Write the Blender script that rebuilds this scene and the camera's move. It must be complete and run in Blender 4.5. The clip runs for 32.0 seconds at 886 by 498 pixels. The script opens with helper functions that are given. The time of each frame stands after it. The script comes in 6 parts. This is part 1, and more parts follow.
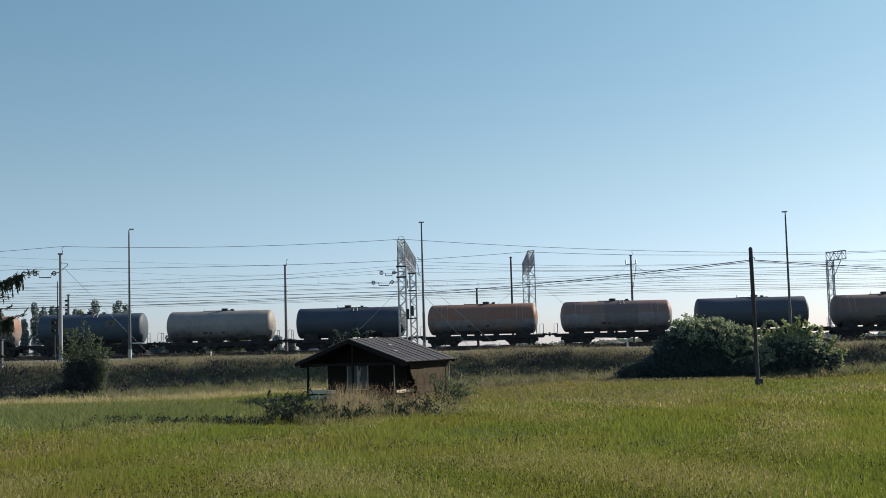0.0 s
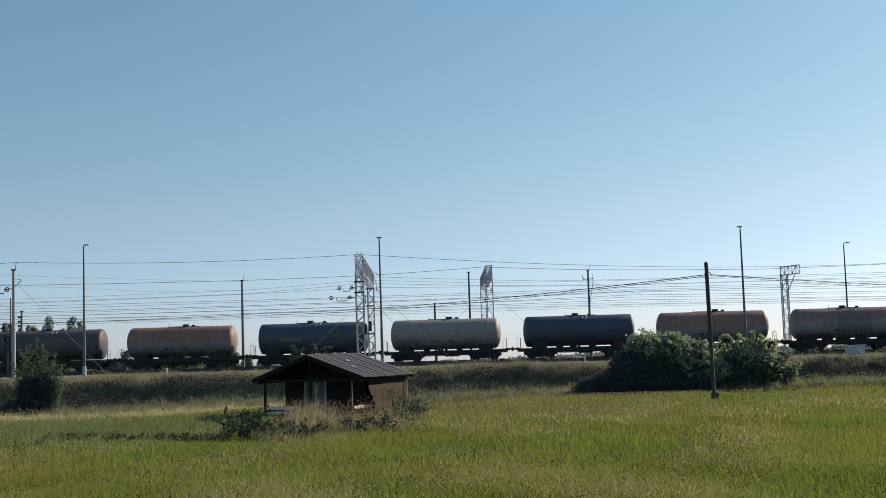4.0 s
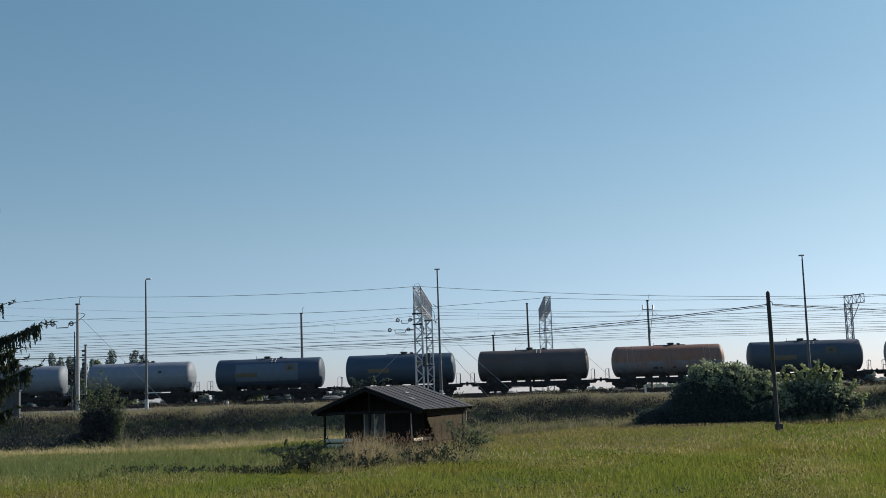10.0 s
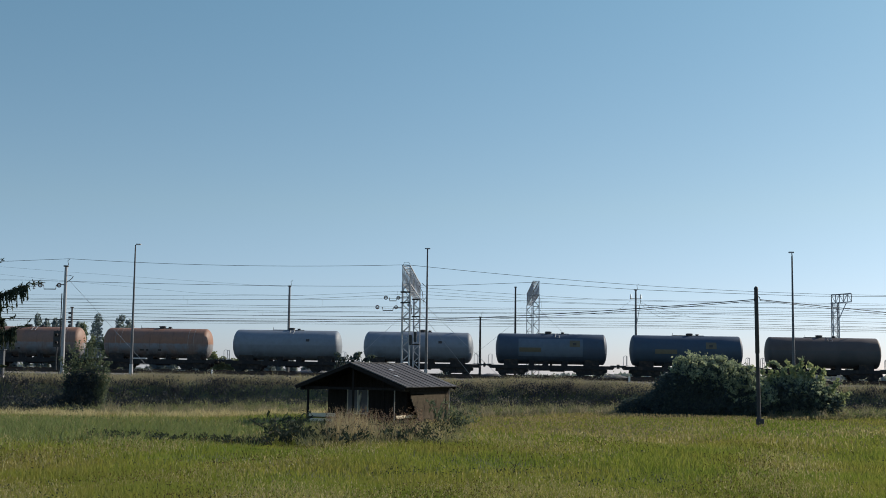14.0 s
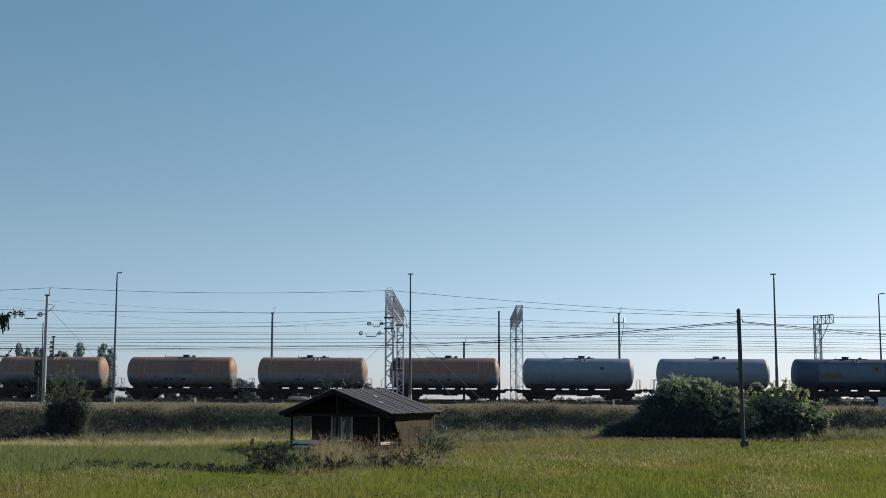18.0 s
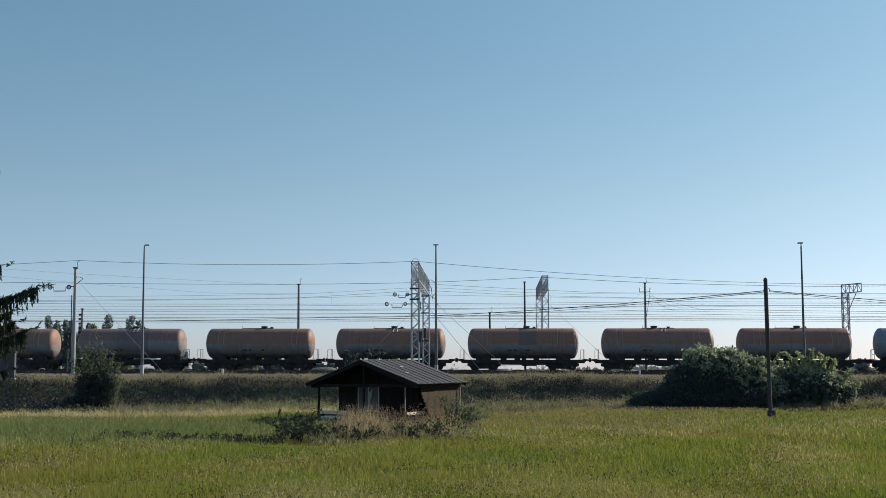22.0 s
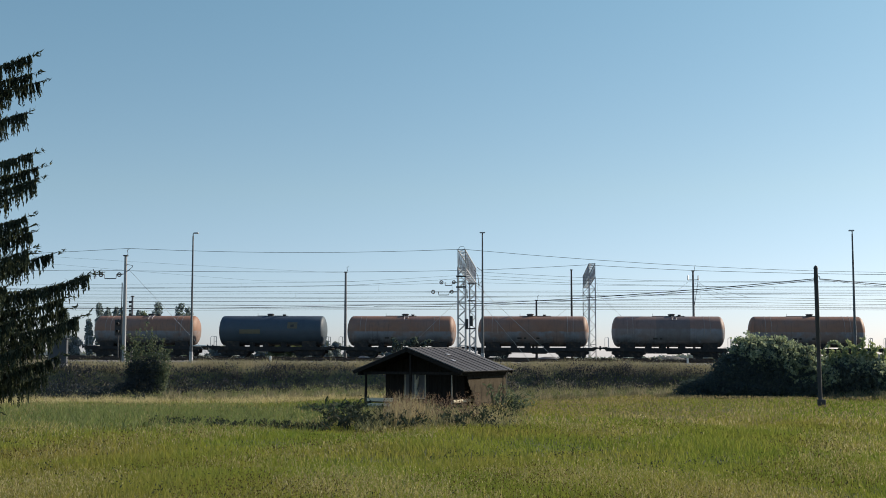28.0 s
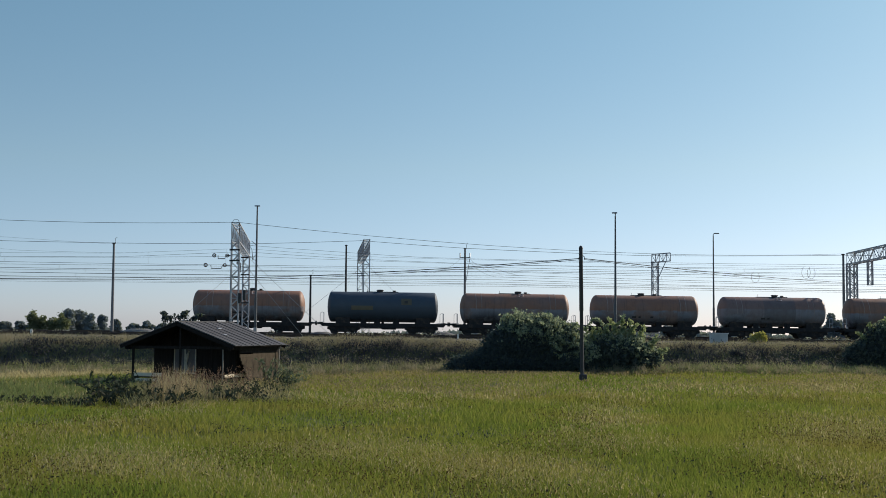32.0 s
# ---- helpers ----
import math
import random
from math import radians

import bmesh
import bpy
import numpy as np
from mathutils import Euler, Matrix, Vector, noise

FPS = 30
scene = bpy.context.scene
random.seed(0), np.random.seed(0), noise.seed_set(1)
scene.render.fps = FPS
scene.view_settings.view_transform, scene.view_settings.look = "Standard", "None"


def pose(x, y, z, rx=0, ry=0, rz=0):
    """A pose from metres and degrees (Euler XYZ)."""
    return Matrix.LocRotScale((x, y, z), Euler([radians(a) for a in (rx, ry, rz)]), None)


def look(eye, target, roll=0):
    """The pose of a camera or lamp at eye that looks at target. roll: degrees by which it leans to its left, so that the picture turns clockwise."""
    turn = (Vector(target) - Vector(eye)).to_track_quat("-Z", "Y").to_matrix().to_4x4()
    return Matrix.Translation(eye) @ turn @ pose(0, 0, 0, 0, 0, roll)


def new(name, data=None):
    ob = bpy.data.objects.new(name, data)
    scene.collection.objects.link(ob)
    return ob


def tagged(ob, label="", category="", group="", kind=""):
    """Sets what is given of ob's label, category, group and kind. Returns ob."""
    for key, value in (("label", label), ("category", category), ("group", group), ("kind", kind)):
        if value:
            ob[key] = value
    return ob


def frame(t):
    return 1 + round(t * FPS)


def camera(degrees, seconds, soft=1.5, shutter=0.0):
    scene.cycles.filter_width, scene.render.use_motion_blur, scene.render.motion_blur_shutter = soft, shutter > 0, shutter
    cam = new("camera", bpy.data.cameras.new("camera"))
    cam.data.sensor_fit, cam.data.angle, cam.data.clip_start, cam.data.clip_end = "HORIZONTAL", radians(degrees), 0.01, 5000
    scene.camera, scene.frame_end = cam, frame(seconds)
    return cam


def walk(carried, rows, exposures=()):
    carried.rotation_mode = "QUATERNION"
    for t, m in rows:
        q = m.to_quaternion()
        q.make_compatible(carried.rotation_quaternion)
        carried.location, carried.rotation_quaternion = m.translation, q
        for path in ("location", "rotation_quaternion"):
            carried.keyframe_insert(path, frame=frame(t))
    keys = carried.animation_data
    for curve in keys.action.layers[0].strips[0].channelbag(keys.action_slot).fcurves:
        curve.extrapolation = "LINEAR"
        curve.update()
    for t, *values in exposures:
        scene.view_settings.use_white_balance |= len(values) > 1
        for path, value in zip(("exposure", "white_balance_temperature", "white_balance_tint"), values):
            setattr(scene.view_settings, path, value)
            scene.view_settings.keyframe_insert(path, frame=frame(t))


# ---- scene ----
# A goods train of tank wagons passes along a railway bank behind a meadow.
# x runs along the railway to the right, y away from the camera, z up; meadow at z = 0.
EYE = 3.0
cam = camera(40.0, 32.0, 0.6)

# seconds, yaw, pitch, roll
PATH = [
    (0, 3.446, 4.279, -1.609), (0.2, 3.301, 4.187, -1.74), (0.5, 3.649, 4.095, -1.615), (0.7, 3.696, 4.207, -1.729), (1, 3.787, 4.447, -1.593),
    (1.2, 3.309, 4.288, -1.674), (1.5, 2.294, 4.072, -1.51), (1.7, 2.31, 4.119, -1.526), (2, 2.033, 3.932, -1.452), (2.2, 2.267, 3.938, -1.231),
    (2.5, 2.695, 3.784, -1.239), (4.5, 1.158, 5.291, -2.008), (4.7, 1.148, 5.45, -2.016), (5, 1.308, 5.982, -2.156), (5.2, 1.567, 5.979, -2.238),
    (5.5, 1.838, 6.048, -2.281), (5.7, 1.744, 6.09, -2.117), (6, 1.562, 5.723, -1.932), (6.2, 1.735, 5.797, -2.045), (6.5, 2.094, 5.669, -1.894),
    (6.7, 2.182, 5.782, -1.834), (7, 2.171, 5.849, -2.011), (7.2, 1.974, 5.882, -2.307), (7.5, 2.194, 5.852, -2.186), (7.7, 2.297, 5.662, -2.188),
    (8, 2.864, 5.862, -2.344), (8.2, 3.091, 5.754, -2.21), (8.5, 3.316, 6.08, -2.189), (8.7, 3.38, 6.124, -2.354), (9, 3.759, 6.258, -2.167),
    (9.2, 3.766, 6.375, -2.379), (9.5, 3.595, 6.167, -2.207), (9.7, 4.158, 6.34, -2.34), (10, 4.122, 6.509, -2.061), (10.2, 4.706, 6.37, -1.474),
    (10.5, 4.452, 5.905, -1.475), (10.7, 4.656, 5.77, -1.217), (11, 4.702, 5.096, -1.317), (11.2, 4.238, 5.077, -0.902),
    (11.5, 3.509, 5.271, -0.749), (11.7, 3.165, 5.421, -0.954), (12, 2.367, 5.172, -0.6), (12.2, 3.053, 5.259, -0.523), (12.5, 3.496, 5.614, -0.178),
    (12.7, 3.605, 5.45, -0.198), (13, 4.207, 5.303, 0.445), (13.2, 4.024, 5.168, 0.34), (13.5, 3.343, 5.116, 0.253), (13.7, 3.509, 5.407, 0.347),
    (14, 3.708, 5.556, 0.674), (14.2, 3.278, 5.777, 0.591), (14.5, 2.351, 6.005, 0.337), (14.7, 2.368, 6.135, 0.323), (15, 2.933, 5.62, 0.423),
    (15.2, 3.432, 5.673, 0.359), (15.5, 3.567, 5.939, -0.017), (17.5, 3.172, 6.345, -0.614), (17.7, 3.01, 6.753, -0.345), (18, 2.902, 6.748, 0.035),
    (18.2, 3.268, 6.31, 0.178), (18.5, 3.643, 6.168, 0.246), (18.7, 4.044, 6.413, 0.174), (19, 4.295, 5.824, 0.18), (19.2, 4.025, 5.31, 0.465),
    (19.5, 6.769, 5.71, -0.064), (19.7, 8.714, 5.436, -0.663), (20, 7.461, 6.013, -0.06), (20.2, 8.087, 6.113, 0.46), (20.5, 7.981, 5.803, 0.42),
    (20.7, 7.726, 5.829, 0.565), (21, 5.998, 4.426, -0.397), (21.2, 5.378, 4.566, -0.224), (21.5, 5.172, 5.162, 0.143), (21.7, 4.024, 5.746, 0.174),
    (22, 4.102, 5.37, -0.175), (22.2, 4.906, 4.913, 0.181), (22.5, 5.009, 5.09, 0.114), (22.7, 4.736, 5.34, 0.878), (23, 4.655, 5.392, 1.349),
    (23.2, 5.327, 5.446, 0.836), (23.5, 4.737, 5.572, 0.798), (23.7, 5.274, 5.55, 0.597), (24, 4.935, 5.625, 0.527), (24.2, 5.147, 5.441, 0.293),
    (24.5, 5.307, 5.63, 0.225), (26.5, 4.433, 4.938, 0.037), (26.7, 4.505, 5.042, -0.023), (27, 5.469, 4.864, -0.118), (27.2, 5.867, 5.084, -0.105),
    (27.5, 6.281, 4.986, 0.009), (27.7, 6.402, 4.646, -0.058), (28, 6.3, 4.8, 0), (28.2, 6.554, 4.503, 0.125), (28.5, 6.857, 4.712, 0.823),
    (28.7, 6.307, 4.969, 0.957), (29, 5.639, 4.508, 0.859), (29.2, 5.201, 4.619, 0.989), (29.5, 4.755, 4.33, 0.581), (29.7, 4.546, 4.022, 0.475),
    (30, 3.449, 3.781, 0.481), (30.2, 2.825, 3.771, 0.807), (30.5, 1.788, 4.026, 0.881), (30.7, 1.883, 4.184, 1.156), (31, 0.216, 3.88, 0.937),
    (31.2, -1.187, 3.873, 0.757), (31.5, -2.317, 4.028, 0.672), (31.7, -2.737, 4.181, 0.236), (32, -4.284, 3.668, 0.413)
]


def aim(yaw, pitch, roll):
    return pose(0, 0, EYE, 0, 0, yaw) @ pose(0, 0, 0, 90 + pitch) @ pose(0, 0, 0, 0, 0, roll)


walk(cam, [(t, aim(w, p, r)) for t, w, p, r in PATH],
     [(0, 0.20, 6950, 10), (2.5, 0.20, 6950, 10), (5.5, 0.04, 6750, 10), (11, 0.01, 6680, 10), (16, 0.03, 6720, 10), (19, 0.04, 6720, 10), (20, 0.15, 6800, 10),
      (21.2, 0.15, 6800, 10), (22, 0.09, 6800, 10), (24.5, 0.08, 6850, 10), (27, 0.22, 6980, 10), (30.5, 0.22, 6980, 10), (32, 0.0, 6750, 10)])

# ---- light ----
SUN_ELEVATION, SUN_AZIMUTH = 28.0, 57.0   # azimuth: degrees to the right of +y
world = bpy.data.worlds.new("sky")
scene.world = world
world.use_nodes = True
sky = world.node_tree.nodes.new("ShaderNodeTexSky")
sky.sky_type = "NISHITA"
sky.sun_disc = False
sky.sun_elevation = radians(SUN_ELEVATION)
sky.sun_rotation = radians(SUN_AZIMUTH)
sky.air_density, sky.dust_density, sky.ozone_density = 0.6, 0.42, 3.2
world.node_tree.nodes["Background"].inputs["Strength"].default_value = 0.168
tone = world.node_tree.nodes.new("ShaderNodeMix")
tone.data_type, tone.blend_type = "RGBA", "MULTIPLY"
tone.inputs["Factor"].default_value = 1.0
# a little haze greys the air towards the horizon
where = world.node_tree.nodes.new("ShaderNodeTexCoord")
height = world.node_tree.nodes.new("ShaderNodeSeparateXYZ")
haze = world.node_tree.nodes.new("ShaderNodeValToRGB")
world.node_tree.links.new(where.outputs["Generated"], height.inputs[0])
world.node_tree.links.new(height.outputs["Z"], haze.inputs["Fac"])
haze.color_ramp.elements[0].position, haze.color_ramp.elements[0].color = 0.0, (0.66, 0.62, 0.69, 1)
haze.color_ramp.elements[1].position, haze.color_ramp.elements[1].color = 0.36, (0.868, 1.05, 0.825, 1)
middle = haze.color_ramp.elements.new(0.13)
middle.color = (0.845, 0.815, 0.655, 1)
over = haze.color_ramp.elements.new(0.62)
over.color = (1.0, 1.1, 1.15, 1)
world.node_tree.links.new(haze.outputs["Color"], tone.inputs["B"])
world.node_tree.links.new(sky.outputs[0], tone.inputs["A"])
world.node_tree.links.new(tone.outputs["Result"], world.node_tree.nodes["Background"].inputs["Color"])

sun = new("sun", bpy.data.lights.new("sun", "SUN"))
sun.data.energy, sun.data.angle, sun.data.color = 5.0, radians(0.5), (1.0, 0.90, 0.79)
SUN_WAY = Vector((math.sin(radians(SUN_AZIMUTH)) * math.cos(radians(SUN_ELEVATION)),
                  math.cos(radians(SUN_AZIMUTH)) * math.cos(radians(SUN_ELEVATION)), math.sin(radians(SUN_ELEVATION))))
sun.matrix_world = look(SUN_WAY * 60, (0, 0, 0))


# ---- materials ----
def nodes_of(name):
    m = bpy.data.materials.new(name)
    m.use_nodes = True
    return m, m.node_tree.nodes, m.node_tree.links, m.node_tree.nodes["Principled BSDF"]


def noise_node(nt, lk, vec, scale, detail=4.0, rough=0.6):
    n = nt.new("ShaderNodeTexNoise")
    n.inputs["Scale"].default_value, n.inputs["Detail"].default_value, n.inputs["Roughness"].default_value = scale, detail, rough
    lk.new(vec, n.inputs["Vector"])
    return n.outputs["Fac"]


def ramp(nt, lk, fac, stops):
    r = nt.new("ShaderNodeValToRGB")
    el = r.color_ramp.elements
    while len(el) < len(stops):
        el.new(0.5)
    for e, (at, c) in zip(el, stops):
        e.position, e.color = at, (*c, 1)
    lk.new(fac, r.inputs["Fac"])
    return r.outputs["Color"]


def mixed(nt, lk, fac, a, b, blend="MIX"):
    m = nt.new("ShaderNodeMix")
    m.data_type, m.blend_type = "RGBA", blend
    for value, socket in ((fac, m.inputs["Factor"]), (a, m.inputs["A"]), (b, m.inputs["B"])):
        if isinstance(value, tuple):
            socket.default_value = (*value, 1)
        elif isinstance(value, (int, float)):
            socket.default_value = value
        else:
            lk.new(value, socket)
    return m.outputs["Result"]


def surface(name, color, rough=0.7, metal=0.0, var=0.35, scale=3.0, fine=40.0, bump=0.15, stretch=(1, 1, 1), stain=None, shine=0.5):
    """A painted, wooden, metal or mineral surface: two scales of variation, stains and relief."""
    m, nt, lk, b = nodes_of(name)
    co = nt.new("ShaderNodeTexCoord")
    mp = nt.new("ShaderNodeMapping")
    mp.inputs["Scale"].default_value = stretch
    lk.new(co.outputs["Object"], mp.inputs["Vector"])
    big = noise_node(nt, lk, mp.outputs["Vector"], scale)
    small = noise_node(nt, lk, mp.outputs["Vector"], fine, 3.0)
    lo, hi = tuple(c * (1 - var) for c in color), tuple(min(1, c * (1 + var)) for c in color)
    c1 = ramp(nt, lk, big, [(0.3, lo), (0.7, hi)])
    c2 = mixed(nt, lk, 0.45, c1, ramp(nt, lk, small, [(0.3, lo), (0.7, hi)]))
    if stain:
        st = noise_node(nt, lk, mp.outputs["Vector"], scale * 0.6, 6.0, 0.7)
        mask = nt.new("ShaderNodeMapRange")
        mask.inputs["From Min"].default_value, mask.inputs["From Max"].default_value = 0.52, 0.66
        lk.new(st, mask.inputs["Value"])
        c2 = mixed(nt, lk, mask.outputs["Result"], c2, stain)
    rnd = nt.new("ShaderNodeObjectInfo")
    hsv = nt.new("ShaderNodeHueSaturation")
    vr = nt.new("ShaderNodeMapRange")
    vr.inputs["To Min"].default_value, vr.inputs["To Max"].default_value = 0.86, 1.14
    lk.new(rnd.outputs["Random"], vr.inputs["Value"])
    lk.new(vr.outputs["Result"], hsv.inputs["Value"])
    lk.new(c2, hsv.inputs["Color"])
    lk.new(hsv.outputs["Color"], b.inputs["Base Color"])
    b.inputs["Roughness"].default_value, b.inputs["Metallic"].default_value = rough, metal
    b.inputs["Specular IOR Level"].default_value = shine
    if bump:
        bp = nt.new("ShaderNodeBump")
        bp.inputs["Strength"].default_value, bp.inputs["Distance"].default_value = bump, 0.02
        lk.new(small, bp.inputs["Height"])
        lk.new(bp.outputs["Normal"], b.inputs["Normal"])
    return m


def leafage(name, colors, through_color, share=0.45, patch=0.15, patch_colors=None):
    """Leaves and blades: colour by island, drifting over metres, lit through from behind."""
    m, nt, lk, b = nodes_of(name)
    nt.remove(b)
    geo = nt.new("ShaderNodeNewGeometry")
    n = len(colors) - 1
    col = ramp(nt, lk, geo.outputs["Random Per Island"], [(i / max(n, 1), c) for i, c in enumerate(colors)])
    if patch_colors:
        co = nt.new("ShaderNodeTexCoord")
        far = noise_node(nt, lk, co.outputs["Object"], patch, 3.0, 0.55)
        tint = ramp(nt, lk, far, [(0.34, patch_colors[0]), (0.5, patch_colors[1]), (0.66, patch_colors[2])])
        col = mixed(nt, lk, 0.55, col, tint)
    d = nt.new("ShaderNodeBsdfDiffuse")
    tr = nt.new("ShaderNodeBsdfTranslucent")
    lk.new(col, d.inputs["Color"])
    lk.new(mixed(nt, lk, 1.0, col, through_color, "MULTIPLY"), tr.inputs["Color"])
    mx = nt.new("ShaderNodeMixShader")
    mx.inputs["Fac"].default_value = share
    lk.new(d.outputs[0], mx.inputs[1])
    lk.new(tr.outputs[0], mx.inputs[2])
    out = [x for x in nt if x.type == "OUTPUT_MATERIAL"][0]
    lk.new(mx.outputs[0], out.inputs["Surface"])
    return m


def tank_paint(name, upper, lower, split=-0.05, wear=0.5, panel=None, panel_x=(0, 0), panel_z=(-0.6, 0.75)):
    """Old tank paint: upper and lower coat, faded and dusty, rust runs, and a repainted panel."""
    m, nt, lk, b = nodes_of(name)
    co = nt.new("ShaderNodeTexCoord")
    oi = nt.new("ShaderNodeObjectInfo")
    mv = nt.new("ShaderNodeVectorMath")
    mv.operation = "ADD"
    sh = nt.new("ShaderNodeVectorMath")
    sh.operation = "SCALE"
    sh.inputs[0].default_value = (37, 11, 5)
    lk.new(oi.outputs["Random"], sh.inputs["Scale"])
    lk.new(co.outputs["Object"], mv.inputs[0])
    lk.new(sh.outputs[0], mv.inputs[1])
    vec = mv.outputs[0]
    sep = nt.new("ShaderNodeSeparateXYZ")
    lk.new(co.outputs["Object"], sep.inputs[0])
    big = noise_node(nt, lk, vec, 0.55, 4.0)
    mid = noise_node(nt, lk, vec, 2.2, 5.0, 0.65)
    fine = noise_node(nt, lk, vec, 14.0, 3.0)
    stretch = nt.new("ShaderNodeMapping")
    stretch.inputs["Scale"].default_value = (5.0, 1.0, 0.25)
    lk.new(vec, stretch.inputs["Vector"])
    runs = noise_node(nt, lk, stretch.outputs["Vector"], 1.2, 5.0, 0.7)

    def step(value, lo, hi):
        r = nt.new("ShaderNodeMapRange")
        r.inputs["From Min"].default_value, r.inputs["From Max"].default_value = lo, hi
        lk.new(value, r.inputs["Value"])
        return r.outputs["Result"]

    def math2(op, a, c):
        n = nt.new("ShaderNodeMath")
        n.operation = op
        for v, k in ((a, 0), (c, 1)):
            if isinstance(v, (int, float)):
                n.inputs[k].default_value = v
            else:
                lk.new(v, n.inputs[k])
        return n.outputs[0]

    edge = math2("ADD", sep.outputs["Z"], math2("MULTIPLY", math2("SUBTRACT", mid, 0.5), 0.25))
    coat = mixed(nt, lk, step(edge, split - 0.06, split + 0.06), lower, upper)
    faded = tuple(min(1, 0.68 * c + 0.32 * 0.19) for c in upper)
    coat = mixed(nt, lk, math2("MULTIPLY", step(big, 0.44, 0.60), wear), coat, faded)
    coat = mixed(nt, lk, math2("MULTIPLY", step(runs, 0.54, 0.72), wear * 0.7), coat, (0.10, 0.075, 0.06))
    if panel:
        inside = math2("MULTIPLY", math2("MULTIPLY", step(sep.outputs["X"], panel_x[0], panel_x[0] + 0.03), step(sep.outputs["X"], panel_x[1] + 0.03, panel_x[1])),
                       math2("MULTIPLY", step(sep.outputs["Z"], panel_z[0], panel_z[0] + 0.03), step(sep.outputs["Z"], panel_z[1] + 0.03, panel_z[1])))
        coat = mixed(nt, lk, math2("MULTIPLY", inside, 0.6), coat, panel)
    coat = mixed(nt, lk, math2("MULTIPLY", step(mid, 0.35, 0.75), 0.35), coat, mixed(nt, lk, 1.0, coat, (0.55, 0.52, 0.5), "MULTIPLY"))
    grime = math2("MULTIPLY", step(math2("ADD", sep.outputs["Z"], math2("MULTIPLY", math2("SUBTRACT", big, 0.5), 2.4)), -0.55, -1.15), step(mid, 0.25, 0.65))
    coat = mixed(nt, lk, math2("MULTIPLY", grime, min(1.0, 0.45 + wear * 0.6)), coat, (0.035, 0.034, 0.036))
    lk.new(coat, b.inputs["Base Color"])
    b.inputs["Roughness"].default_value = 0.58
    b.inputs["Specular IOR Level"].default_value = 0.3
    bp = nt.new("ShaderNodeBump")
    bp.inputs["Strength"].default_value, bp.inputs["Distance"].default_value = 0.12, 0.02
    lk.new(fine, bp.inputs["Height"])
    lk.new(bp.outputs["Normal"], b.inputs["Normal"])
    return m


M_CONCRETE = surface("concrete", (0.42, 0.41, 0.39), 0.85, scale=1.2, stain=(0.22, 0.21, 0.2))
M_SLEEPER = surface("stained_concrete", (0.15, 0.14, 0.125), 0.9, scale=1.2, stain=(0.08, 0.075, 0.07))
M_MAST = surface("grey_mast", (0.16, 0.165, 0.17), 0.7, 0.1, 0.25, 1.2)
M_LAMPPOLE = surface("painted_lamp_pole", (0.085, 0.088, 0.094), 0.5, 0.15, 0.25, 1.0)
M_GALV = surface("galvanised_steel", (0.36, 0.37, 0.385), 0.55, 0.25, 0.2, 2.0)
M_DARKSTEEL = surface("dark_steel", (0.035, 0.036, 0.038), 0.6, 0.2, 0.4, 2.0, stain=(0.05, 0.036, 0.028))
M_FRAME = surface("grimy_underframe", (0.022, 0.02, 0.019), 0.8, 0.1, 0.4, 2.0, stain=(0.07, 0.05, 0.035))
M_RAIL = surface("rusty_rail", (0.06, 0.045, 0.036), 0.6, 0.5, 0.3, 4.0)
M_BALLAST = surface("ballast", (0.20, 0.185, 0.165), 0.95, 0, 0.5, 0.6, 9.0, 0.9)
M_GRAVEL = surface("pale_gravel", (0.20, 0.20, 0.19), 0.95, 0, 0.3, 0.25, 7.0, 0.6)
M_BAND = surface("worn_strap", (0.30, 0.25, 0.215), 0.6, 0.1, 0.4, 3.0)
M_WIRE = surface("overhead_wire", (0.085, 0.09, 0.10), 0.7, 0.1, 0.1, 1.0, bump=0, shine=0.2)
M_CABLE = surface("black_cable", (0.02, 0.021, 0.024), 0.9, 0, 0.1, 1.0, bump=0, shine=0.1)
M_INSUL = surface("porcelain_insulator", (0.09, 0.06, 0.05), 0.25, 0, 0.2, 4.0, bump=0)
M_OLDWOOD = surface("weathered_wood", (0.022, 0.019, 0.0175), 0.85, 0, 0.45, 1.2, 14.0, 0.5, (6, 6, 0.6), stain=(0.015, 0.0135, 0.0125), shine=0.08)
M_SIDEWOOD = surface("sunned_planks", (0.072, 0.058, 0.040), 0.9, 0, 0.35, 1.6, 16.0, 0.4, (3, 3, 1.5), stain=(0.028, 0.022, 0.016), shine=0.08)
M_PLANK = surface("grey_plank", (0.46, 0.42, 0.34), 0.85, 0, 0.3, 1.5, 18.0, 0.4, (0.6, 5, 5))
M_CREAM = surface("pale_board", (0.74, 0.64, 0.46), 0.8, 0, 0.2, 1.5, 18.0, 0.3, (0.6, 5, 5))
M_GREYWOOD = surface("grey_weathered_wood", (0.27, 0.25, 0.215), 0.85, 0, 0.3, 1.5, 18.0, 0.4, (5, 5, 0.6))
M_ROOF = surface("sheet_roof", (0.062, 0.062, 0.066), 0.75, 0.0, 0.6, 0.9, 12.0, 0.25, (0.4, 3, 1), stain=(0.11, 0.11, 0.108), shine=0.25)
M_POLE = surface("tarred_pole", (0.045, 0.043, 0.044), 0.85, 0, 0.35, 1.0, 20.0, 0.4, (5, 5, 0.4))
M_CURTAIN = surface("faded_curtain", (0.12, 0.115, 0.12), 0.9, 0, 0.25, 2.0, 14.0, 0.2, (4, 4, 0.6))
M_PALE = surface("pale_steel", (0.34, 0.345, 0.355), 0.55, 0.3, 0.15, 1.5)
M_WHITE = surface("white_paint", (0.7, 0.7, 0.68), 0.6, 0, 0.12, 3.0)
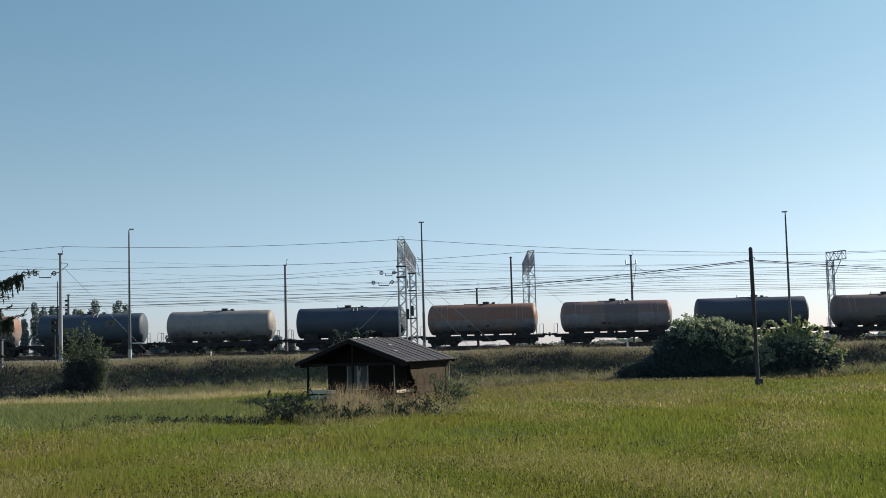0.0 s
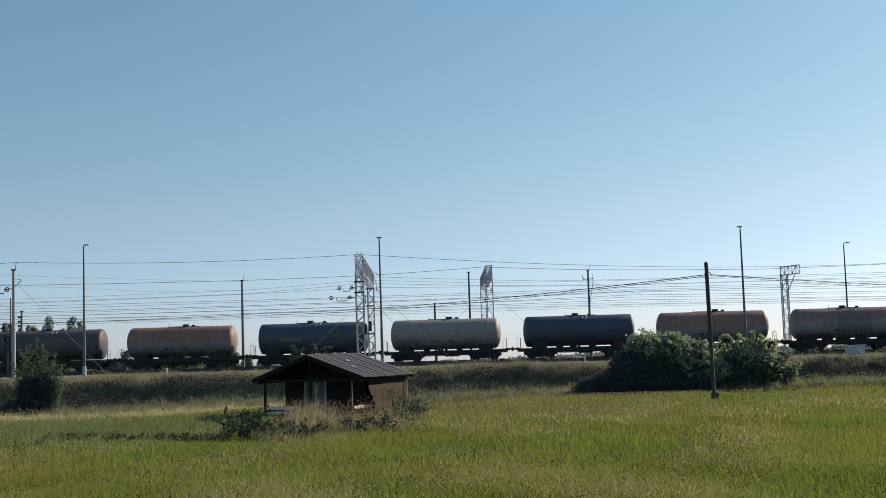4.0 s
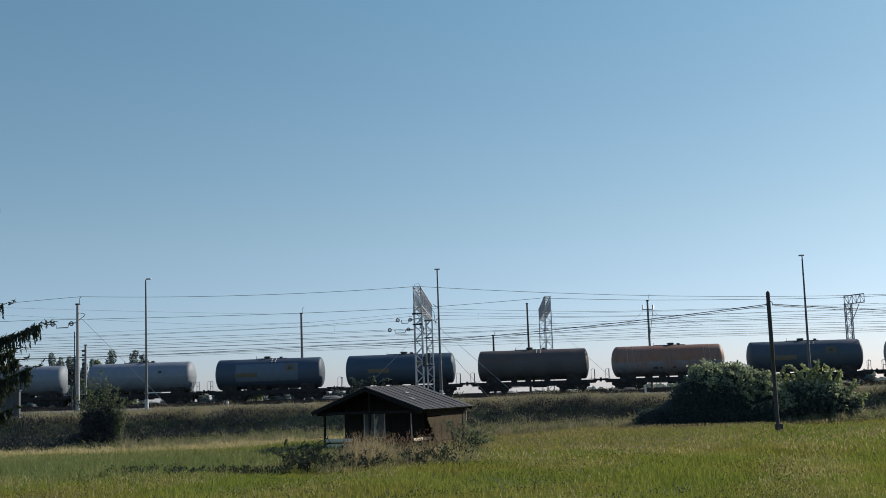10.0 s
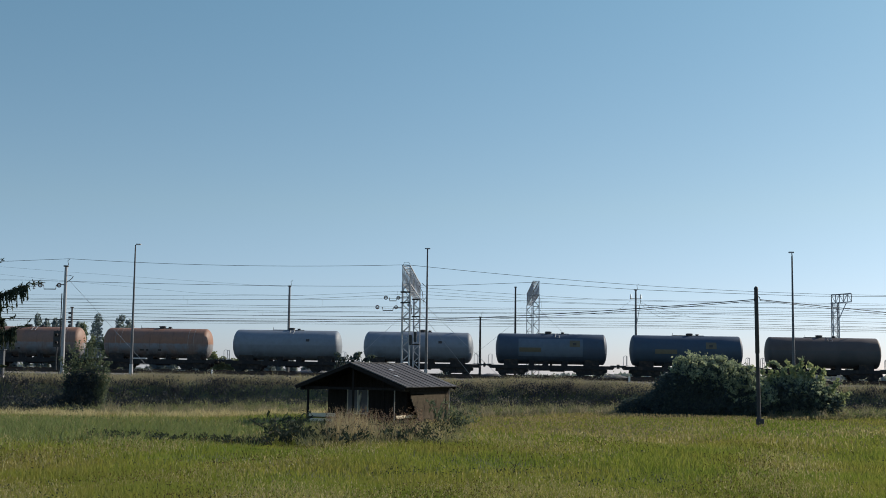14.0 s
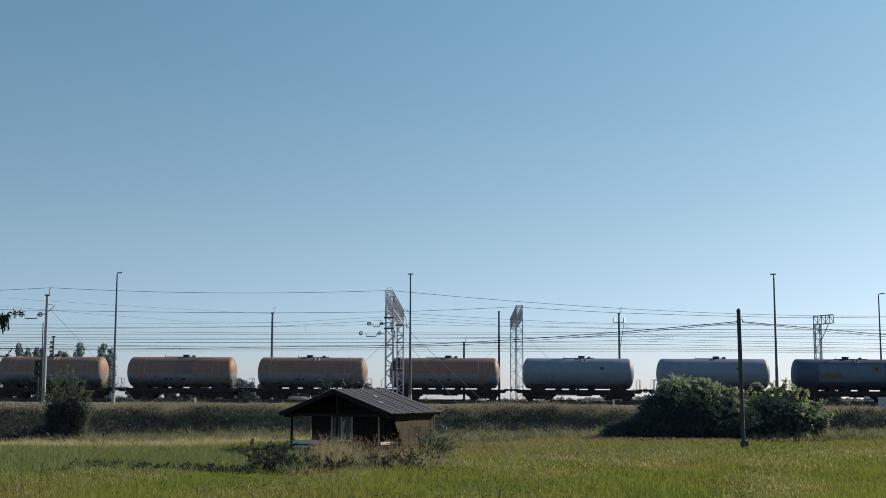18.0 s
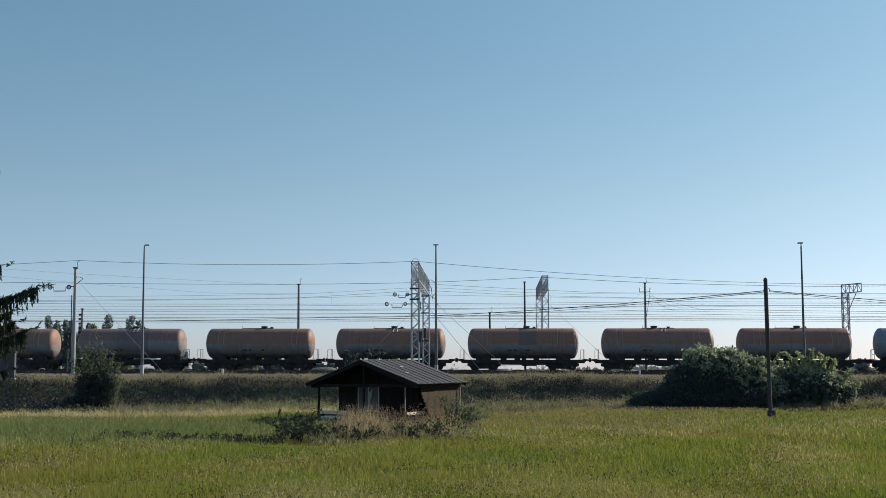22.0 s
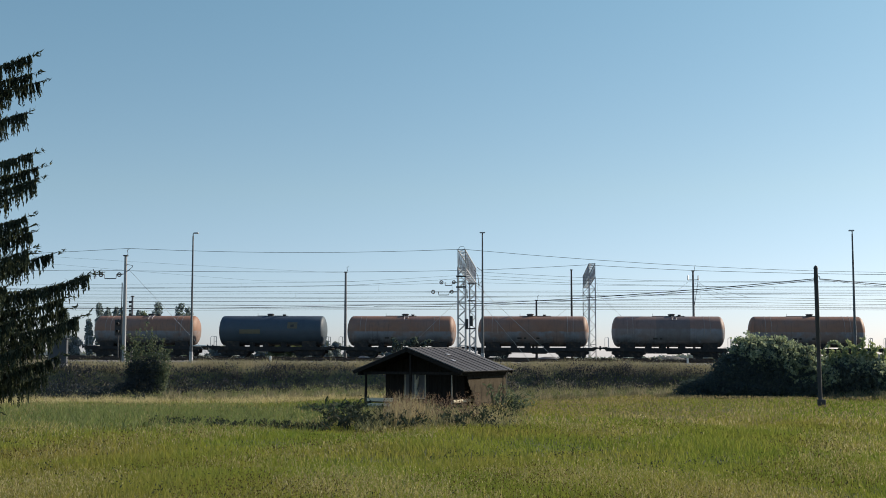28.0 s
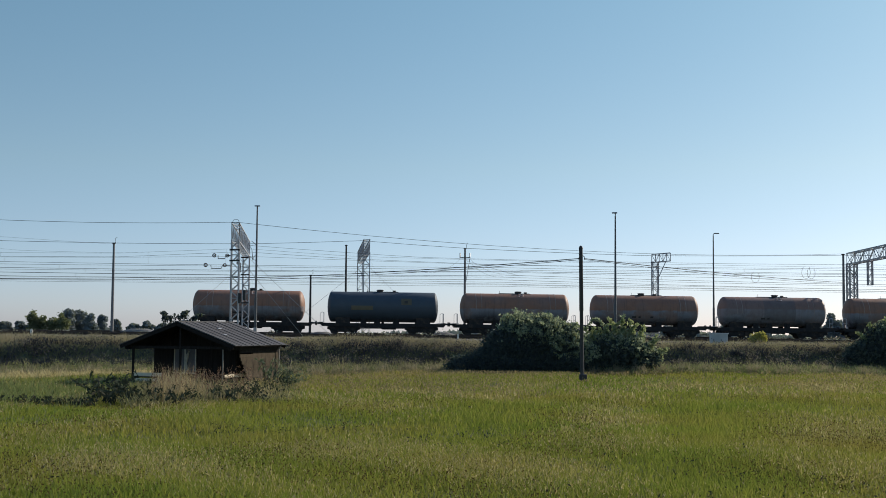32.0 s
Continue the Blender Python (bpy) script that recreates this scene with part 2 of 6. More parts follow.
M_CABINET = surface("grey_cabinet", (0.42, 0.44, 0.45), 0.6, 0, 0.12, 1.5, stain=(0.34, 0.34, 0.33))
M_HUT = surface("dark_hut_paint", (0.06, 0.066, 0.075), 0.7, 0, 0.25, 1.2)
M_YELLOW = surface("yellow_placard", (0.115, 0.10, 0.058), 0.6, 0, 0.25, 5.0)
M_DARKPLATE = surface("dark_marking", (0.05, 0.045, 0.04), 0.7, 0, 0.3, 5.0)
M_BARK = surface("bark", (0.10, 0.075, 0.055), 0.9, 0, 0.4, 2.0, 16.0, 0.8, (3, 3, 0.6))
M_SOIL = surface("soil", (0.095, 0.10, 0.042), 0.95, 0, 0.4, 0.35, 6.0, 0.7, stain=(0.08, 0.10, 0.03))

M_GRASS = leafage("meadow_grass", [(0.1, 0.133, 0.0314), (0.225, 0.271, 0.0616), (0.29, 0.291, 0.0896), (0.37, 0.335, 0.146), (0.175, 0.217, 0.0493), (0.05, 0.0571, 0.0224)], (1.0, 0.98, 0.58), 0.42, 0.11,
                  [(0.138, 0.228, 0.046), (0.235, 0.275, 0.07), (0.295, 0.25, 0.10)])
M_SEED = leafage("seed_heads", [(0.44, 0.41, 0.22), (0.30, 0.26, 0.12), (0.36, 0.35, 0.16), (0.24, 0.20, 0.095), (0.52, 0.48, 0.29)], (1.0, 0.95, 0.75), 0.4)
M_SHOOT = leafage("young_shoots", [(0.26, 0.31, 0.18), (0.36, 0.40, 0.25), (0.18, 0.23, 0.12)], (1.0, 1.0, 0.7), 0.45)
M_WISPY = leafage("wispy_leaves", [(0.085, 0.115, 0.08), (0.13, 0.16, 0.11), (0.20, 0.225, 0.155), (0.065, 0.09, 0.07)], (1.0, 1.0, 0.75), 0.4)
M_LUSH = leafage("lush_grass", [(0.13, 0.18, 0.0704), (0.202, 0.252, 0.106), (0.261, 0.287, 0.141), (0.0945, 0.12, 0.0527)], (1.0, 1.0, 0.7), 0.4)
M_STRAW = leafage("straw", [(0.419, 0.368, 0.232), (0.297, 0.253, 0.153), (0.507, 0.446, 0.297), (0.193, 0.157, 0.095)], (1.0, 0.93, 0.75), 0.4)
M_FRINGE = leafage("fringe_straw", [(0.597, 0.535, 0.323), (0.441, 0.392, 0.229), (0.712, 0.633, 0.405), (0.312, 0.298, 0.155)], (1.0, 0.95, 0.75), 0.42)
M_FOOTGRASS = leafage("foot_tussocks", [(0.17, 0.185, 0.10), (0.24, 0.24, 0.14), (0.30, 0.285, 0.18), (0.12, 0.13, 0.075)], (1.0, 1.0, 0.75), 0.4, 0.4, [(0.13, 0.16, 0.08), (0.18, 0.185, 0.11), (0.29, 0.275, 0.175)])
M_STALK = leafage("meadow_stalks", [(0.46, 0.43, 0.19), (0.33, 0.30, 0.12), (0.56, 0.52, 0.27), (0.20, 0.17, 0.07)], (1.0, 0.95, 0.7), 0.4)
M_RUST = leafage("rust_heads", [(0.085, 0.06, 0.03), (0.13, 0.095, 0.045), (0.06, 0.05, 0.025)], (1.0, 0.9, 0.7), 0.2)
M_BANKGRASS = leafage("bank_grass", [(0.324, 0.297, 0.198), (0.259, 0.251, 0.162), (0.389, 0.35, 0.24), (0.201, 0.205, 0.132)], (1.0, 0.97, 0.8), 0.4, 0.5,
                      [(0.156, 0.162, 0.114), (0.276, 0.252, 0.18), (0.372, 0.324, 0.24)])
# the bank face's bluish shade is put into the scrub's leaf colours
M_SCRUB = leafage("shaded_bank_scrub", [(0.0534, 0.0602, 0.077), (0.0644, 0.0677, 0.0811), (0.046, 0.0536, 0.0686), (0.0773, 0.0752, 0.0811)], (1.0, 1.0, 0.9), 0.16, 0.45, [(0.04, 0.048, 0.06), (0.066, 0.07, 0.077), (0.10, 0.092, 0.086)])
M_SHRUBLET = leafage("shrublet_leaves", [(0.196, 0.184, 0.155), (0.253, 0.23, 0.19), (0.138, 0.138, 0.121), (0.299, 0.259, 0.213)], (1.0, 1.0, 0.85), 0.35, 0.5, [(0.115, 0.121, 0.109), (0.207, 0.19, 0.161), (0.31, 0.27, 0.224)])
M_HERB = leafage("green_herbs", [(0.14, 0.165, 0.11), (0.20, 0.22, 0.145), (0.27, 0.27, 0.19), (0.13, 0.15, 0.10)], (1.0, 1.0, 0.6), 0.4)
# hazy bluish shade is mixed into these bush leaf colours
M_BUSH = leafage("shaded_shrub_leaves", [(0.0624, 0.0821, 0.0906), (0.0749, 0.0978, 0.0994), (0.113, 0.142, 0.121), (0.0545, 0.073, 0.085)], (1.0, 1.0, 0.7), 0.32)
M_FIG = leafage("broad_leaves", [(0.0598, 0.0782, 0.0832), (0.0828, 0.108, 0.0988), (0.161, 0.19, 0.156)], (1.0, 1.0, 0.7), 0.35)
# pale leaves that stand for sunlit tops, also used on arching shoots
M_PALELEAF = leafage("pale_lit_shoots", [(0.40, 0.44, 0.33), (0.31, 0.36, 0.25), (0.23, 0.28, 0.18)], (1.0, 1.0, 0.8), 0.45)
M_SPRUCE = leafage("spruce_needles", [(0.0275, 0.0384, 0.0312), (0.045, 0.0576, 0.0408), (0.0875, 0.0984, 0.066)], (1.0, 1.0, 0.6), 0.2)
M_DRIFT = leafage("brown_flower_heads", [(0.28, 0.245, 0.13), (0.33, 0.285, 0.165), (0.24, 0.20, 0.11)], (1.0, 0.95, 0.8), 0.45)
M_SEEDBROWN = leafage("brown_seed_heads", [(0.17, 0.115, 0.085), (0.24, 0.18, 0.13), (0.12, 0.085, 0.065)], (1.0, 0.9, 0.8), 0.3)
# the next two leaf colours are paled and blued to paint distance haze
M_POPLAR = leafage("hazed_poplar_leaves", [(0.172, 0.216, 0.243), (0.218, 0.263, 0.282), (0.265, 0.304, 0.32)], (1.0, 1.0, 0.6), 0.3)
M_FARTREE = leafage("hazed_foliage", [(0.207, 0.239, 0.269), (0.246, 0.279, 0.3), (0.179, 0.211, 0.237)], (1.0, 1.0, 0.6), 0.3)
M_ASH = leafage("ash_leaves", [(0.138, 0.175, 0.119), (0.188, 0.225, 0.15), (0.237, 0.269, 0.188)], (1.0, 1.0, 0.7), 0.4)
M_GOLD = leafage("golden_leaves", [(0.40, 0.38, 0.13), (0.48, 0.45, 0.18), (0.33, 0.33, 0.11)], (1.0, 1.0, 0.6), 0.45)
M_YOUNG = leafage("young_foliage", [(0.17, 0.20, 0.12), (0.22, 0.24, 0.15), (0.14, 0.17, 0.11)], (1.0, 1.0, 0.6), 0.4)
M_TRACKWEED = leafage("dusty_weeds", [(0.30, 0.31, 0.26), (0.38, 0.38, 0.33), (0.22, 0.24, 0.19)], (1.0, 1.0, 0.8), 0.4)
M_FOOT = leafage("fresh_herbs", [(0.17, 0.215, 0.10), (0.23, 0.27, 0.13), (0.29, 0.31, 0.17), (0.12, 0.155, 0.08)], (1.0, 1.0, 0.65), 0.4)
# thicket leaves carry the dark bluish cast of shade in their colour
M_THICKET = leafage("shaded_thicket_leaves", [(0.05, 0.061, 0.066), (0.066, 0.078, 0.078), (0.042, 0.053, 0.060)], (1.0, 1.0, 0.7), 0.2)
M_DOCK = leafage("dark_weeds", [(0.036, 0.0488, 0.0374), (0.0518, 0.0681, 0.0493), (0.0792, 0.0777, 0.0561)], (1.0, 1.0, 0.7), 0.14)


# ---- mesh helpers ----
class Shape:
    """Collects vertices and faces of one mesh."""

    def __init__(self):
        self.v, self.f = [], []

    def add(self, verts, faces):
        n = len(self.v)
        self.v += [tuple(p) for p in verts]
        self.f += [tuple(i + n for i in face) for face in faces]
        return self

    def box(self, x0, x1, y0, y1, z0, z1, c=0.0, m=None):
        """A box; c: its chamfer."""
        if c:
            bm = bmesh.new()
            bmesh.ops.create_cube(bm, size=1.0)
            for v in bm.verts:
                v.co = ((x0 + x1) / 2 + v.co.x * (x1 - x0), (y0 + y1) / 2 + v.co.y * (y1 - y0), (z0 + z1) / 2 + v.co.z * (z1 - z0))
            bmesh.ops.bevel(bm, geom=bm.edges[:], offset=c, segments=1, affect="EDGES")
            bm.verts.index_update()
            vs, fs = [v.co.copy() for v in bm.verts], [[v.index for v in f.verts] for f in bm.faces]
            bm.free()
        else:
            vs = [Vector((x, y, z)) for z in (z0, z1) for y in (y0, y1) for x in (x0, x1)]
            fs = [(0, 2, 3, 1), (4, 5, 7, 6), (0, 1, 5, 4), (2, 6, 7, 3), (0, 4, 6, 2), (1, 3, 7, 5)]
        if m is not None:
            vs = [m @ v for v in vs]
        return self.add(vs, fs)

    def beam(self, p, q, r0, r1=None, n=4):
        """A bar with n sides from p to q."""
        p, q = Vector(p), Vector(q)
        r1 = r0 if r1 is None else r1
        way = (q - p).normalized()
        side = way.cross(Vector((0, 0, 1)) if abs(way.z) < 0.95 else Vector((0, 1, 0))).normalized()
        up = side.cross(way)
        vs = []
        for c, r in ((p, r0), (q, r1)):
            for i in range(n):
                a = 2 * math.pi * (i + 0.5) / n
                vs.append(c + (side * math.cos(a) + up * math.sin(a)) * r)
        fs = [(i, (i + 1) % n, n + (i + 1) % n, n + i) for i in range(n)] + [tuple(range(n))[::-1], tuple(range(n, 2 * n))]
        return self.add(vs, fs)

    def tube(self, pts, r, n=4):
        """A bent bar along pts; r: one radius or one a point."""
        pts = [Vector(p) for p in pts]
        rs = r if isinstance(r, (list, tuple)) else [r] * len(pts)
        vs, fs = [], []
        for i, p in enumerate(pts):
            way = (pts[min(i + 1, len(pts) - 1)] - pts[max(i - 1, 0)]).normalized()
            side = way.cross(Vector((0, 0, 1)) if abs(way.z) < 0.95 else Vector((0, 1, 0))).normalized()
            up = side.cross(way)
            for k in range(n):
                a = 2 * math.pi * (k + 0.5) / n
                vs.append(p + (side * math.cos(a) + up * math.sin(a)) * rs[i])
        for i in range(len(pts) - 1):
            for k in range(n):
                fs.append((i * n + k, i * n + (k + 1) % n, (i + 1) * n + (k + 1) % n, (i + 1) * n + k))
        fs += [tuple(range(n))[::-1], tuple(range(len(vs) - n, len(vs)))]
        return self.add(vs, fs)

    def turned(self, rows, n=24, m=None):
        """A body turned about x: rows of (x, radius)."""
        m = m or Matrix()
        vs = [m @ Vector((x, r * math.cos(2 * math.pi * k / n), r * math.sin(2 * math.pi * k / n))) for x, r in rows for k in range(n)]
        fs = [(i * n + k, i * n + (k + 1) % n, (i + 1) * n + (k + 1) % n, (i + 1) * n + k) for i in range(len(rows) - 1) for k in range(n)]
        fs += [tuple(range(n))[::-1], tuple(range(len(vs) - n, len(vs)))]
        return self.add(vs, fs)

    def mesh(self, name, material, smooth=False):
        me = bpy.data.meshes.new(name)
        me.from_pydata([tuple(v) for v in self.v], [], self.f)
        me.materials.append(material)
        if smooth:
            me.shade_smooth()
            me.set_sharp_from_angle(angle=radians(40))
        me.update()
        return me


def part(name, shape, material, parent, label="", at=None, smooth=False):
    """One mesh object under a thing or a part; shape: a Shape or a mesh that is shared."""
    me = shape.mesh(name, material, smooth) if isinstance(shape, Shape) else shape
    ob = new(name, me)
    ob.parent = parent
    if at is not None:
        ob.matrix_basis = at
    if label:
        tagged(ob, label)
    return ob


def thing(name, label, category, at=None, group="", kind=""):
    ob = new(name)
    ob.empty_display_size = 0.3
    if at is not None:
        ob.matrix_basis = at
    return tagged(ob, label, category, group, kind)


def faces_mesh(name, verts, corners, material):
    """A mesh from arrays: verts (n, 3) in runs of `corners`, one face a run."""
    me = bpy.data.meshes.new(name)
    n = len(verts)
    me.vertices.add(n)
    me.vertices.foreach_set("co", np.asarray(verts, np.float32).ravel())
    me.loops.add(n)
    me.loops.foreach_set("vertex_index", np.arange(n, dtype=np.int32))
    me.polygons.add(n // corners)
    me.polygons.foreach_set("loop_start", np.arange(0, n, corners, dtype=np.int32))
    me.polygons.foreach_set("loop_total", np.full(n // corners, corners, np.int32))
    me.materials.append(material)
    me.update(calc_edges=True)
    return me


def leaf_quads(rng, centres, size, up=0.0, long=1.6):
    """Pointed leaves at the centres, turned at random; up pulls their length to the vertical."""
    n = len(centres)
    a = rng.normal(size=(n, 3))
    a[:, 2] += up * np.sign(rng.random(n) - 0.15)
    a /= np.linalg.norm(a, axis=1, keepdims=True)
    b = np.cross(a, rng.normal(size=(n, 3)))
    b /= np.linalg.norm(b, axis=1, keepdims=True) + 1e-9
    s = (size * (0.6 + 0.8 * rng.random(n)))[:, None]
    v = np.stack([centres - a * s * long / 2, centres + b * s / 2 - a * s * 0.1, centres + a * s * long / 2, centres - b * s / 2 - a * s * 0.1], 1)
    return v.reshape(-1, 3)


def blades(rng, roots, height, width, lean=0.25):
    """Grass blades, one bent quad strip as two faces would be costly: one slim kite each."""
    n = len(roots)
    h = height * (0.55 + 0.7 * rng.random(n))
    turn = rng.random(n) * 2 * math.pi
    side = np.stack([np.cos(turn), np.sin(turn), 0 * turn], 1) * (width * (0.6 + 0.8 * rng.random(n)))[:, None]
    tip = np.stack([rng.normal(size=n) * lean, rng.normal(size=n) * lean, 1 - 0.2 * rng.random(n)], 1) * h[:, None]
    mid = tip * 0.5 - np.stack([tip[:, 0], tip[:, 1], 0 * h], 1) * 0.22
    v = np.stack([roots, roots + mid + side / 2, roots + tip, roots + mid - side / 2], 1)
    return v.reshape(-1, 3)


# ---- ground ----
TRAIN_Y, RAIL_Z, BED_Z = 120.0, 2.45, 2.2
FALL, DROP = 0.0042, 0.20   # the railway falls gently to the right
GRADE = pose(0, 0, -DROP, 0, math.degrees(math.atan(FALL)))


def grade(x):
    return -DROP - FALL * np.clip(np.asarray(x, float), -420, 420)



def toe_line(x):
    """Where the bank begins: nearer on the left."""
    x = np.asarray(x, float)
    return 76.4 - 9.5 * np.clip((4.0 - x) / 42.0, 0, 1.4) + 0.5 * np.sin(x * 0.21) + 0.4 * np.sin(x * 0.083 + 1)


def ground_height(x, y):
    """The lie of the land: meadow, bank, shelf, track bed, plain."""
    x, y = np.asarray(x, float), np.asarray(y, float)
    z = np.interp(y - toe_line(x), [0.0, 4.6, 5.3, 6.4, 8.0, 10.5], [0.0, 0.38, 0.62, 1.72, 1.95, 2.05])
    z = z + 0.12 * np.clip((y - 92) / 6, 0, 1)
    z = z + grade(x) * np.clip((y - toe_line(x) - 4.6) / 3.0, 0, 1) * np.clip((400 - y) / 200, 0, 1)
    z = z - 0.0078 * np.clip(y - 146, 0, 4000)
    near = np.clip((95 - y) / 10, 0, 1)
    return z + near * (0.06 * np.sin(x * 0.31 + y * 0.17) + 0.05 * np.sin(x * 0.13 - y * 0.29 + 2))


def build_ground():
    ys = np.unique(np.concatenate([np.arange(-40, 64, 2.0), np.arange(64, 98, 0.5), np.arange(100, 170, 3.0), np.array([180, 220, 250, 262, 268, 274, 300, 450, 700, 1100, 1700, 2600, 4000])]))
    xs = np.unique(np.concatenate([np.arange(-80, 80.1, 2.0), np.array([-3000, -1500, -700, -350, -200, -130, 130, 200, 350, 700, 1500, 3000])]))
    gx, gy = np.meshgrid(xs, ys)
    gz = ground_height(gx, gy)
    v = np.stack([gx, gy, gz], -1).reshape(-1, 3)
    nx = len(xs)
    f = [(j * nx + i, j * nx + i + 1, (j + 1) * nx + i + 1, (j + 1) * nx + i) for j in range(len(ys) - 1) for i in range(nx - 1)]
    me = bpy.data.meshes.new("ground")
    me.from_pydata(v.tolist(), [], f)
    me.materials.append(M_SOIL)
    me.shade_smooth()
    tagged(new("ground", me), "meadow soil rising to a low railway bank", "ground", kind="structure")


build_ground()


# ---- railway ----
TRACKS = (100.5, 105.5, 110.5, TRAIN_Y, 131.0, 135.5, 140.0)


def build_tracks():
    bed = Shape()
    x0, x1 = -420.0, 420.0
    for y0, y1 in ((98.3, 112.7), (117.6, 122.4), (128.6, 142.3)):
        bed.add([(x0, y0 - 0.6, BED_Z - 0.12), (x1, y0 - 0.6, BED_Z - 0.12), (x1, y0, BED_Z + 0.05), (x0, y0, BED_Z + 0.05),
                 (x1, y1, BED_Z + 0.05), (x0, y1, BED_Z + 0.05), (x1, y1 + 0.6, BED_Z - 0.12), (x0, y1 + 0.6, BED_Z - 0.12)],
                [(0, 1, 2, 3), (3, 2, 4, 5), (5, 4, 6, 7)])
    tagged(new("ballast_bed", bed.mesh("ballast_bed", M_BALLAST)), "grey-brown crushed stone ballast under the tracks", "ballast", kind="structure").matrix_basis = GRADE
    half = [(0.075, 0.0), (0.075, 0.018), (0.014, 0.03), (0.014, 0.12), (0.036, 0.13), (0.036, 0.16)]
    ring = [(y, RAIL_Z - 0.16 + z) for y, z in half] + [(-y, RAIL_Z - 0.16 + z) for y, z in half[::-1]]
    k = len(ring)
    rail = Shape().add([(x, y, z) for x in (x0, x1) for y, z in ring], [(i, (i + 1) % k, k + (i + 1) % k, k + i) for i in range(k)] + [tuple(range(k))[::-1], tuple(range(k, 2 * k))])
    rail_me = rail.mesh("rail", M_RAIL)
    ties = Shape()
    for i in range(-190, 191):
        ties.box(i * 0.62 - 0.12, i * 0.62 + 0.12, -1.25, 1.25, BED_Z + 0.0, BED_Z + 0.10)
    ties_me = ties.mesh("sleepers", M_SLEEPER)
    for y in TRACKS:
        t = thing("railway_track", "rusty steel rails on concrete sleepers in grey ballast", "railway track", GRADE @ pose(0, y, 0), "railway tracks")
        for s in (-0.75, 0.75):
            part("rail", rail_me, None, t, at=pose(0, s, 0))
        tagged(part("sleepers", ties_me, None, t), kind="stuff")


build_tracks()


# ---- tank wagons ----
PITCH = 13.03
TANK_LEN, TANK_R, TANK_Z = 10.85, 1.48, 2.67   # axis height over the rail
WHEEL_R = 0.46


def tank_mesh(paint, deep):
    h, r = TANK_LEN / 2, TANK_R
    rows = [(-h + deep * (1 - math.cos(a)), r * math.sin(a)) for a in (0.04, 0.3, 0.55, 0.8, 1.0, 1.2, 1.4)] + [(-h + deep, r)]
    rows += [(-h + deep + (TANK_LEN - 2 * deep) * i / 6, r) for i in range(1, 6)]
    rows += [(-x, q) for x, q in rows[:8]][::-1]
    return Shape().turned(rows, 48).mesh("tank", paint, True)


def band_mesh():
    """A strap over the upper half of the tank."""
    s, n = Shape(), 22
    vs = []
    for i in range(n + 1):
        a = radians(-8 + 196 * i / n)
        for r in (TANK_R - 0.01, TANK_R + 0.014):
            vs += [(x, -r * math.cos(a), r * math.sin(a)) for x in (-0.022, 0.022)]
    fs = [(0, 1, 3, 2), (4 * n, 4 * n + 2, 4 * n + 3, 4 * n + 1)]
    for i in range(n):
        k = 4 * i
        fs += [(k + 2, k + 3, k + 7, k + 6), (k, k + 2, k + 6, k + 4), (k + 1, k + 5, k + 7, k + 3)]
    return s.add(vs, fs).mesh("band", M_BAND)


def placard(x0, x1, a0, a1, material, name="placard"):
    """A sheet bent round the tank's near side; angles up from level, in degrees."""
    s, r, n = Shape(), TANK_R + 0.006, 5
    vs = []
    for i in range(n + 1):
        a = radians(a0 + (a1 - a0) * i / n)
        for rr in (r, r + 0.012):
            for x in (x0, x1):
                vs.append((x, -rr * math.cos(a), rr * math.sin(a)))
    fs = []
    for i in range(n):
        k = 4 * i
        fs += [(k + 2, k + 3, k + 7, k + 6), (k, k + 4, k + 5, k + 1), (k, k + 2, k + 6, k + 4), (k + 1, k + 5, k + 7, k + 3)]
    fs += [(0, 1, 3, 2), (4 * n, 4 * n + 2, 4 * n + 3, 4 * n + 1)]
    return s.add(vs, fs).mesh(name, material)


def wheelset_mesh():
    s = Shape()
    for y in (-0.75, 0.75):
        o = 0.03 if y > 0 else -0.03
        s.turned([(y - 0.065 - o, 0.12), (y - 0.065, 0.40), (y - 0.065, WHEEL_R), (y + 0.065, WHEEL_R), (y + 0.065, 0.40), (y + 0.065 - o, 0.12)], 20, pose(0, 0, 0, 0, 0, 90))
    s.turned([(-1.05, 0.07), (1.05, 0.07)], 10, pose(0, 0, 0, 0, 0, 90))
    for a in range(4):
        s.box(-0.03, 0.03, -0.83, -0.815, 0.16, 0.30, m=pose(0, 0, 0, 0, a * 90, 0))
    return s.mesh("wheelset", M_DARKSTEEL)


def bogie_frame_mesh():
    s = Shape()
    for y in (-1.0, 1.0):
        s.add([(x, y + d, z) for d in (-0.06, 0.06) for x, z in ((-1.6, 0.46), (-0.85, 0.26), (-0.45, 0.20), (0.45, 0.20), (0.85, 0.26), (1.6, 0.46), (1.6, 0.72), (0.7, 0.86), (-0.7, 0.86), (-1.6, 0.72))],
              [tuple(range(10)), tuple(range(19, 9, -1))] + [(i, i + 10, (i + 1) % 10 + 10, (i + 1) % 10) for i in range(10)])
        for x in (-0.9, 0.9):
            s.box(x - 0.2, x + 0.2, y - 0.14, y + 0.14, 0.26, 0.66, 0.02)
        for x in (-0.22, 0.0, 0.22):
            s.turned([(0.0, 0.09), (0.30, 0.09)], 10, pose(x, y, 0.34, 0, -90, 0))
    s.box(-0.22, 0.22, -1.0, 1.0, 0.55, 0.80, 0.02)
    return s.mesh("bogie", M_FRAME)


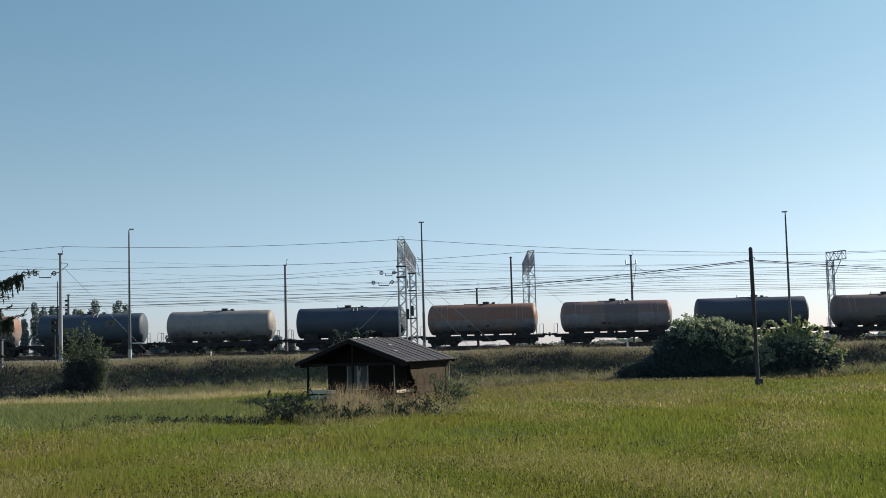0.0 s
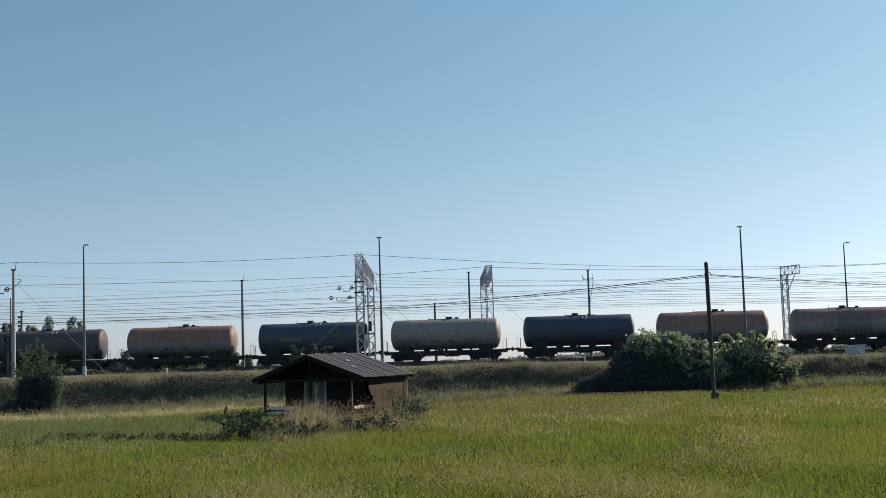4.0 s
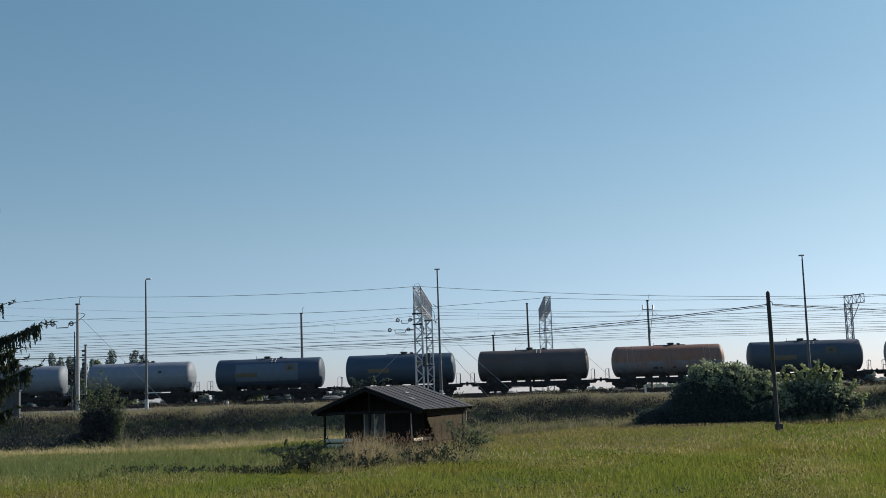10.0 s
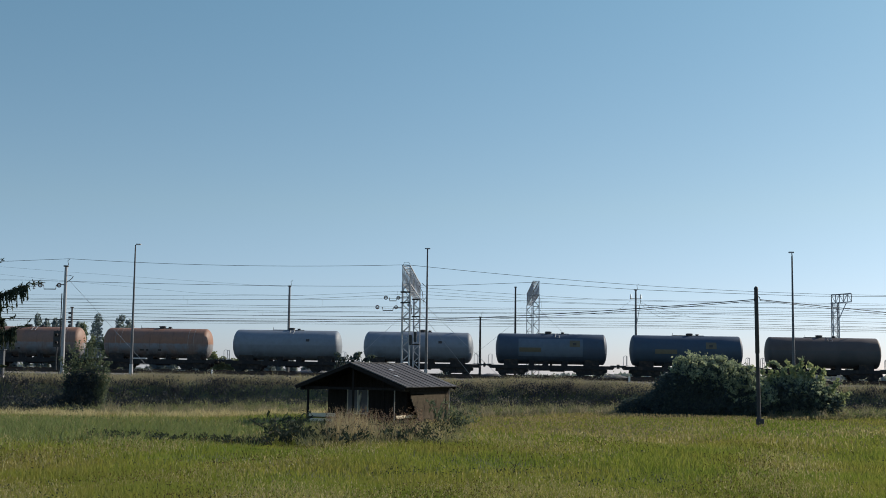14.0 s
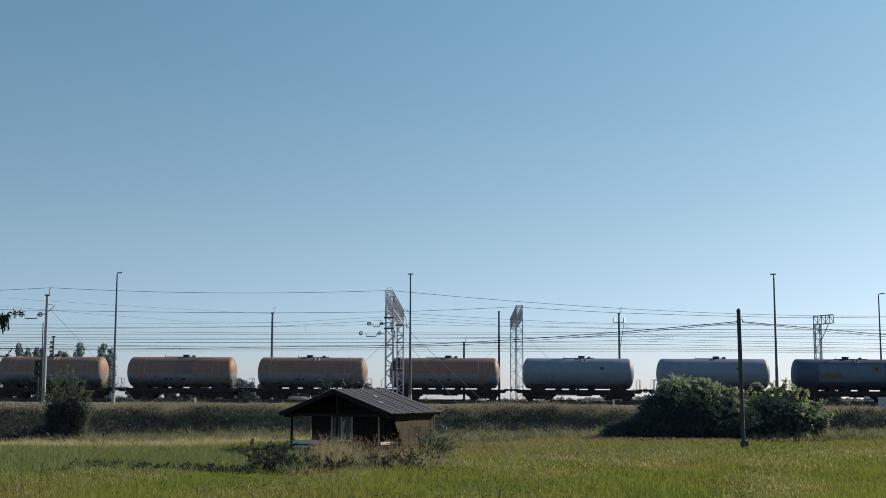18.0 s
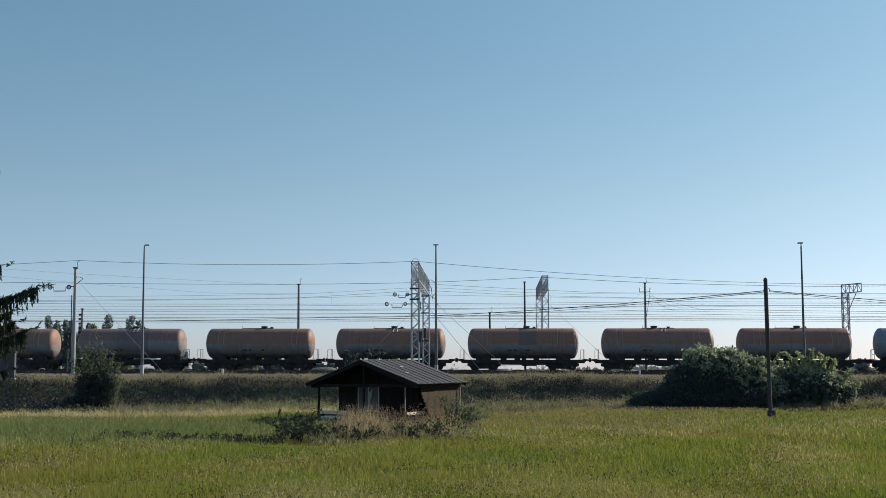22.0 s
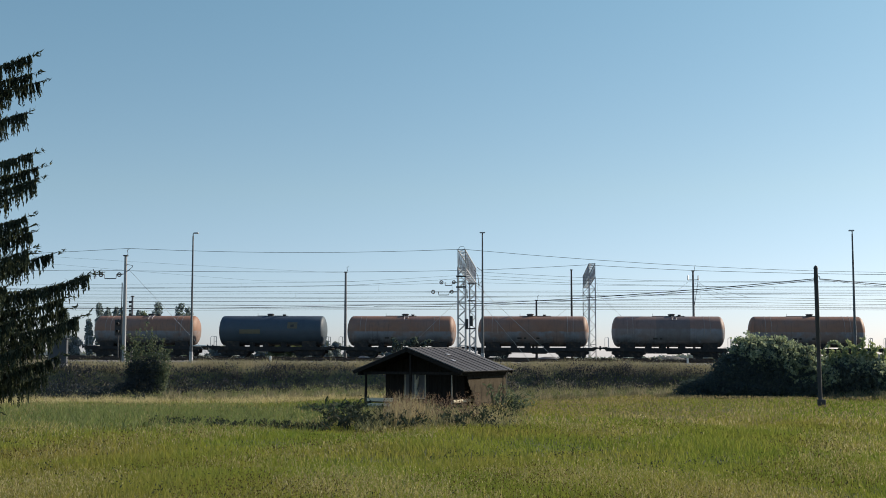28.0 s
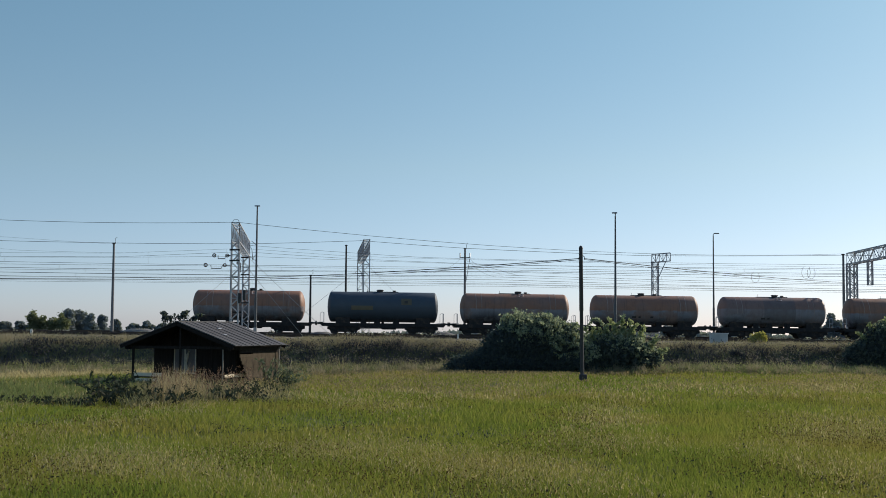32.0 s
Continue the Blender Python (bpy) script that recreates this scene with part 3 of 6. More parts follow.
def frame_meshes():
    """Centre sill, side sill, headstock and cross beam of the underframe."""
    side = Shape().add([(x, y, z) for y in (-0.05, 0.05) for x, z in ((-5.95, 0.74), (-2.6, 0.74), (-2.1, 0.60), (2.1, 0.60), (2.6, 0.74), (5.95, 0.74), (5.95, 1.08), (-5.95, 1.08))],
                       [tuple(range(8)), tuple(range(15, 7, -1))] + [(i, i + 8, (i + 1) % 8 + 8, (i + 1) % 8) for i in range(8)])
    return (Shape().box(-5.95, 5.95, -0.08, 0.08, 0.80, 1.02).mesh("centre_sill", M_FRAME), side.mesh("side_sill", M_FRAME),
            Shape().box(-0.1, 0.1, -1.35, 1.35, 0.84, 1.16, 0.015).mesh("headstock", M_FRAME), Shape().box(-0.08, 0.08, -1.25, 1.25, 0.84, 1.0).mesh("cross_beam", M_FRAME))


def saddle_mesh():
    s = Shape()
    for y in (-1.0, -0.4, 0.4, 1.0):
        top = TANK_Z - math.sqrt(TANK_R ** 2 - y * y) + 0.04
        s.box(-0.7, 0.7, y - 0.06, y + 0.06, 1.0, top)
    s.box(-0.8, 0.8, -1.15, 1.15, 1.01, 1.06)
    return s.mesh("saddle", M_FRAME)


def cradle_mesh():
    top = TANK_Z - math.sqrt(TANK_R ** 2 - 0.9 ** 2) + 0.03
    return Shape().box(-0.28, 0.28, -0.04, 0.04, 1.0, top).box(-0.05, 0.05, -0.12, 0.12, 1.0, top - 0.05).mesh("cradle", M_FRAME)


def buffer_mesh():
    s = Shape().turned([(0, 0.10), (0.22, 0.10), (0.22, 0.07), (0.42, 0.07), (0.42, 0.20), (0.46, 0.22), (0.48, 0.18)], 14)
    return s.mesh("buffer", M_DARKSTEEL, True)


def coupling_mesh():
    s = Shape()
    s.tube([(-0.1, 0, 1.04), (0.3, 0, 1.04), (0.3, 0.06, 1.0), (0.55, 0.06, 0.86), (0.56, -0.06, 0.86), (0.3, -0.06, 1.0)], 0.025)
    return s.mesh("coupling", M_DARKSTEEL)


def walkway_mesh():
    s = Shape()
    z = TANK_R - 0.06
    s.box(-1.5, 1.5, -0.30, -0.26, z + 0.06, z + 0.10)
    s.box(-1.5, 1.5, 0.26, 0.30, z + 0.06, z + 0.10)
    for i in range(13):
        s.box(-1.5 + i * 0.25 - 0.02, -1.5 + i * 0.25 + 0.02, -0.3, 0.3, z + 0.05, z + 0.08)
    for x in (-1.5, 0.3, 1.5):
        s.box(x - 0.03, x + 0.03, -0.32, 0.32, z - 0.05, z + 0.07)
    s.beam((-1.5, -0.28, z), (-1.5, -0.28, z + 0.32), 0.02)
    return s.mesh("walkway", M_DARKSTEEL)


def ladder_mesh():
    """A short ladder hooked over the tank's near shoulder."""
    s, r = Shape(), TANK_R + 0.05
    arc = [radians(a) for a in (88, 78, 68, 58, 48)]
    for x in (-0.19, 0.19):
        s.tube([(x, -r * math.cos(a), r * math.sin(a)) for a in arc], 0.022, 5)
    for a in arc[1:]:
        s.beam((-0.19, -r * math.cos(a), r * math.sin(a)), (0.19, -r * math.cos(a), r * math.sin(a)), 0.016, n=5)
    return s.mesh("ladder", M_GALV)


def manhole_mesh():
    s = Shape().turned([(-0.05, 0.30), (0.14, 0.30), (0.14, 0.36), (0.20, 0.36), (0.24, 0.22)], 20, pose(0, 0, TANK_R, 0, -90, 0))
    return s.mesh("manhole", M_DARKSTEEL, True)


def valve_mesh():
    s = Shape().turned([(-0.05, 0.14), (0.10, 0.14), (0.12, 0.2), (0.17, 0.16)], 14, pose(0, 0, TANK_R, 0, -90, 0))
    return s.mesh("valve", M_DARKSTEEL, True)


def end_railing_mesh():
    s = Shape()
    for y in (-1.2, -0.35):
        s.beam((0, y, 1.1), (0, y, 2.05), 0.028, n=6)
    for z in (1.6, 2.05):
        s.beam((0, -1.2, z), (0, -0.35, z), 0.024, n=6)
    s.beam((-0.35, -1.2, 1.1), (-0.35, -1.2, 2.0), 0.022, n=6)
    s.tube([(-0.35, -1.2, 2.0), (-0.17, -1.2, 2.12), (0, -1.2, 2.05)], 0.022)
    s.box(-0.5, 0.15, -1.3, 1.3, 1.12, 1.16)
    return s.mesh("end_railing", M_GALV)


def brake_gear_mesh():
    s = Shape()
    s.turned([(-0.75, 0.05), (-0.70, 0.19), (0.70, 0.19), (0.75, 0.05)], 14, pose(0.6, -0.3, 0.66))
    s.beam((-2.2, 0.1, 0.55), (2.2, 0.1, 0.6), 0.03)
    s.box(-1.25, -1.0, -1.2, -0.95, 0.6, 0.9)
    s.beam((1.3, -1.2, 1.0), (1.0, -1.2, 0.55), 0.03)
    return s.mesh("brake_gear", M_FRAME)


def outlet_mesh():
    s = Shape()
    s.beam((0, 0, 1.2), (0, 0, 0.75), 0.13, n=10)
    s.beam((0, -1.35, 0.72), (0, 1.35, 0.72), 0.08, n=10)
    s.beam((0, -1.45, 0.72), (0, -1.35, 0.72), 0.13, n=10)
    return s.mesh("outlet_pipe", M_FRAME)


ORANGE, ORANGE_DULL, GREY_LOW = (0.285, 0.152, 0.096), (0.215, 0.14, 0.108), (0.222, 0.23, 0.248)
STYLES = {
    "orange": (tank_paint("tank_orange", ORANGE, GREY_LOW, -0.05, 0.75), "faded orange tank wagon with grey lower half"),
    "orange_panel": (tank_paint("tank_orange_panel", ORANGE, GREY_LOW, -0.05, 0.75, (0.13, 0.12, 0.115), (-0.4, 1.3), (-0.2, 1.5)), "orange tank wagon with a grey repainted panel"),
    "dull": (tank_paint("tank_dull_orange", ORANGE_DULL, (0.15, 0.145, 0.145), 0.1, 0.5), "dull rust-orange and grey tank wagon"),
    "patchy": (tank_paint("tank_patchy", (0.25, 0.155, 0.12), (0.24, 0.24, 0.25), 0.25, 0.6, (0.14, 0.125, 0.12), (-1.2, 2.0), (-0.9, 1.5)), "patchy orange and grey tank wagon"),
    "blue": (tank_paint("tank_blue", (0.050, 0.082, 0.118), (0.046, 0.075, 0.106), 0, 0.15), "dark blue tank wagon with yellow placard"),
    "slate": (tank_paint("tank_slate", (0.064, 0.080, 0.098), (0.056, 0.070, 0.086), 0, 0.15), "dark slate-blue tank wagon"),
    "slate_red": (tank_paint("tank_slate_red", (0.056, 0.075, 0.096), (0.050, 0.066, 0.085), 0, 0.15, (0.10, 0.068, 0.06), (-2.4, -0.6), (-0.8, -0.35)), "dark blue tank wagon with a rust-red streak"),
    "teal": (tank_paint("tank_teal", (0.060, 0.086, 0.108), (0.055, 0.077, 0.097), 0, 0.15), "dark teal-blue tank wagon with yellow markings"),
    "brown": (tank_paint("tank_brown", (0.098, 0.080, 0.070), (0.072, 0.075, 0.076), 0.2, 0.35), "dull brown-grey tank wagon"),
    "bluegrey": (tank_paint("tank_blue_panel", (0.056, 0.085, 0.120), (0.052, 0.078, 0.110), 0, 0.15, (0.15, 0.20, 0.24), (-3.2, 3.0), (-0.75, 0.95)), "blue tank wagon with a pale grey panel"),
    "grey": (tank_paint("tank_light_grey", (0.205, 0.245, 0.28), (0.18, 0.21, 0.24), 0, 0.2), "light grey tank wagon with a small dark mark"),
    "cream": (tank_paint("tank_cream", (0.29, 0.27, 0.24), (0.245, 0.24, 0.235), 0, 0.5, (0.29, 0.28, 0.26), (-0.5, 0.9), (-0.5, 1.5)), "dusty cream-grey tank wagon"),
}
# the wagons from first to last
TRAIN = ["dull", "slate", "patchy", "orange", "slate_red", "cream", "teal", "orange", "brown", "blue", "bluegrey", "grey", "grey",
         "orange", "orange", "orange_panel", "orange", "orange", "patchy", "orange", "orange", "teal", "orange"]
FIRST = -3
wagons, wheelsets = [], []


def build_train():
    shared = dict(band=band_mesh(), wheel=wheelset_mesh(), bogie=bogie_frame_mesh(), saddle=saddle_mesh(), buffer=buffer_mesh(),
                  coupling=coupling_mesh(), walkway=walkway_mesh(), manhole=manhole_mesh(), valve=valve_mesh(), railing=end_railing_mesh(),
                  brake=brake_gear_mesh(), outlet=outlet_mesh(), cradle=cradle_mesh(), ladder=ladder_mesh())
    centre_sill, side_sill, headstock, cross_beam = frame_meshes()
    yellow, stripe = placard(1.75, 2.75, 8, 34, M_YELLOW), placard(-3.1, -1.0, -12, 4, M_YELLOW)
    mark = placard(2.05, 2.4, 14, 24, M_DARKPLATE, "marking")
    plates = [placard(x, x + w, -31, -24, M_DARKPLATE, "marking") for x, w in ((-1.5, 0.42), (-0.85, 0.22), (0.35, 0.3))]
    tanks = {key: tank_mesh(paint, 0.42 if key in ("blue", "bluegrey", "slate", "slate_red", "teal", "brown") else 0.6) for key, (paint, _) in STYLES.items()}
    rng = random.Random(4)
    for i, key in enumerate(TRAIN):
        w = thing("tank_wagon", STYLES[key][1], "tank wagon", GRADE @ pose(-PITCH * (FIRST + i), TRAIN_Y, RAIL_Z), "tank wagons of the train")
        tank = part("tank", tanks[key], None, w, at=pose(0, 0, TANK_Z))
        for x in ((-3.95, -3.4, 3.35, 3.9) if key in ("orange", "orange_panel", "dull", "patchy", "cream") else ()):
            part("band", shared["band"], None, tank, at=pose(x, 0, 0))
        part("walkway", shared["walkway"], None, tank, at=pose(rng.uniform(-0.3, 0.3), 0, 0))
        part("manhole", shared["manhole"], None, tank, at=pose(rng.choice((-0.3, 0.35)), 0, 0))
        if i % 2 == 0:
            part("ladder", shared["ladder"], None, tank, at=pose(0.55, 0, 0))
        part("valve", shared["valve"], None, tank, at=pose(1.1, 0, 0))
        if key in ("blue", "teal", "bluegrey", "grey"):
            if key != "grey":
                part("placard", yellow, None, tank, "faded yellow hazard placard")
            part("marking", mark, None, tank, "dark hazard mark")
            if key != "grey":
                part("placard", stripe, None, tank, "faded yellow stripe")
        if key in ("orange", "dull", "patchy", "orange_panel", "cream"):
            for me in plates[:2 + i % 2]:
                part("marking", me, None, tank, "dark inscription plate")
        for y in (-0.55, 0.55):
            part("centre_sill", centre_sill, None, w, at=pose(0, y, 0))
        for y in (-1.25, 1.25):
            part("side_sill", side_sill, None, w, at=pose(0, y, 0))
        for x in (-5.95, 5.95):
            part("headstock", headstock, None, w, at=pose(x, 0, 0))
        for x in (-1.8, 0.0, 1.8):
            part("cross_beam", cross_beam, None, w, at=pose(x, 0, 0))
        for x in (-3.9, 3.9):
            part("saddle", shared["saddle"], None, w, at=pose(x, 0, 0))
        for x in (-1.9, -0.55, 1.3):
            for y in (-0.9, 0.9):
                part("cradle", shared["cradle"], None, w, at=pose(x, y, 0))
        for x in (-3.8, 3.8):
            b = part("bogie", shared["bogie"], None, w, at=pose(x, 0, 0))
            for dx in (-0.9, 0.9):
                wheelsets.append(part("wheelset", shared["wheel"], None, b, at=pose(dx, 0, WHEEL_R)))
        for end in (0, 180):
            turn = pose(0, 0, 0, 0, 0, end)
            for y in (-0.875, 0.875):
                part("buffer", shared["buffer"], None, w, at=turn @ pose(6.03, y, 1.05))
            part("coupling", shared["coupling"], None, w, at=turn @ pose(6.05, 0, 0))
        part("end_railing", shared["railing"], None, w, at=pose(-5.75, 0, 0))
        if i % 3 != 1:
            part("end_railing", shared["railing"], None, w, at=pose(0, 0, 0, 0, 0, 0) @ pose(5.9, 0, 0))
        part("brake_gear", shared["brake"], None, w)
        part("outlet_pipe", shared["outlet"], None, w)
        wagons.append(w)


build_train()


def train_at(t):
    """How far the train has come along the track after t seconds."""
    return -3.525 + 6.5026 * t + 0.034981 * t ** 2 - 8.411e-05 * t ** 3


# ---- masts, poles and overhead lines ----
def shelf_z(x, y):
    return float(ground_height(x, y))


def insulator(p, q, r=0.09, n=5):
    """A string of insulator discs from p to q."""
    s = Shape()
    p, q = Vector(p), Vector(q)
    s.beam(p, q, 0.025, n=6)
    turn = (q - p).to_track_quat("X", "Z").to_matrix().to_4x4()
    for i in range(n):
        c = p.lerp(q, (i + 0.7) / (n + 0.4))
        s.turned([(-0.035, 0.03), (-0.02, r), (0.02, r * 0.8), (0.035, 0.03)], 10, Matrix.Translation(c) @ turn)
    return s


def lamp_pole(x, y, top, arm=0.35, head=True, label="slim grey steel lamp pole on the railway bank"):
    z = shelf_z(x, y)
    t = thing("lamp_pole", label, "lamp pole", pose(x, y, z), "lamp poles along the railway")
    h = top - z
    s = Shape().tube([(0, 0, -0.3), (0, 0, h * 0.30), (0, 0, h * 0.31), (0, 0, h - 0.25)], [0.125, 0.11, 0.095, 0.055], 10)
    part("pole", s, M_LAMPPOLE, t, smooth=True)
    part("base_sleeve", Shape().tube([(0, 0, -0.2), (0, 0, 0.9)], [0.17, 0.15], 10), M_GALV, t, "pale base sleeve", smooth=True)
    if arm:
        part("bracket", Shape().tube([(0, 0, h - 0.25), (0, 0, h - 0.08), (arm * 0.4, 0, h - 0.02), (arm, 0, h)], 0.04, 6), M_DARKSTEEL, t)
        part("lamp_head", Shape().box(arm - 0.1, arm + 0.3, -0.12, 0.12, h - 0.05, h + 0.05, 0.02), M_GALV, t, "flat grey lamp head")
    else:
        part("lamp_head", Shape().box(-0.22, 0.22, -0.08, 0.08, h - 0.26, h - 0.17, 0.02), M_GALV, t, "small crosswise lamp head")
    return t


first = lamp_pole(-31.1, 96.0, 12.6, 0.15)
part("cross_board", Shape().box(0.16, 1.25, -0.04, 0.04, 3.41 - shelf_z(-31.1, 96.0), 3.49 - shelf_z(-31.1, 96.0), 0.01), M_WHITE, first, "white crosswise board")
part("board_arm", Shape().beam((0.0, 0, 3.45 - shelf_z(-31.1, 96.0)), (0.2, 0, 3.45 - shelf_z(-31.1, 96.0)), 0.025), M_GALV, first)
lamp_pole(-7.45, 96.0, 12.6, 0)
lamp_pole(20.6, 94.0, 12.05, -0.15)
lamp_pole(37.36, 123.5, 12.9, 0.3, label="slim steel lamp pole beyond the track")


def lattice(s, x0, x1, y0, y1, z0, z1, bays, r=0.062, brace=0.034):
    """A four-cornered lattice mast."""
    for x in (x0, x1):
        for y in (y0, y1):
            s.beam((x, y, z0), (x, y, z1), r)
    dz = (z1 - z0) / bays
    for i in range(bays):
        a, b = z0 + i * dz, z0 + (i + 1) * dz
        flip = i % 2
        for y in (y0, y1):
            s.beam((x0 if flip else x1, y, a), (x1 if flip else x0, y, b), brace)
            if i % 3 == 0:
                s.beam((x0, y, a), (x1, y, a), brace)
        for x in (x0, x1):
            s.beam((x, y0 if flip else y1, a), (x, y1 if flip else y0, b), brace)
    return s


def girder(s, p, q, w, h, bays, r=0.05, brace=0.023):
    """A box truss between p and q (middle of its top), w wide and h deep."""
    p, q = Vector(p), Vector(q)
    side = (q - p).cross(Vector((0, 0, 1))).normalized() * w / 2
    down = Vector((0, 0, -h))
    rails = [(p + a + b, q + a + b) for a in (side, -side) for b in (Vector(), down)]
    for a, b in rails:
        s.beam(a, b, r)
    for i in range(bays):
        u, v = i / bays, (i + 1) / bays
        for j, k in ((0, 1), (2, 3), (0, 2), (1, 3)):
            if i % 2:
                j, k = k, j
            s.beam(rails[j][0].lerp(rails[j][1], u), rails[k][0].lerp(rails[k][1], v), brace)
            s.beam(rails[j][0].lerp(rails[j][1], u), rails[k][0].lerp(rails[k][1], u), brace)
    for i in (0, 1):
        e = [rr[i] for rr in rails]
        for j, k in ((0, 1), (2, 3), (0, 2), (1, 3), (0, 3)):
            s.beam(e[j], e[k], brace)
    return s


def ring_insulator(x, y, z, r):
    """A round insulator seen face on, on a short pin."""
    s = Shape()
    pts = [(x + r * math.cos(a * math.pi / 7), y, z + r * math.sin(a * math.pi / 7)) for a in range(15)]
    s.tube(pts, r * 0.32, 6)
    s.beam((x, y - 0.06, z), (x, y + 0.06, z), r * 0.35, n=8)
    s.beam((x - r, y, z), (x + r, y, z), 0.02)
    return s


def steady_arm(x, y, z, reach, label="brown porcelain insulator"):
    """Bracket parts: arm with two insulators, drawn towards -x."""
    arm = Shape().tube([(x, y, z), (x - reach * 0.35, y, z), (x - reach * 0.40, y, z - 0.25), (x - reach * 0.80, y, z - 0.25), (x - reach * 0.82, y, z)], 0.035, 5)
    ins = [ring_insulator(x - reach * 0.26, y, z, 0.115), ring_insulator(x - reach - 0.06, y, z, 0.125)]
    return arm, ins


def portal(name, near, far, top, width, label, depth=1.4, arms=(), bays=13, bold=1.0, fine=1.0):
    """Two lattice legs and a box girder that spans tracks in between."""
    (xa, ya), (xb, yb) = near, far
    t = thing(name, label, "catenary portal", pose(xa, ya, shelf_z(xa, ya)))
    z0 = shelf_z(xa, ya)
    a, b = Vector((0, 0, 0)), Vector((xb - xa, yb - ya, 0))
    for c in (a, b):
        part("leg", lattice(Shape(), c.x - width / 2, c.x + width / 2, c.y - width / 2, c.y + width / 2, -0.2, top - z0 - depth + 0.05, 14, 0.062 * bold, 0.034 * bold), M_GALV, t)
        part("footing", Shape().box(c.x - 0.6, c.x + 0.6, c.y - 0.6, c.y + 0.6, -0.4, 0.15, 0.03), M_CONCRETE, t, "concrete footing")
    part("girder", girder(Shape(), a + Vector((0, -0.3, top - z0)), b + Vector((0, 0.3, top - z0)), width, depth, bays, 0.05 * bold, 0.023 * bold * fine), M_GALV, t)
    for (x, y, z, reach) in arms:
        arm, ins = steady_arm(x, y, z - z0, reach)
        part("bracket", arm, M_DARKSTEEL, t)
        for s in ins:
            part("insulator", s, M_INSUL, t, "brown porcelain insulator")
    return t


d = portal("catenary_portal", (-9.0, 95.0), (-9.95, 116.0), 10.93, 0.58, "grey lattice portal with girder over the tracks",
           arms=((-0.3, 0, 8.4, 1.25), (-0.3, 0, 7.65, 1.9)), bays=16, fine=1.0)
zd = shelf_z(-9.0, 95.0)
for dx, dz in ((0.42, 2.75), (0.78, 3.0)):
    head = part("signal_head", Shape().box(dx - 0.11, dx + 0.11, -0.45, -0.25, dz, dz + 0.8, 0.03), M_DARKSTEEL, d, "black signal head")
for dx, dy, z in ((0, 0, 8.83), (0, 0, 8.0), (-1.0, 21, 9.41), (-1.0, 21, 7.79), (-1.0, 21, 5.14)):
    part("cross_plate", Shape().box(dx - 0.42, dx + 0.36, dy - 0.36, dy - 0.30, z - zd - 0.06, z - zd + 0.06, 0.01), M_DARKSTEEL, d, "dark plate across the leg")
for dy, z in ((14, 9.3), (20.6, 8.9)):
    part("insulator", insulator((-0.55 - 0.045 * dy, dy, z - zd), (-0.5 - 0.045 * dy, dy, z - zd - 0.9), 0.10, 7), M_INSUL, d, "brown porcelain insulator string")
for line in (((-0.5, 21, 11.0 - zd), (0.0, 21, 10.6 - zd), (0.05, 21, 9.9 - zd), (-0.35, 21, 9.3 - zd)), ((-0.6, 21, 9.5 - zd), (-0.1, 21, 9.15 - zd), (0.15, 21, 8.6 - zd)), ((-0.55, 18, 10.6 - zd), (-0.2, 18, 10.0 - zd), (-0.1, 18, 9.0 - zd))):
    part("jumper", Shape().tube(line, 0.028, 5), M_DARKSTEEL, d, "bent dark jumper cable")
part("spike", Shape().tube([(-0.3, 0, 10.93 - zd), (-0.15, 0, 11.2 - zd), (0.15, 0, 11.2 - zd), (0.3, 0, 10.93 - zd)], 0.02), M_DARKSTEEL, d)
portal("catenary_portal", (1.55, 127.0), (1.0, 149.0), 12.06, 0.62, "grey lattice portal beyond the train", bays=16, fine=1.0)
# wide portal at the end of the walk, its far leg behind the train
p = portal("catenary_portal", (50.8, 97.0), (55.7, 132.0), 11.55, 0.85, "large grey lattice portal across all the tracks", 1.2, bays=20, bold=1.7)
for k in (0.35, 0.6, 0.8):
    c = Vector((4.9 * k, 35 * k, 0))
    zt = 11.55 - 1.2 - shelf_z(50.8, 97.0)
    part("drop_post", lattice(Shape(), c.x - 0.25, c.x + 0.25, c.y - 0.15, c.y + 0.15, zt - 2.6, zt + 0.05, 4), M_GALV, p)


def half_portal(x, y, top, reach):
    z = shelf_z(x, y)
    t = thing("catenary_mast", "grey lattice mast with a short girder arm", "catenary mast", pose(x, y, z))
    part("leg", lattice(Shape(), -0.3, 0.3, -0.3, 0.3, -0.2, top - z - 0.75, 13), M_GALV, t)
    part("girder", girder(Shape(), (-0.35, 0, top - z), (reach, -0.6, top - z + 0.15), 0.6, 0.85, 5), M_GALV, t)
    part("brace", Shape().beam((0.3, 0, top - z - 2.6), (reach * 0.75, 0, top - z - 0.8), 0.05), M_GALV, t)
    part("footing", Shape().box(-0.6, 0.6, -0.6, 0.6, -0.4, 0.15, 0.03), M_CONCRETE, t, "concrete footing")


half_portal(32.1, 127.0, 10.85, 1.5)


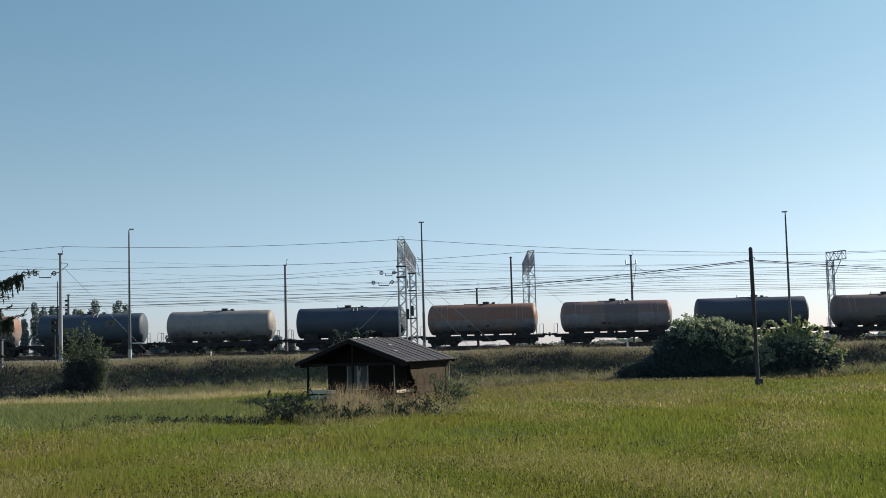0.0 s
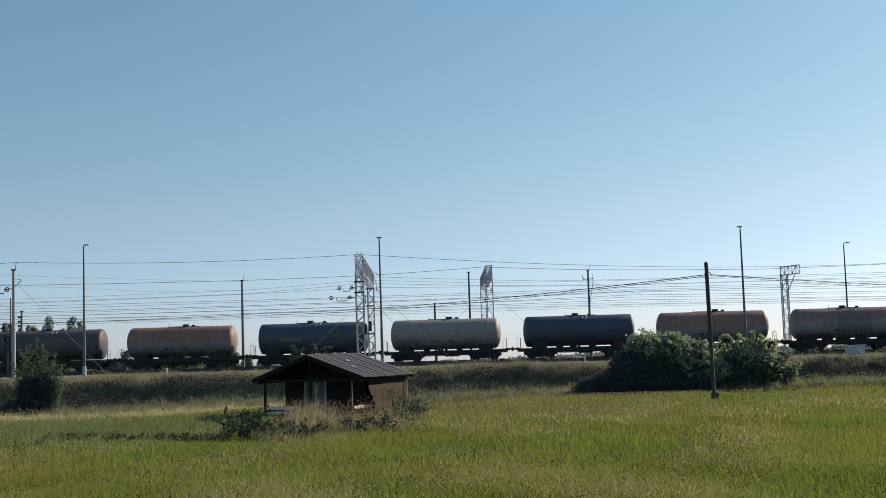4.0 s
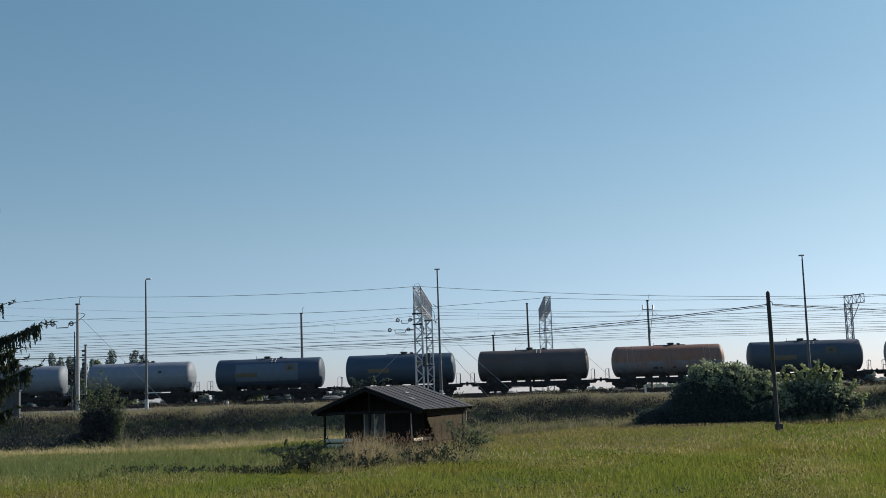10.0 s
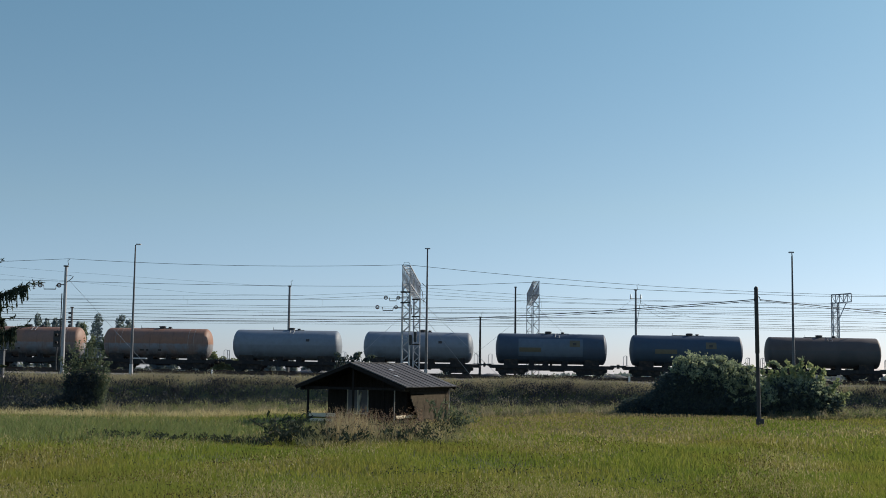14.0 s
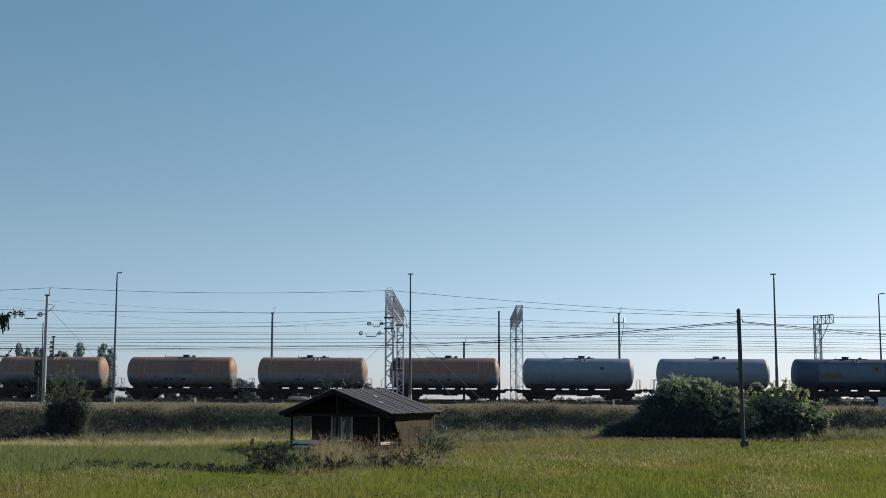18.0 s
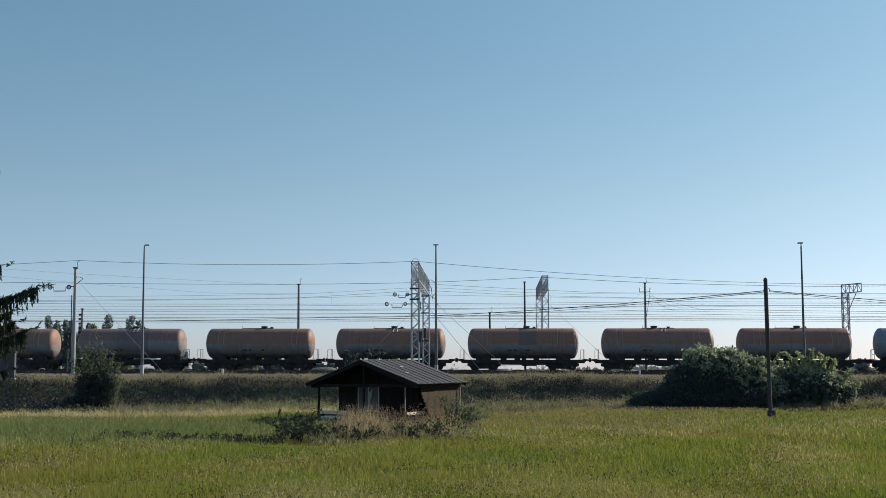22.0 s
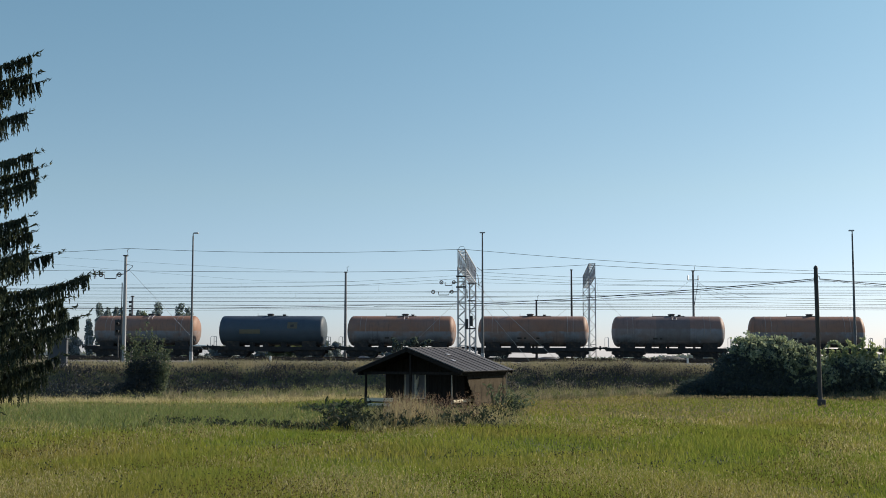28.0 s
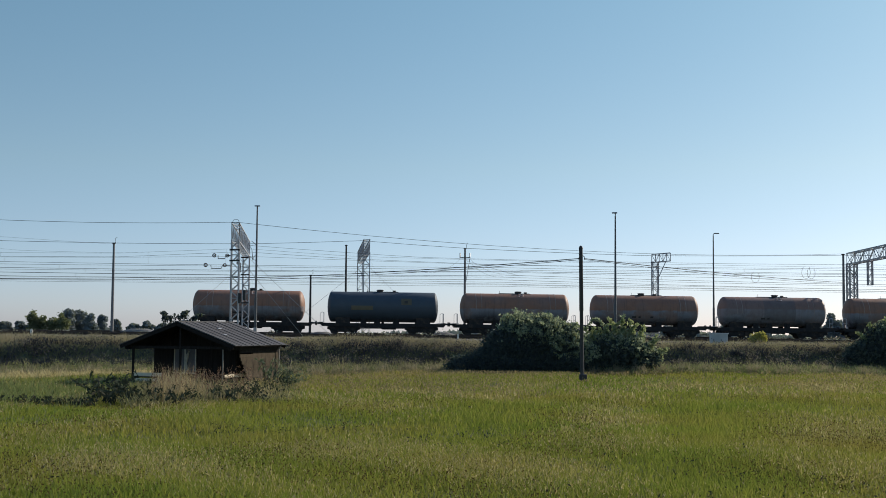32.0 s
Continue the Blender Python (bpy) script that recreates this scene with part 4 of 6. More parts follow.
def plain_mast(x, y, top, material, label, arms=0, spike=True, group="plain masts beyond the train", r=0.14):
    z = shelf_z(x, y)
    h = top - z
    t = thing("catenary_mast", label, "catenary mast", pose(x, y, z), group)
    part("pole", Shape().tube([(0, 0, -0.3), (0, 0, h * 0.5), (0, 0, h)], [r, r * 0.85, r * 0.65], 10), material, t, smooth=True)
    part("cap", Shape().box(-r, r, -r, r, h - 0.05, h + 0.05, 0.02), M_DARKSTEEL, t)
    if spike:
        part("spike", Shape().tube([(0.05, 0, h - 0.2), (0.18, 0, h + 0.15), (0.12, 0, h + 0.45), (0.3, 0, h + 0.6)], 0.025), M_DARKSTEEL, t)
    if arms:
        part("cross_arm", Shape().beam((-0.55, 0, h - 0.9), (0.55, 0, h - 0.9), 0.05), M_DARKSTEEL, t)
        for dx in (-0.5, 0.5):
            part("insulator", insulator((dx, 0, h - 0.9), (dx, 0, h - 0.45), 0.09, 4), M_INSUL, t, "brown porcelain insulator")
        part("stay", Shape().beam((0.5, 0, h - 1.0), (0.1, 0, h - 3.4), 0.03), M_DARKSTEEL, t)
    return t


plain_mast(-23.73, 123.5, 11.13, M_MAST, "slender grey concrete mast beyond the train", r=0.16)
plain_mast(-0.58, 123.5, 11.19, M_DARKSTEEL, "slender dark steel mast beyond the train", spike=False, r=0.13)
plain_mast(11.51, 123.5, 11.0, M_MAST, "grey mast with cross arm and insulators beyond the train", 1, r=0.14)
plain_mast(-4.51, 135.0, 8.6, M_DARKSTEEL, "short dark post beyond the train", r=0.15)
plain_mast(53.9, 130.0, 11.3, M_MAST, "slender grey mast beside the wide portal", spike=False, r=0.17)
peg = plain_mast(-46.45, 123.5, 8.75, M_MAST, "slender grey mast with climbing pegs beyond the train", spike=False, r=0.15)
for k in range(9):
    part("peg", Shape().box(-0.36, -0.10, -0.08, 0.08, 2.2 + k * 0.46, 2.42 + k * 0.46, 0.02), M_DARKSTEEL, peg)

# steel mast at the front of the railway with a pair of insulated brackets
mast = plain_mast(-36.75, 96.0, 10.8, M_PALE, "galvanised steel mast with insulated brackets", 0, True, "masts", 0.17)
zm = shelf_z(-36.75, 96.0)
for reach, start in ((2.9, 0.0),):
    z = 9.25 - zm
    part("bracket", Shape().tube([(-0.1, 0, z + 0.05), (-0.75, 0, z), (-0.8, 0, z - 0.32), (-1.75, 0, z - 0.32), (-1.8, 0, z), (-2.55, 0, z + 0.02), (-2.75, 0, z + 0.45)], 0.04, 5), M_DARKSTEEL, mast)
    part("insulator", ring_insulator(-0.52, 0, z, 0.15), M_INSUL, mast, "brown porcelain insulator")
    part("insulator", ring_insulator(-2.08, 0, z, 0.15), M_INSUL, mast, "brown porcelain insulator")
    part("insulator", insulator((-2.6, 0, z - 0.35), (-2.6, 0, z + 0.35), 0.12, 5), M_INSUL, mast, "brown porcelain insulator")
part("stay_arm", Shape().tube([(0.1, 0, 7.4), (0.55, 0, 7.75), (0.62, 0, 7.9)], 0.03).beam((0.1, 0, 8.0), (0.62, 0, 7.9), 0.025), M_DARKSTEEL, mast)
part("conduit", Shape().beam((-0.22, -0.1, 0), (-0.22, -0.1, 6.5), 0.04), M_DARKSTEEL, mast)

# light signal beside the mast
sz = shelf_z(-38.8, 100.0)
sig = thing("light_signal", "black two-aspect railway light signal on a slim post", "railway signal", pose(-38.8, 100.0, sz))
part("post", Shape().tube([(0, 0, -0.2), (0, 0, 3.6)], 0.06, 8), M_DARKSTEEL, sig)
part("backboard", Shape().box(-0.32, 0.32, -0.06, 0.06, 2.2, 3.55, 0.03), M_DARKSTEEL, sig)
for zz in (2.55, 3.2):
    part("hood", Shape().turned([(0, 0.14), (0.25, 0.14), (0.25, 0.12), (0.02, 0.12)], 14, pose(0, -0.06, zz, 0, 0, -90)), M_DARKSTEEL, sig)


# wires
def hung(p, q, sag, n=14):
    p, q = Vector(p), Vector(q)
    return [p.lerp(q, i / n) - Vector((0, 0, sag * 4 * (i / n) * (1 - i / n))) for i in range(n + 1)]


def strung(y, rows, sag):
    """A wire at depth y through supports (x, z), with a little sag in each span."""
    run = []
    for (xa, za), (xb, zb) in zip(rows, rows[1:]):
        run += hung((xa, y, za), (xb, y, zb), sag * (xb - xa) / 40, 8)[bool(run):]
    return run


def overhead_line(y, upper, lower, thick=0.022):
    """Messenger and contact wire of one track, each through its supports, with thin droppers."""
    t = thing("overhead_line", "dark copper contact wire hung from a messenger wire", "overhead line", None, "overhead lines")
    high, low, dro = strung(y, upper, 0.05), strung(y, lower, 0.05), Shape()
    part("messenger_wire", Shape().tube(high, thick * 0.6), M_WIRE, t)
    part("contact_wire", Shape().tube(low, thick * 0.8), M_WIRE, t)
    lx, lz = [p.x for p in low], [p.z for p in low]
    for p in high[3:-3:5]:
        dro.beam((p.x, y, float(np.interp(p.x, lx, lz))), p, 0.006, n=3)
    tagged(part("droppers", dro, M_WIRE, t), kind="stuff")


overhead_line(110.6, [(-170, 9.8), (-48, 9.29), (-21, 9.39), (-9.9, 9.95), (0, 9.36), (14, 9.12), (44, 8.85), (150, 9.0)],
              [(-170, 9.2), (-48, 8.97), (-21, 9.06), (-9.9, 9.66), (0, 9.12), (14, 8.72), (44, 8.7), (150, 8.6)], 0.02)
overhead_line(105.6, [(-170, 8.9), (-45, 8.6), (-20, 8.75), (-9.5, 8.97), (13, 8.45), (42, 8.3), (150, 8.3)],
              [(-170, 8.6), (-45, 8.44), (-16, 8.2), (-9.5, 8.2), (13, 8.22), (42, 8.02), (150, 7.9)], 0.022)
overhead_line(100.6, [(-170, 8.1), (-43, 7.89), (-12, 7.85), (13, 7.78), (42, 7.7), (150, 7.6)],
              [(-170, 7.8), (-43, 7.65), (-9.2, 7.52), (13, 7.66), (42, 7.52), (150, 7.4)], 0.025)
overhead_line(TRAIN_Y + 0.1, [(-170, 8.7), (-52, 8.36), (-10, 8.3), (15, 8.5), (47, 8.05), (150, 7.9)],
              [(-170, 8.4), (-52, 8.14), (-18, 7.93), (0, 7.97), (15, 8.2), (47, 7.66), (150, 7.5)], 0.028)
overhead_line(131.1, [(-170, 8.9), (-56, 8.6), (-13, 8.4), (16, 8.45), (52, 7.9), (150, 7.8)],
              [(-170, 8.6), (-56, 8.36), (-33, 8.03), (-12, 8.14), (16, 8.16), (52, 7.54), (150, 7.4)], 0.03)
overhead_line(135.6, [(-170, 8.5), (-58, 8.2), (-13, 8.3), (17, 8.05), (54, 7.7), (150, 7.6)],
              [(-170, 8.2), (-58, 8.02), (-35, 7.89), (-13, 8.05), (17, 7.85), (54, 7.5), (150, 7.4)], 0.03)
overhead_line(140.1, [(-170, 8.3), (-60, 8.08), (-1, 8.0), (18, 7.92), (55, 7.6), (150, 7.5)],
              [(-170, 8.1), (-60, 7.91), (-21, 7.84), (18, 7.75), (55, 7.45), (150, 7.3)], 0.022)


def wire(points, label="dark overhead wire between masts", r=0.016, sag=0.35):
    s, run = Shape(), []
    for a, b in zip(points, points[1:]):
        run += hung(a, b, sag * (Vector(b) - Vector(a)).length / 50, 12)[bool(run):]
    s.tube(run, r * 1.4)
    tagged(new("wire", s.mesh("wire", M_WIRE)), label, "wire", "wires")


wire([(-150, 98, 12.6), (-95, 97, 11.2), (-36.5, 96, 11.4), (-9.0, 95, 11.0)], sag=0.55, r=0.014)
wire([(-9.0, 95, 11.0), (54, 130, 11.35), (140, 135, 11.8)], sag=0.7, r=0.014)
wire([(-180, 123.5, 12.4), (-51.7, 123.5, 11.55), (-23.7, 123.5, 11.15), (-9.9, 123.5, 11.25), (1.0, 126.5, 11.9), (11.5, 125, 11.15), (30, 125, 10.6), (54, 130, 11.2), (150, 130, 11.0)], sag=0.12, r=0.018)
wire([(-130, 112, 15.5), (-51.6, 116, 12.37), (-26.9, 120, 11.0), (-23.7, 123.5, 11.05)], sag=0.1, r=0.007)
wire([(-130, 112, 14.2), (-51.5, 116, 11.63), (-31, 116, 9.87), (-20, 110.6, 9.42)], sag=0.1, r=0.007)
wire([(-9.9, 116, 10.6), (-1.1, 116, 10.05), (6.8, 116, 9.63), (25, 116, 9.42), (50, 116, 9.4), (150, 116, 9.4)], sag=0.1, r=0.012)

LOOP = "wire hung in a round slack loop"
for x, z, r in ((37.9, 7.9, 0.55), (42.8, 8.4, 0.6), (43.3, 8.35, 0.55)):
    turn = [(x + 0.7 * r * math.sin(a * math.pi / 8), 112, z + r * math.cos(a * math.pi / 8)) for a in range(2, 16)]
    tagged(new("wire_loop", Shape().tube(turn, 0.016).mesh("wire_loop", M_WIRE)), LOOP, "wire", "wire loops")

for a, b, drop in (((11.9, 123.5, 10.0), (17.5, 124.0, 8.9), 0.9), ((12.0, 123.5, 9.6), (15.5, 123.8, 8.2), 0.5), ((11.0, 123.5, 9.9), (7.0, 123.0, 8.6), 0.6)):
    tagged(new("wire", Shape().tube(hung(a, b, drop, 10), 0.011).mesh("wire", M_WIRE)), "slack jumper wire from a mast to the overhead line", "wire", "jumper wires")

STAY = "thin steel stay wire anchored in the bank"
for a, b in (((-9.0, 95.2, 8.6), (-3.8, 97.0, 2.2)), ((-9.0, 95.2, 9.2), (-1.55, 97.0, 2.2)), ((-36.4, 96, 9.6), (-29.4, 97, 2.1)), ((-9.95, 116, 9.2), (-17.5, 117, 2.2)),
             ((1.5, 127, 9.5), (9.0, 127, 2.2)), ((1.5, 127, 9.5), (-7.5, 127, 2.2)), ((11.5, 123.5, 9.8), (17, 123.5, 8.3))):
    tagged(new("stay_wire", Shape().beam(a, b, 0.016).mesh("stay_wire", M_GALV)), STAY, "stay wire", "stay wires")


# wooden pole in the meadow with its cables
pz = shelf_z(12.4, 65.0)
pole = thing("utility_pole", "dark tarred wooden pole on a short concrete foot", "utility pole", pose(12.4, 65.0, pz))
part("pole", Shape().tube([(0.03, 0, -0.3), (0.0, 0, 2.2), (-0.02, 0, 3.9), (-0.02, 0, 3.92), (-0.05, 0, 7.3 - pz)], [0.105, 0.10, 0.097, 0.113, 0.10], 12), M_POLE, pole, smooth=True)
part("foot", Shape().box(-0.12, 0.27, -0.15, 0.15, -0.3, 0.5, 0.03), M_POLE, pole, "dark stained concrete foot")
part("cap", Shape().turned([(-0.02, 0.12), (0.10, 0.09), (0.16, 0.01)], 10, pose(-0.05, 0, 7.3 - pz, 0, -90, 0)), M_DARKSTEEL, pole)
for dx in (-0.14, 0.14):
    part("hook", Shape().tube([(0, 0, 6.95 - pz), (dx, 0, 6.85 - pz), (dx * 1.1, 0, 6.7 - pz)], 0.025), M_DARKSTEEL, pole)
CABLE = "black twisted overhead cable from the wooden pole"
for a, b, sag, r in (((12.25, 65, 6.75), (-20, 119, 7.55), 0.4, 0.022), ((12.25, 65, 6.68), (-20, 119, 7.4), 0.45, 0.015), ((-20, 119, 7.55), (-62, 119, 7.55), 0.24, 0.024), ((-62, 119, 7.55), (-150, 119, 8.2), 0.6, 0.024), ((12.55, 65, 6.75), (53.9, 129.9, 8.2), 0.15, 0.022), ((12.55, 65, 6.7), (53.9, 129.9, 8.1), 0.25, 0.013)):
    s = Shape().tube(hung(a, b, sag, 24), r, 5)
    tagged(new("cable", s.mesh("cable", M_CABLE)), CABLE, "cable", "cables of the wooden pole")


# cabinets on the bank
def cabinet(x, y, w, d, h, material, label, name="equipment_cabinet", doors=1, sunk=0.0):
    z = shelf_z(x, y) - sunk
    t = thing(name, label, "equipment cabinet", pose(x, y, z))
    part("plinth", Shape().box(-w / 2 - 0.06, w / 2 + 0.06, -d / 2 - 0.06, d / 2 + 0.06, -0.3, 0.25, 0.02), M_CONCRETE, t, "pale concrete plinth")
    part("body", Shape().box(-w / 2, w / 2, -d / 2, d / 2, 0.25, h, 0.02), material, t)
    part("roof", Shape().box(-w / 2 - 0.06, w / 2 + 0.06, -d / 2 - 0.06, d / 2 + 0.06, h, h + 0.07, 0.02), material, t)
    for i in range(doors):
        x0 = -w / 2 + 0.05 + i * (w - 0.1) / doors
        door = part("door", Shape().box(x0, x0 + (w - 0.1) / doors - 0.03, -d / 2 - 0.02, -d / 2 + 0.01, 0.32, h - 0.08, 0.008), material, t)
        part("handle", Shape().box(x0 + 0.06, x0 + 0.10, -d / 2 - 0.05, -d / 2 - 0.02, h * 0.5, h * 0.5 + 0.15), M_DARKSTEEL, door)


cabinet(28.2, 92.0, 1.25, 0.7, 1.12, M_CABINET, "low pale grey equipment cabinet on the bank", doors=2, sunk=0.2)
cabinet(-33.05, 75.0, 1.2, 0.28, 1.83, M_HUT, "tall dark grey equipment cabinet on a concrete plinth")
for x in (-24.74, -14.2, 8.5, 33.0):
    tagged(new("marker_post", Shape().box(-0.07, 0.07, -0.07, 0.07, -0.2, 0.55, 0.015).mesh("marker_post", M_WHITE)), "short white marker post beside the track", "marker post", "marker posts").matrix_basis = pose(x, 96.8, shelf_z(x, 96.8))


# ---- shed ----
def build_shed():
    t = thing("shed", "old dark wooden shed with grey sheet roof", "shed", pose(-7.33, 62.3, 0.0, 0, 0, -22.2))
    W, D, EAVE, RIDGE = 3.13, 2.88, 2.03, 3.17
    slope = math.atan2(RIDGE - EAVE, W)
    length = math.hypot(W, RIDGE - EAVE) + 0.04
    n = 9
    step = 2 * D / n
    # roof sheets, each with a raised seam and a slight unevenness
    sheet = Shape()
    sheet.box(0, length, -step / 2 + 0.02, step / 2 - 0.02, -0.015, 0.012)
    sheet.box(0, length, -step / 2 + 0.02, -step / 2 + 0.055, 0.012, 0.035)
    me = sheet.mesh("roof_sheet", M_ROOF)
    rng = random.Random(2)
    for side in (1, -1):
        roof = part("roof_slope", Shape().box(0.02, length - 0.04, -D + 0.03, D - 0.03, -0.075, -0.02), M_OLDWOOD, t, "dark roof boarding",
                    pose(0, 0, RIDGE, 0, 0, 0 if side > 0 else 180) @ pose(0, 0, 0, 0, math.degrees(slope), 0))
        if side > 0:
            roof_right = roof
        for i in range(n):
            part("roof_sheet", me, None, roof, at=pose(rng.uniform(-0.02, 0.02), -D + step * (i + 0.5), 0.004 + rng.uniform(0, 0.012), 0, rng.uniform(-0.15, 0.15), rng.uniform(-0.2, 0.2)))
    for y, u in ((-0.6, 0.30), (-1.5, 0.55)):
        part("patch", Shape().box(length * u, length * u + 0.18, y, y + 0.30, 0.045, 0.058), M_GALV, roof_right, "small pale patch on the roof")
    part("ridge_cap", Shape().box(-0.10, 0.10, -D, D, RIDGE - 0.01, RIDGE + 0.035, 0.01), M_ROOF, t)
    # fascia boards
    for y in (-D + 0.02, D - 0.05):
        for side in (1, -1):
            m = pose(0, y, RIDGE - 0.03, 0, 0, 0) @ pose(0, 0, 0, 0, math.degrees(slope) if side > 0 else 180 - math.degrees(slope), 0)
            part("barge_board", Shape().box(0, length - 0.05, 0, 0.03, -0.16 if side > 0 else 0.0, 0.0 if side > 0 else 0.16), M_OLDWOOD, t, at=m)
    for x in (-W + 0.30, W - 0.33):
        part("eave_beam", Shape().box(x - 0.06, x + 0.06, -D + 0.15, D - 0.15, EAVE - 0.22, EAVE - 0.02, 0.01), M_OLDWOOD, t)
    # walls of boards
    BX, Y0, Y1, H = 2.25, -1.0, 2.3, 1.92

    def boards(wall, x0, x1, y, top, along, material, width=0.17, skew=0.0):
        n = max(1, int((x1 - x0) / width))
        w = (x1 - x0) / n
        for i in range(n):
            a = x0 + i * w
            h = top(a + w / 2)
            dy = rng.uniform(-0.008, 0.008)
            s = Shape()
            if along == "x":
                s.box(a + 0.004, a + w - 0.004, y - 0.014 + dy, y + 0.014 + dy, 0.05 + rng.uniform(0, 0.05), h)
            else:
                s.box(y - 0.014 + dy, y + 0.014 + dy, a + 0.004, a + w - 0.004, 0.05 + rng.uniform(0, 0.05), h)
            part("board", s, material, wall)

    def gable(x):
        return RIDGE - 0.12 - abs(x) * (RIDGE - EAVE) / W

    front = part("front_wall", Shape().box(-BX, BX, Y0 + 0.02, Y0 + 0.05, 0.1, H), M_OLDWOOD, t)
    boards(front, -BX, -1.15, Y0, gable, "x", M_OLDWOOD)
    boards(front, 0.09, BX, Y0, gable, "x", M_OLDWOOD)
    for z0, z1 in ((0.05, 0.62), (1.88, 2.9)):
        n = 7
        for i in range(n):
            a = -1.15 + i * 1.24 / n
            part("board", Shape().box(a + 0.004, a + 1.24 / n - 0.004, Y0 - 0.014, Y0 + 0.014, z0, min(z1, gable(a))), M_OLDWOOD, front)
    back = part("back_wall", Shape().box(-BX, BX, Y1 - 0.02, Y1 + 0.02, 0.1, H), M_OLDWOOD, t)
    boards(back, -BX, BX, Y1 + 0.035, gable, "x", M_OLDWOOD)
    left = part("side_wall", Shape().box(-BX - 0.02, -BX + 0.02, Y0, Y1, 0.1, H), M_OLDWOOD, t)
    boards(left, Y0, Y1, -BX - 0.035, lambda v: H, "y", M_OLDWOOD)
    # sunlit side: level planks, their ends ragged towards the porch
    RX = 2.72
    right = part("side_wall", Shape().box(RX - 0.02, RX + 0.02, -0.1, 2.7, 0.1, H - 0.25), M_SIDEWOOD, t, "sun-bleached plank wall")
    part("fascia", Shape().box(RX - 0.01, RX + 0.03, -1.6, 2.75, 1.66, 1.93), M_OLDWOOD, t, "dark fascia board")
    k = 9
    for i in range(k):
        z = 0.12 + i * 0.165
        back_off = 1.15 * (i / (k - 1)) ** 0.9
        s = Shape().box(RX + 0.022, RX + 0.05 + rng.uniform(0, 0.012), -0.45 - back_off + rng.uniform(-0.05, 0.05), 2.75, z + 0.0015, z + 0.1635)
        part("plank", s, M_SIDEWOOD, right)
    # posts, rails, bench
    for x, y in ((-2.53, -2.55), (0.10, -2.60)):
        part("post", Shape().box(x - 0.05, x + 0.05, y - 0.05, y + 0.05, -0.1, gable(x) if abs(x) < 1 else EAVE - 0.1, 0.01), M_OLDWOOD, t)
    part("post", Shape().box(2.355, 2.405, -2.58, -2.53, -0.1, EAVE - 0.05, 0.008), M_GREYWOOD, t, "pale weathered post")
    part("post", Shape().box(2.87, 2.92, 2.5, 2.55, -0.1, EAVE - 0.12, 0.008), M_GREYWOOD, t, "pale weathered post")
    part("inner_wall", Shape().box(BX - 0.02, BX + 0.02, Y0, Y1, 0.1, H), M_OLDWOOD, t)
    part("tie_beam", Shape().box(-2.7, 2.7, -2.6, -2.5, EAVE - 0.18, EAVE - 0.04, 0.01), M_OLDWOOD, t)
    bench = part("bench", Shape().box(-2.55, -1.25, -2.6, -2.15, 0.44, 0.50, 0.008).box(-2.5, -2.42, -2.5, -2.2, -0.05, 0.44).box(-1.4, -1.32, -2.5, -2.2, -0.05, 0.44), M_OLDWOOD, t, "rough bench with pale boards")
    part("rail_board", Shape().box(-2.45, -0.85, -2.68, -2.64, 0.50, 0.68, 0.006), M_CREAM, bench, "pale grey board")
    part("rail_board", Shape().box(-2.4, -0.95, -2.68, -2.64, 0.26, 0.41, 0.006), M_CREAM, bench, "pale grey board")
    part("rail", Shape().box(2.43, 2.47, -2.5, -0.2, 0.50, 0.64, 0.006), M_CREAM, t, "pale rail board")
    # window with two leaves
    wx = -0.53
    win = part("window", Shape().box(-0.62, 0.62, Y0 - 0.05, Y0 - 0.02, 0.60, 0.66).box(-0.62, 0.62, Y0 - 0.05, Y0 - 0.02, 1.82, 1.88)
               .box(-0.62, -0.56, Y0 - 0.05, Y0 - 0.02, 0.66, 1.82).box(0.56, 0.62, Y0 - 0.05, Y0 - 0.02, 0.66, 1.82).box(-0.035, 0.035, Y0 - 0.05, Y0 - 0.02, 0.66, 1.82), M_PLANK, t, "two-leaf window with pale frame", pose(wx, 0, 0))
    for x0, x1 in ((-0.56, -0.035), (0.035, 0.56)):
        part("pane", Shape().box(x0, x1, Y0 - 0.035, Y0 - 0.029, 0.66, 1.82), M_CURTAIN, win, "grimy pale pane")
    part("curtain", Shape().tube([(0.16, Y0 - 0.06, 0.7), (0.06, Y0 - 0.07, 1.1), (0.14, Y0 - 0.06, 1.5), (0.22, Y0 - 0.05, 1.72)], [0.10, 0.07, 0.09, 0.05], 6), M_PLANK, win, "gathered white cloth")
    part("floor", Shape().box(-2.6, 2.6, -2.6, Y1, 0.0, 0.08, 0.01), M_OLDWOOD, t)


build_shed()


# ---- plants ----
def view_band(rng, n, y0, y1, power=1.0):
    """Points of the meadow, spread over the fan that the camera ever sees."""
    u = rng.random(n)
    y = (y0 ** (2 / power) + u * (y1 ** (2 / power) - y0 ** (2 / power))) ** (power / 2)
    x = y * (-0.58 + 1.08 * rng.random(n))
    return np.stack([x, y, ground_height(x, y)], 1)


def stuff(name, verts, corners, material, label, category):
    tagged(new(name, faces_mesh(name, verts, corners, material)), label, category, kind="stuff")


def outside_shed(p, margin=0.0):
    a = radians(22.2)
    dx, dy = p[:, 0] + 7.37, p[:, 1] - 62.3
    lx, ly = dx * math.cos(a) - dy * math.sin(a), dx * math.sin(a) + dy * math.cos(a)
    return p[(abs(lx) > 2.7 + margin) | (abs(ly) > 2.75 + margin)]


def before_bank(p, over=0.8):
    return p[p[:, 1] < toe_line(p[:, 0]) + over]


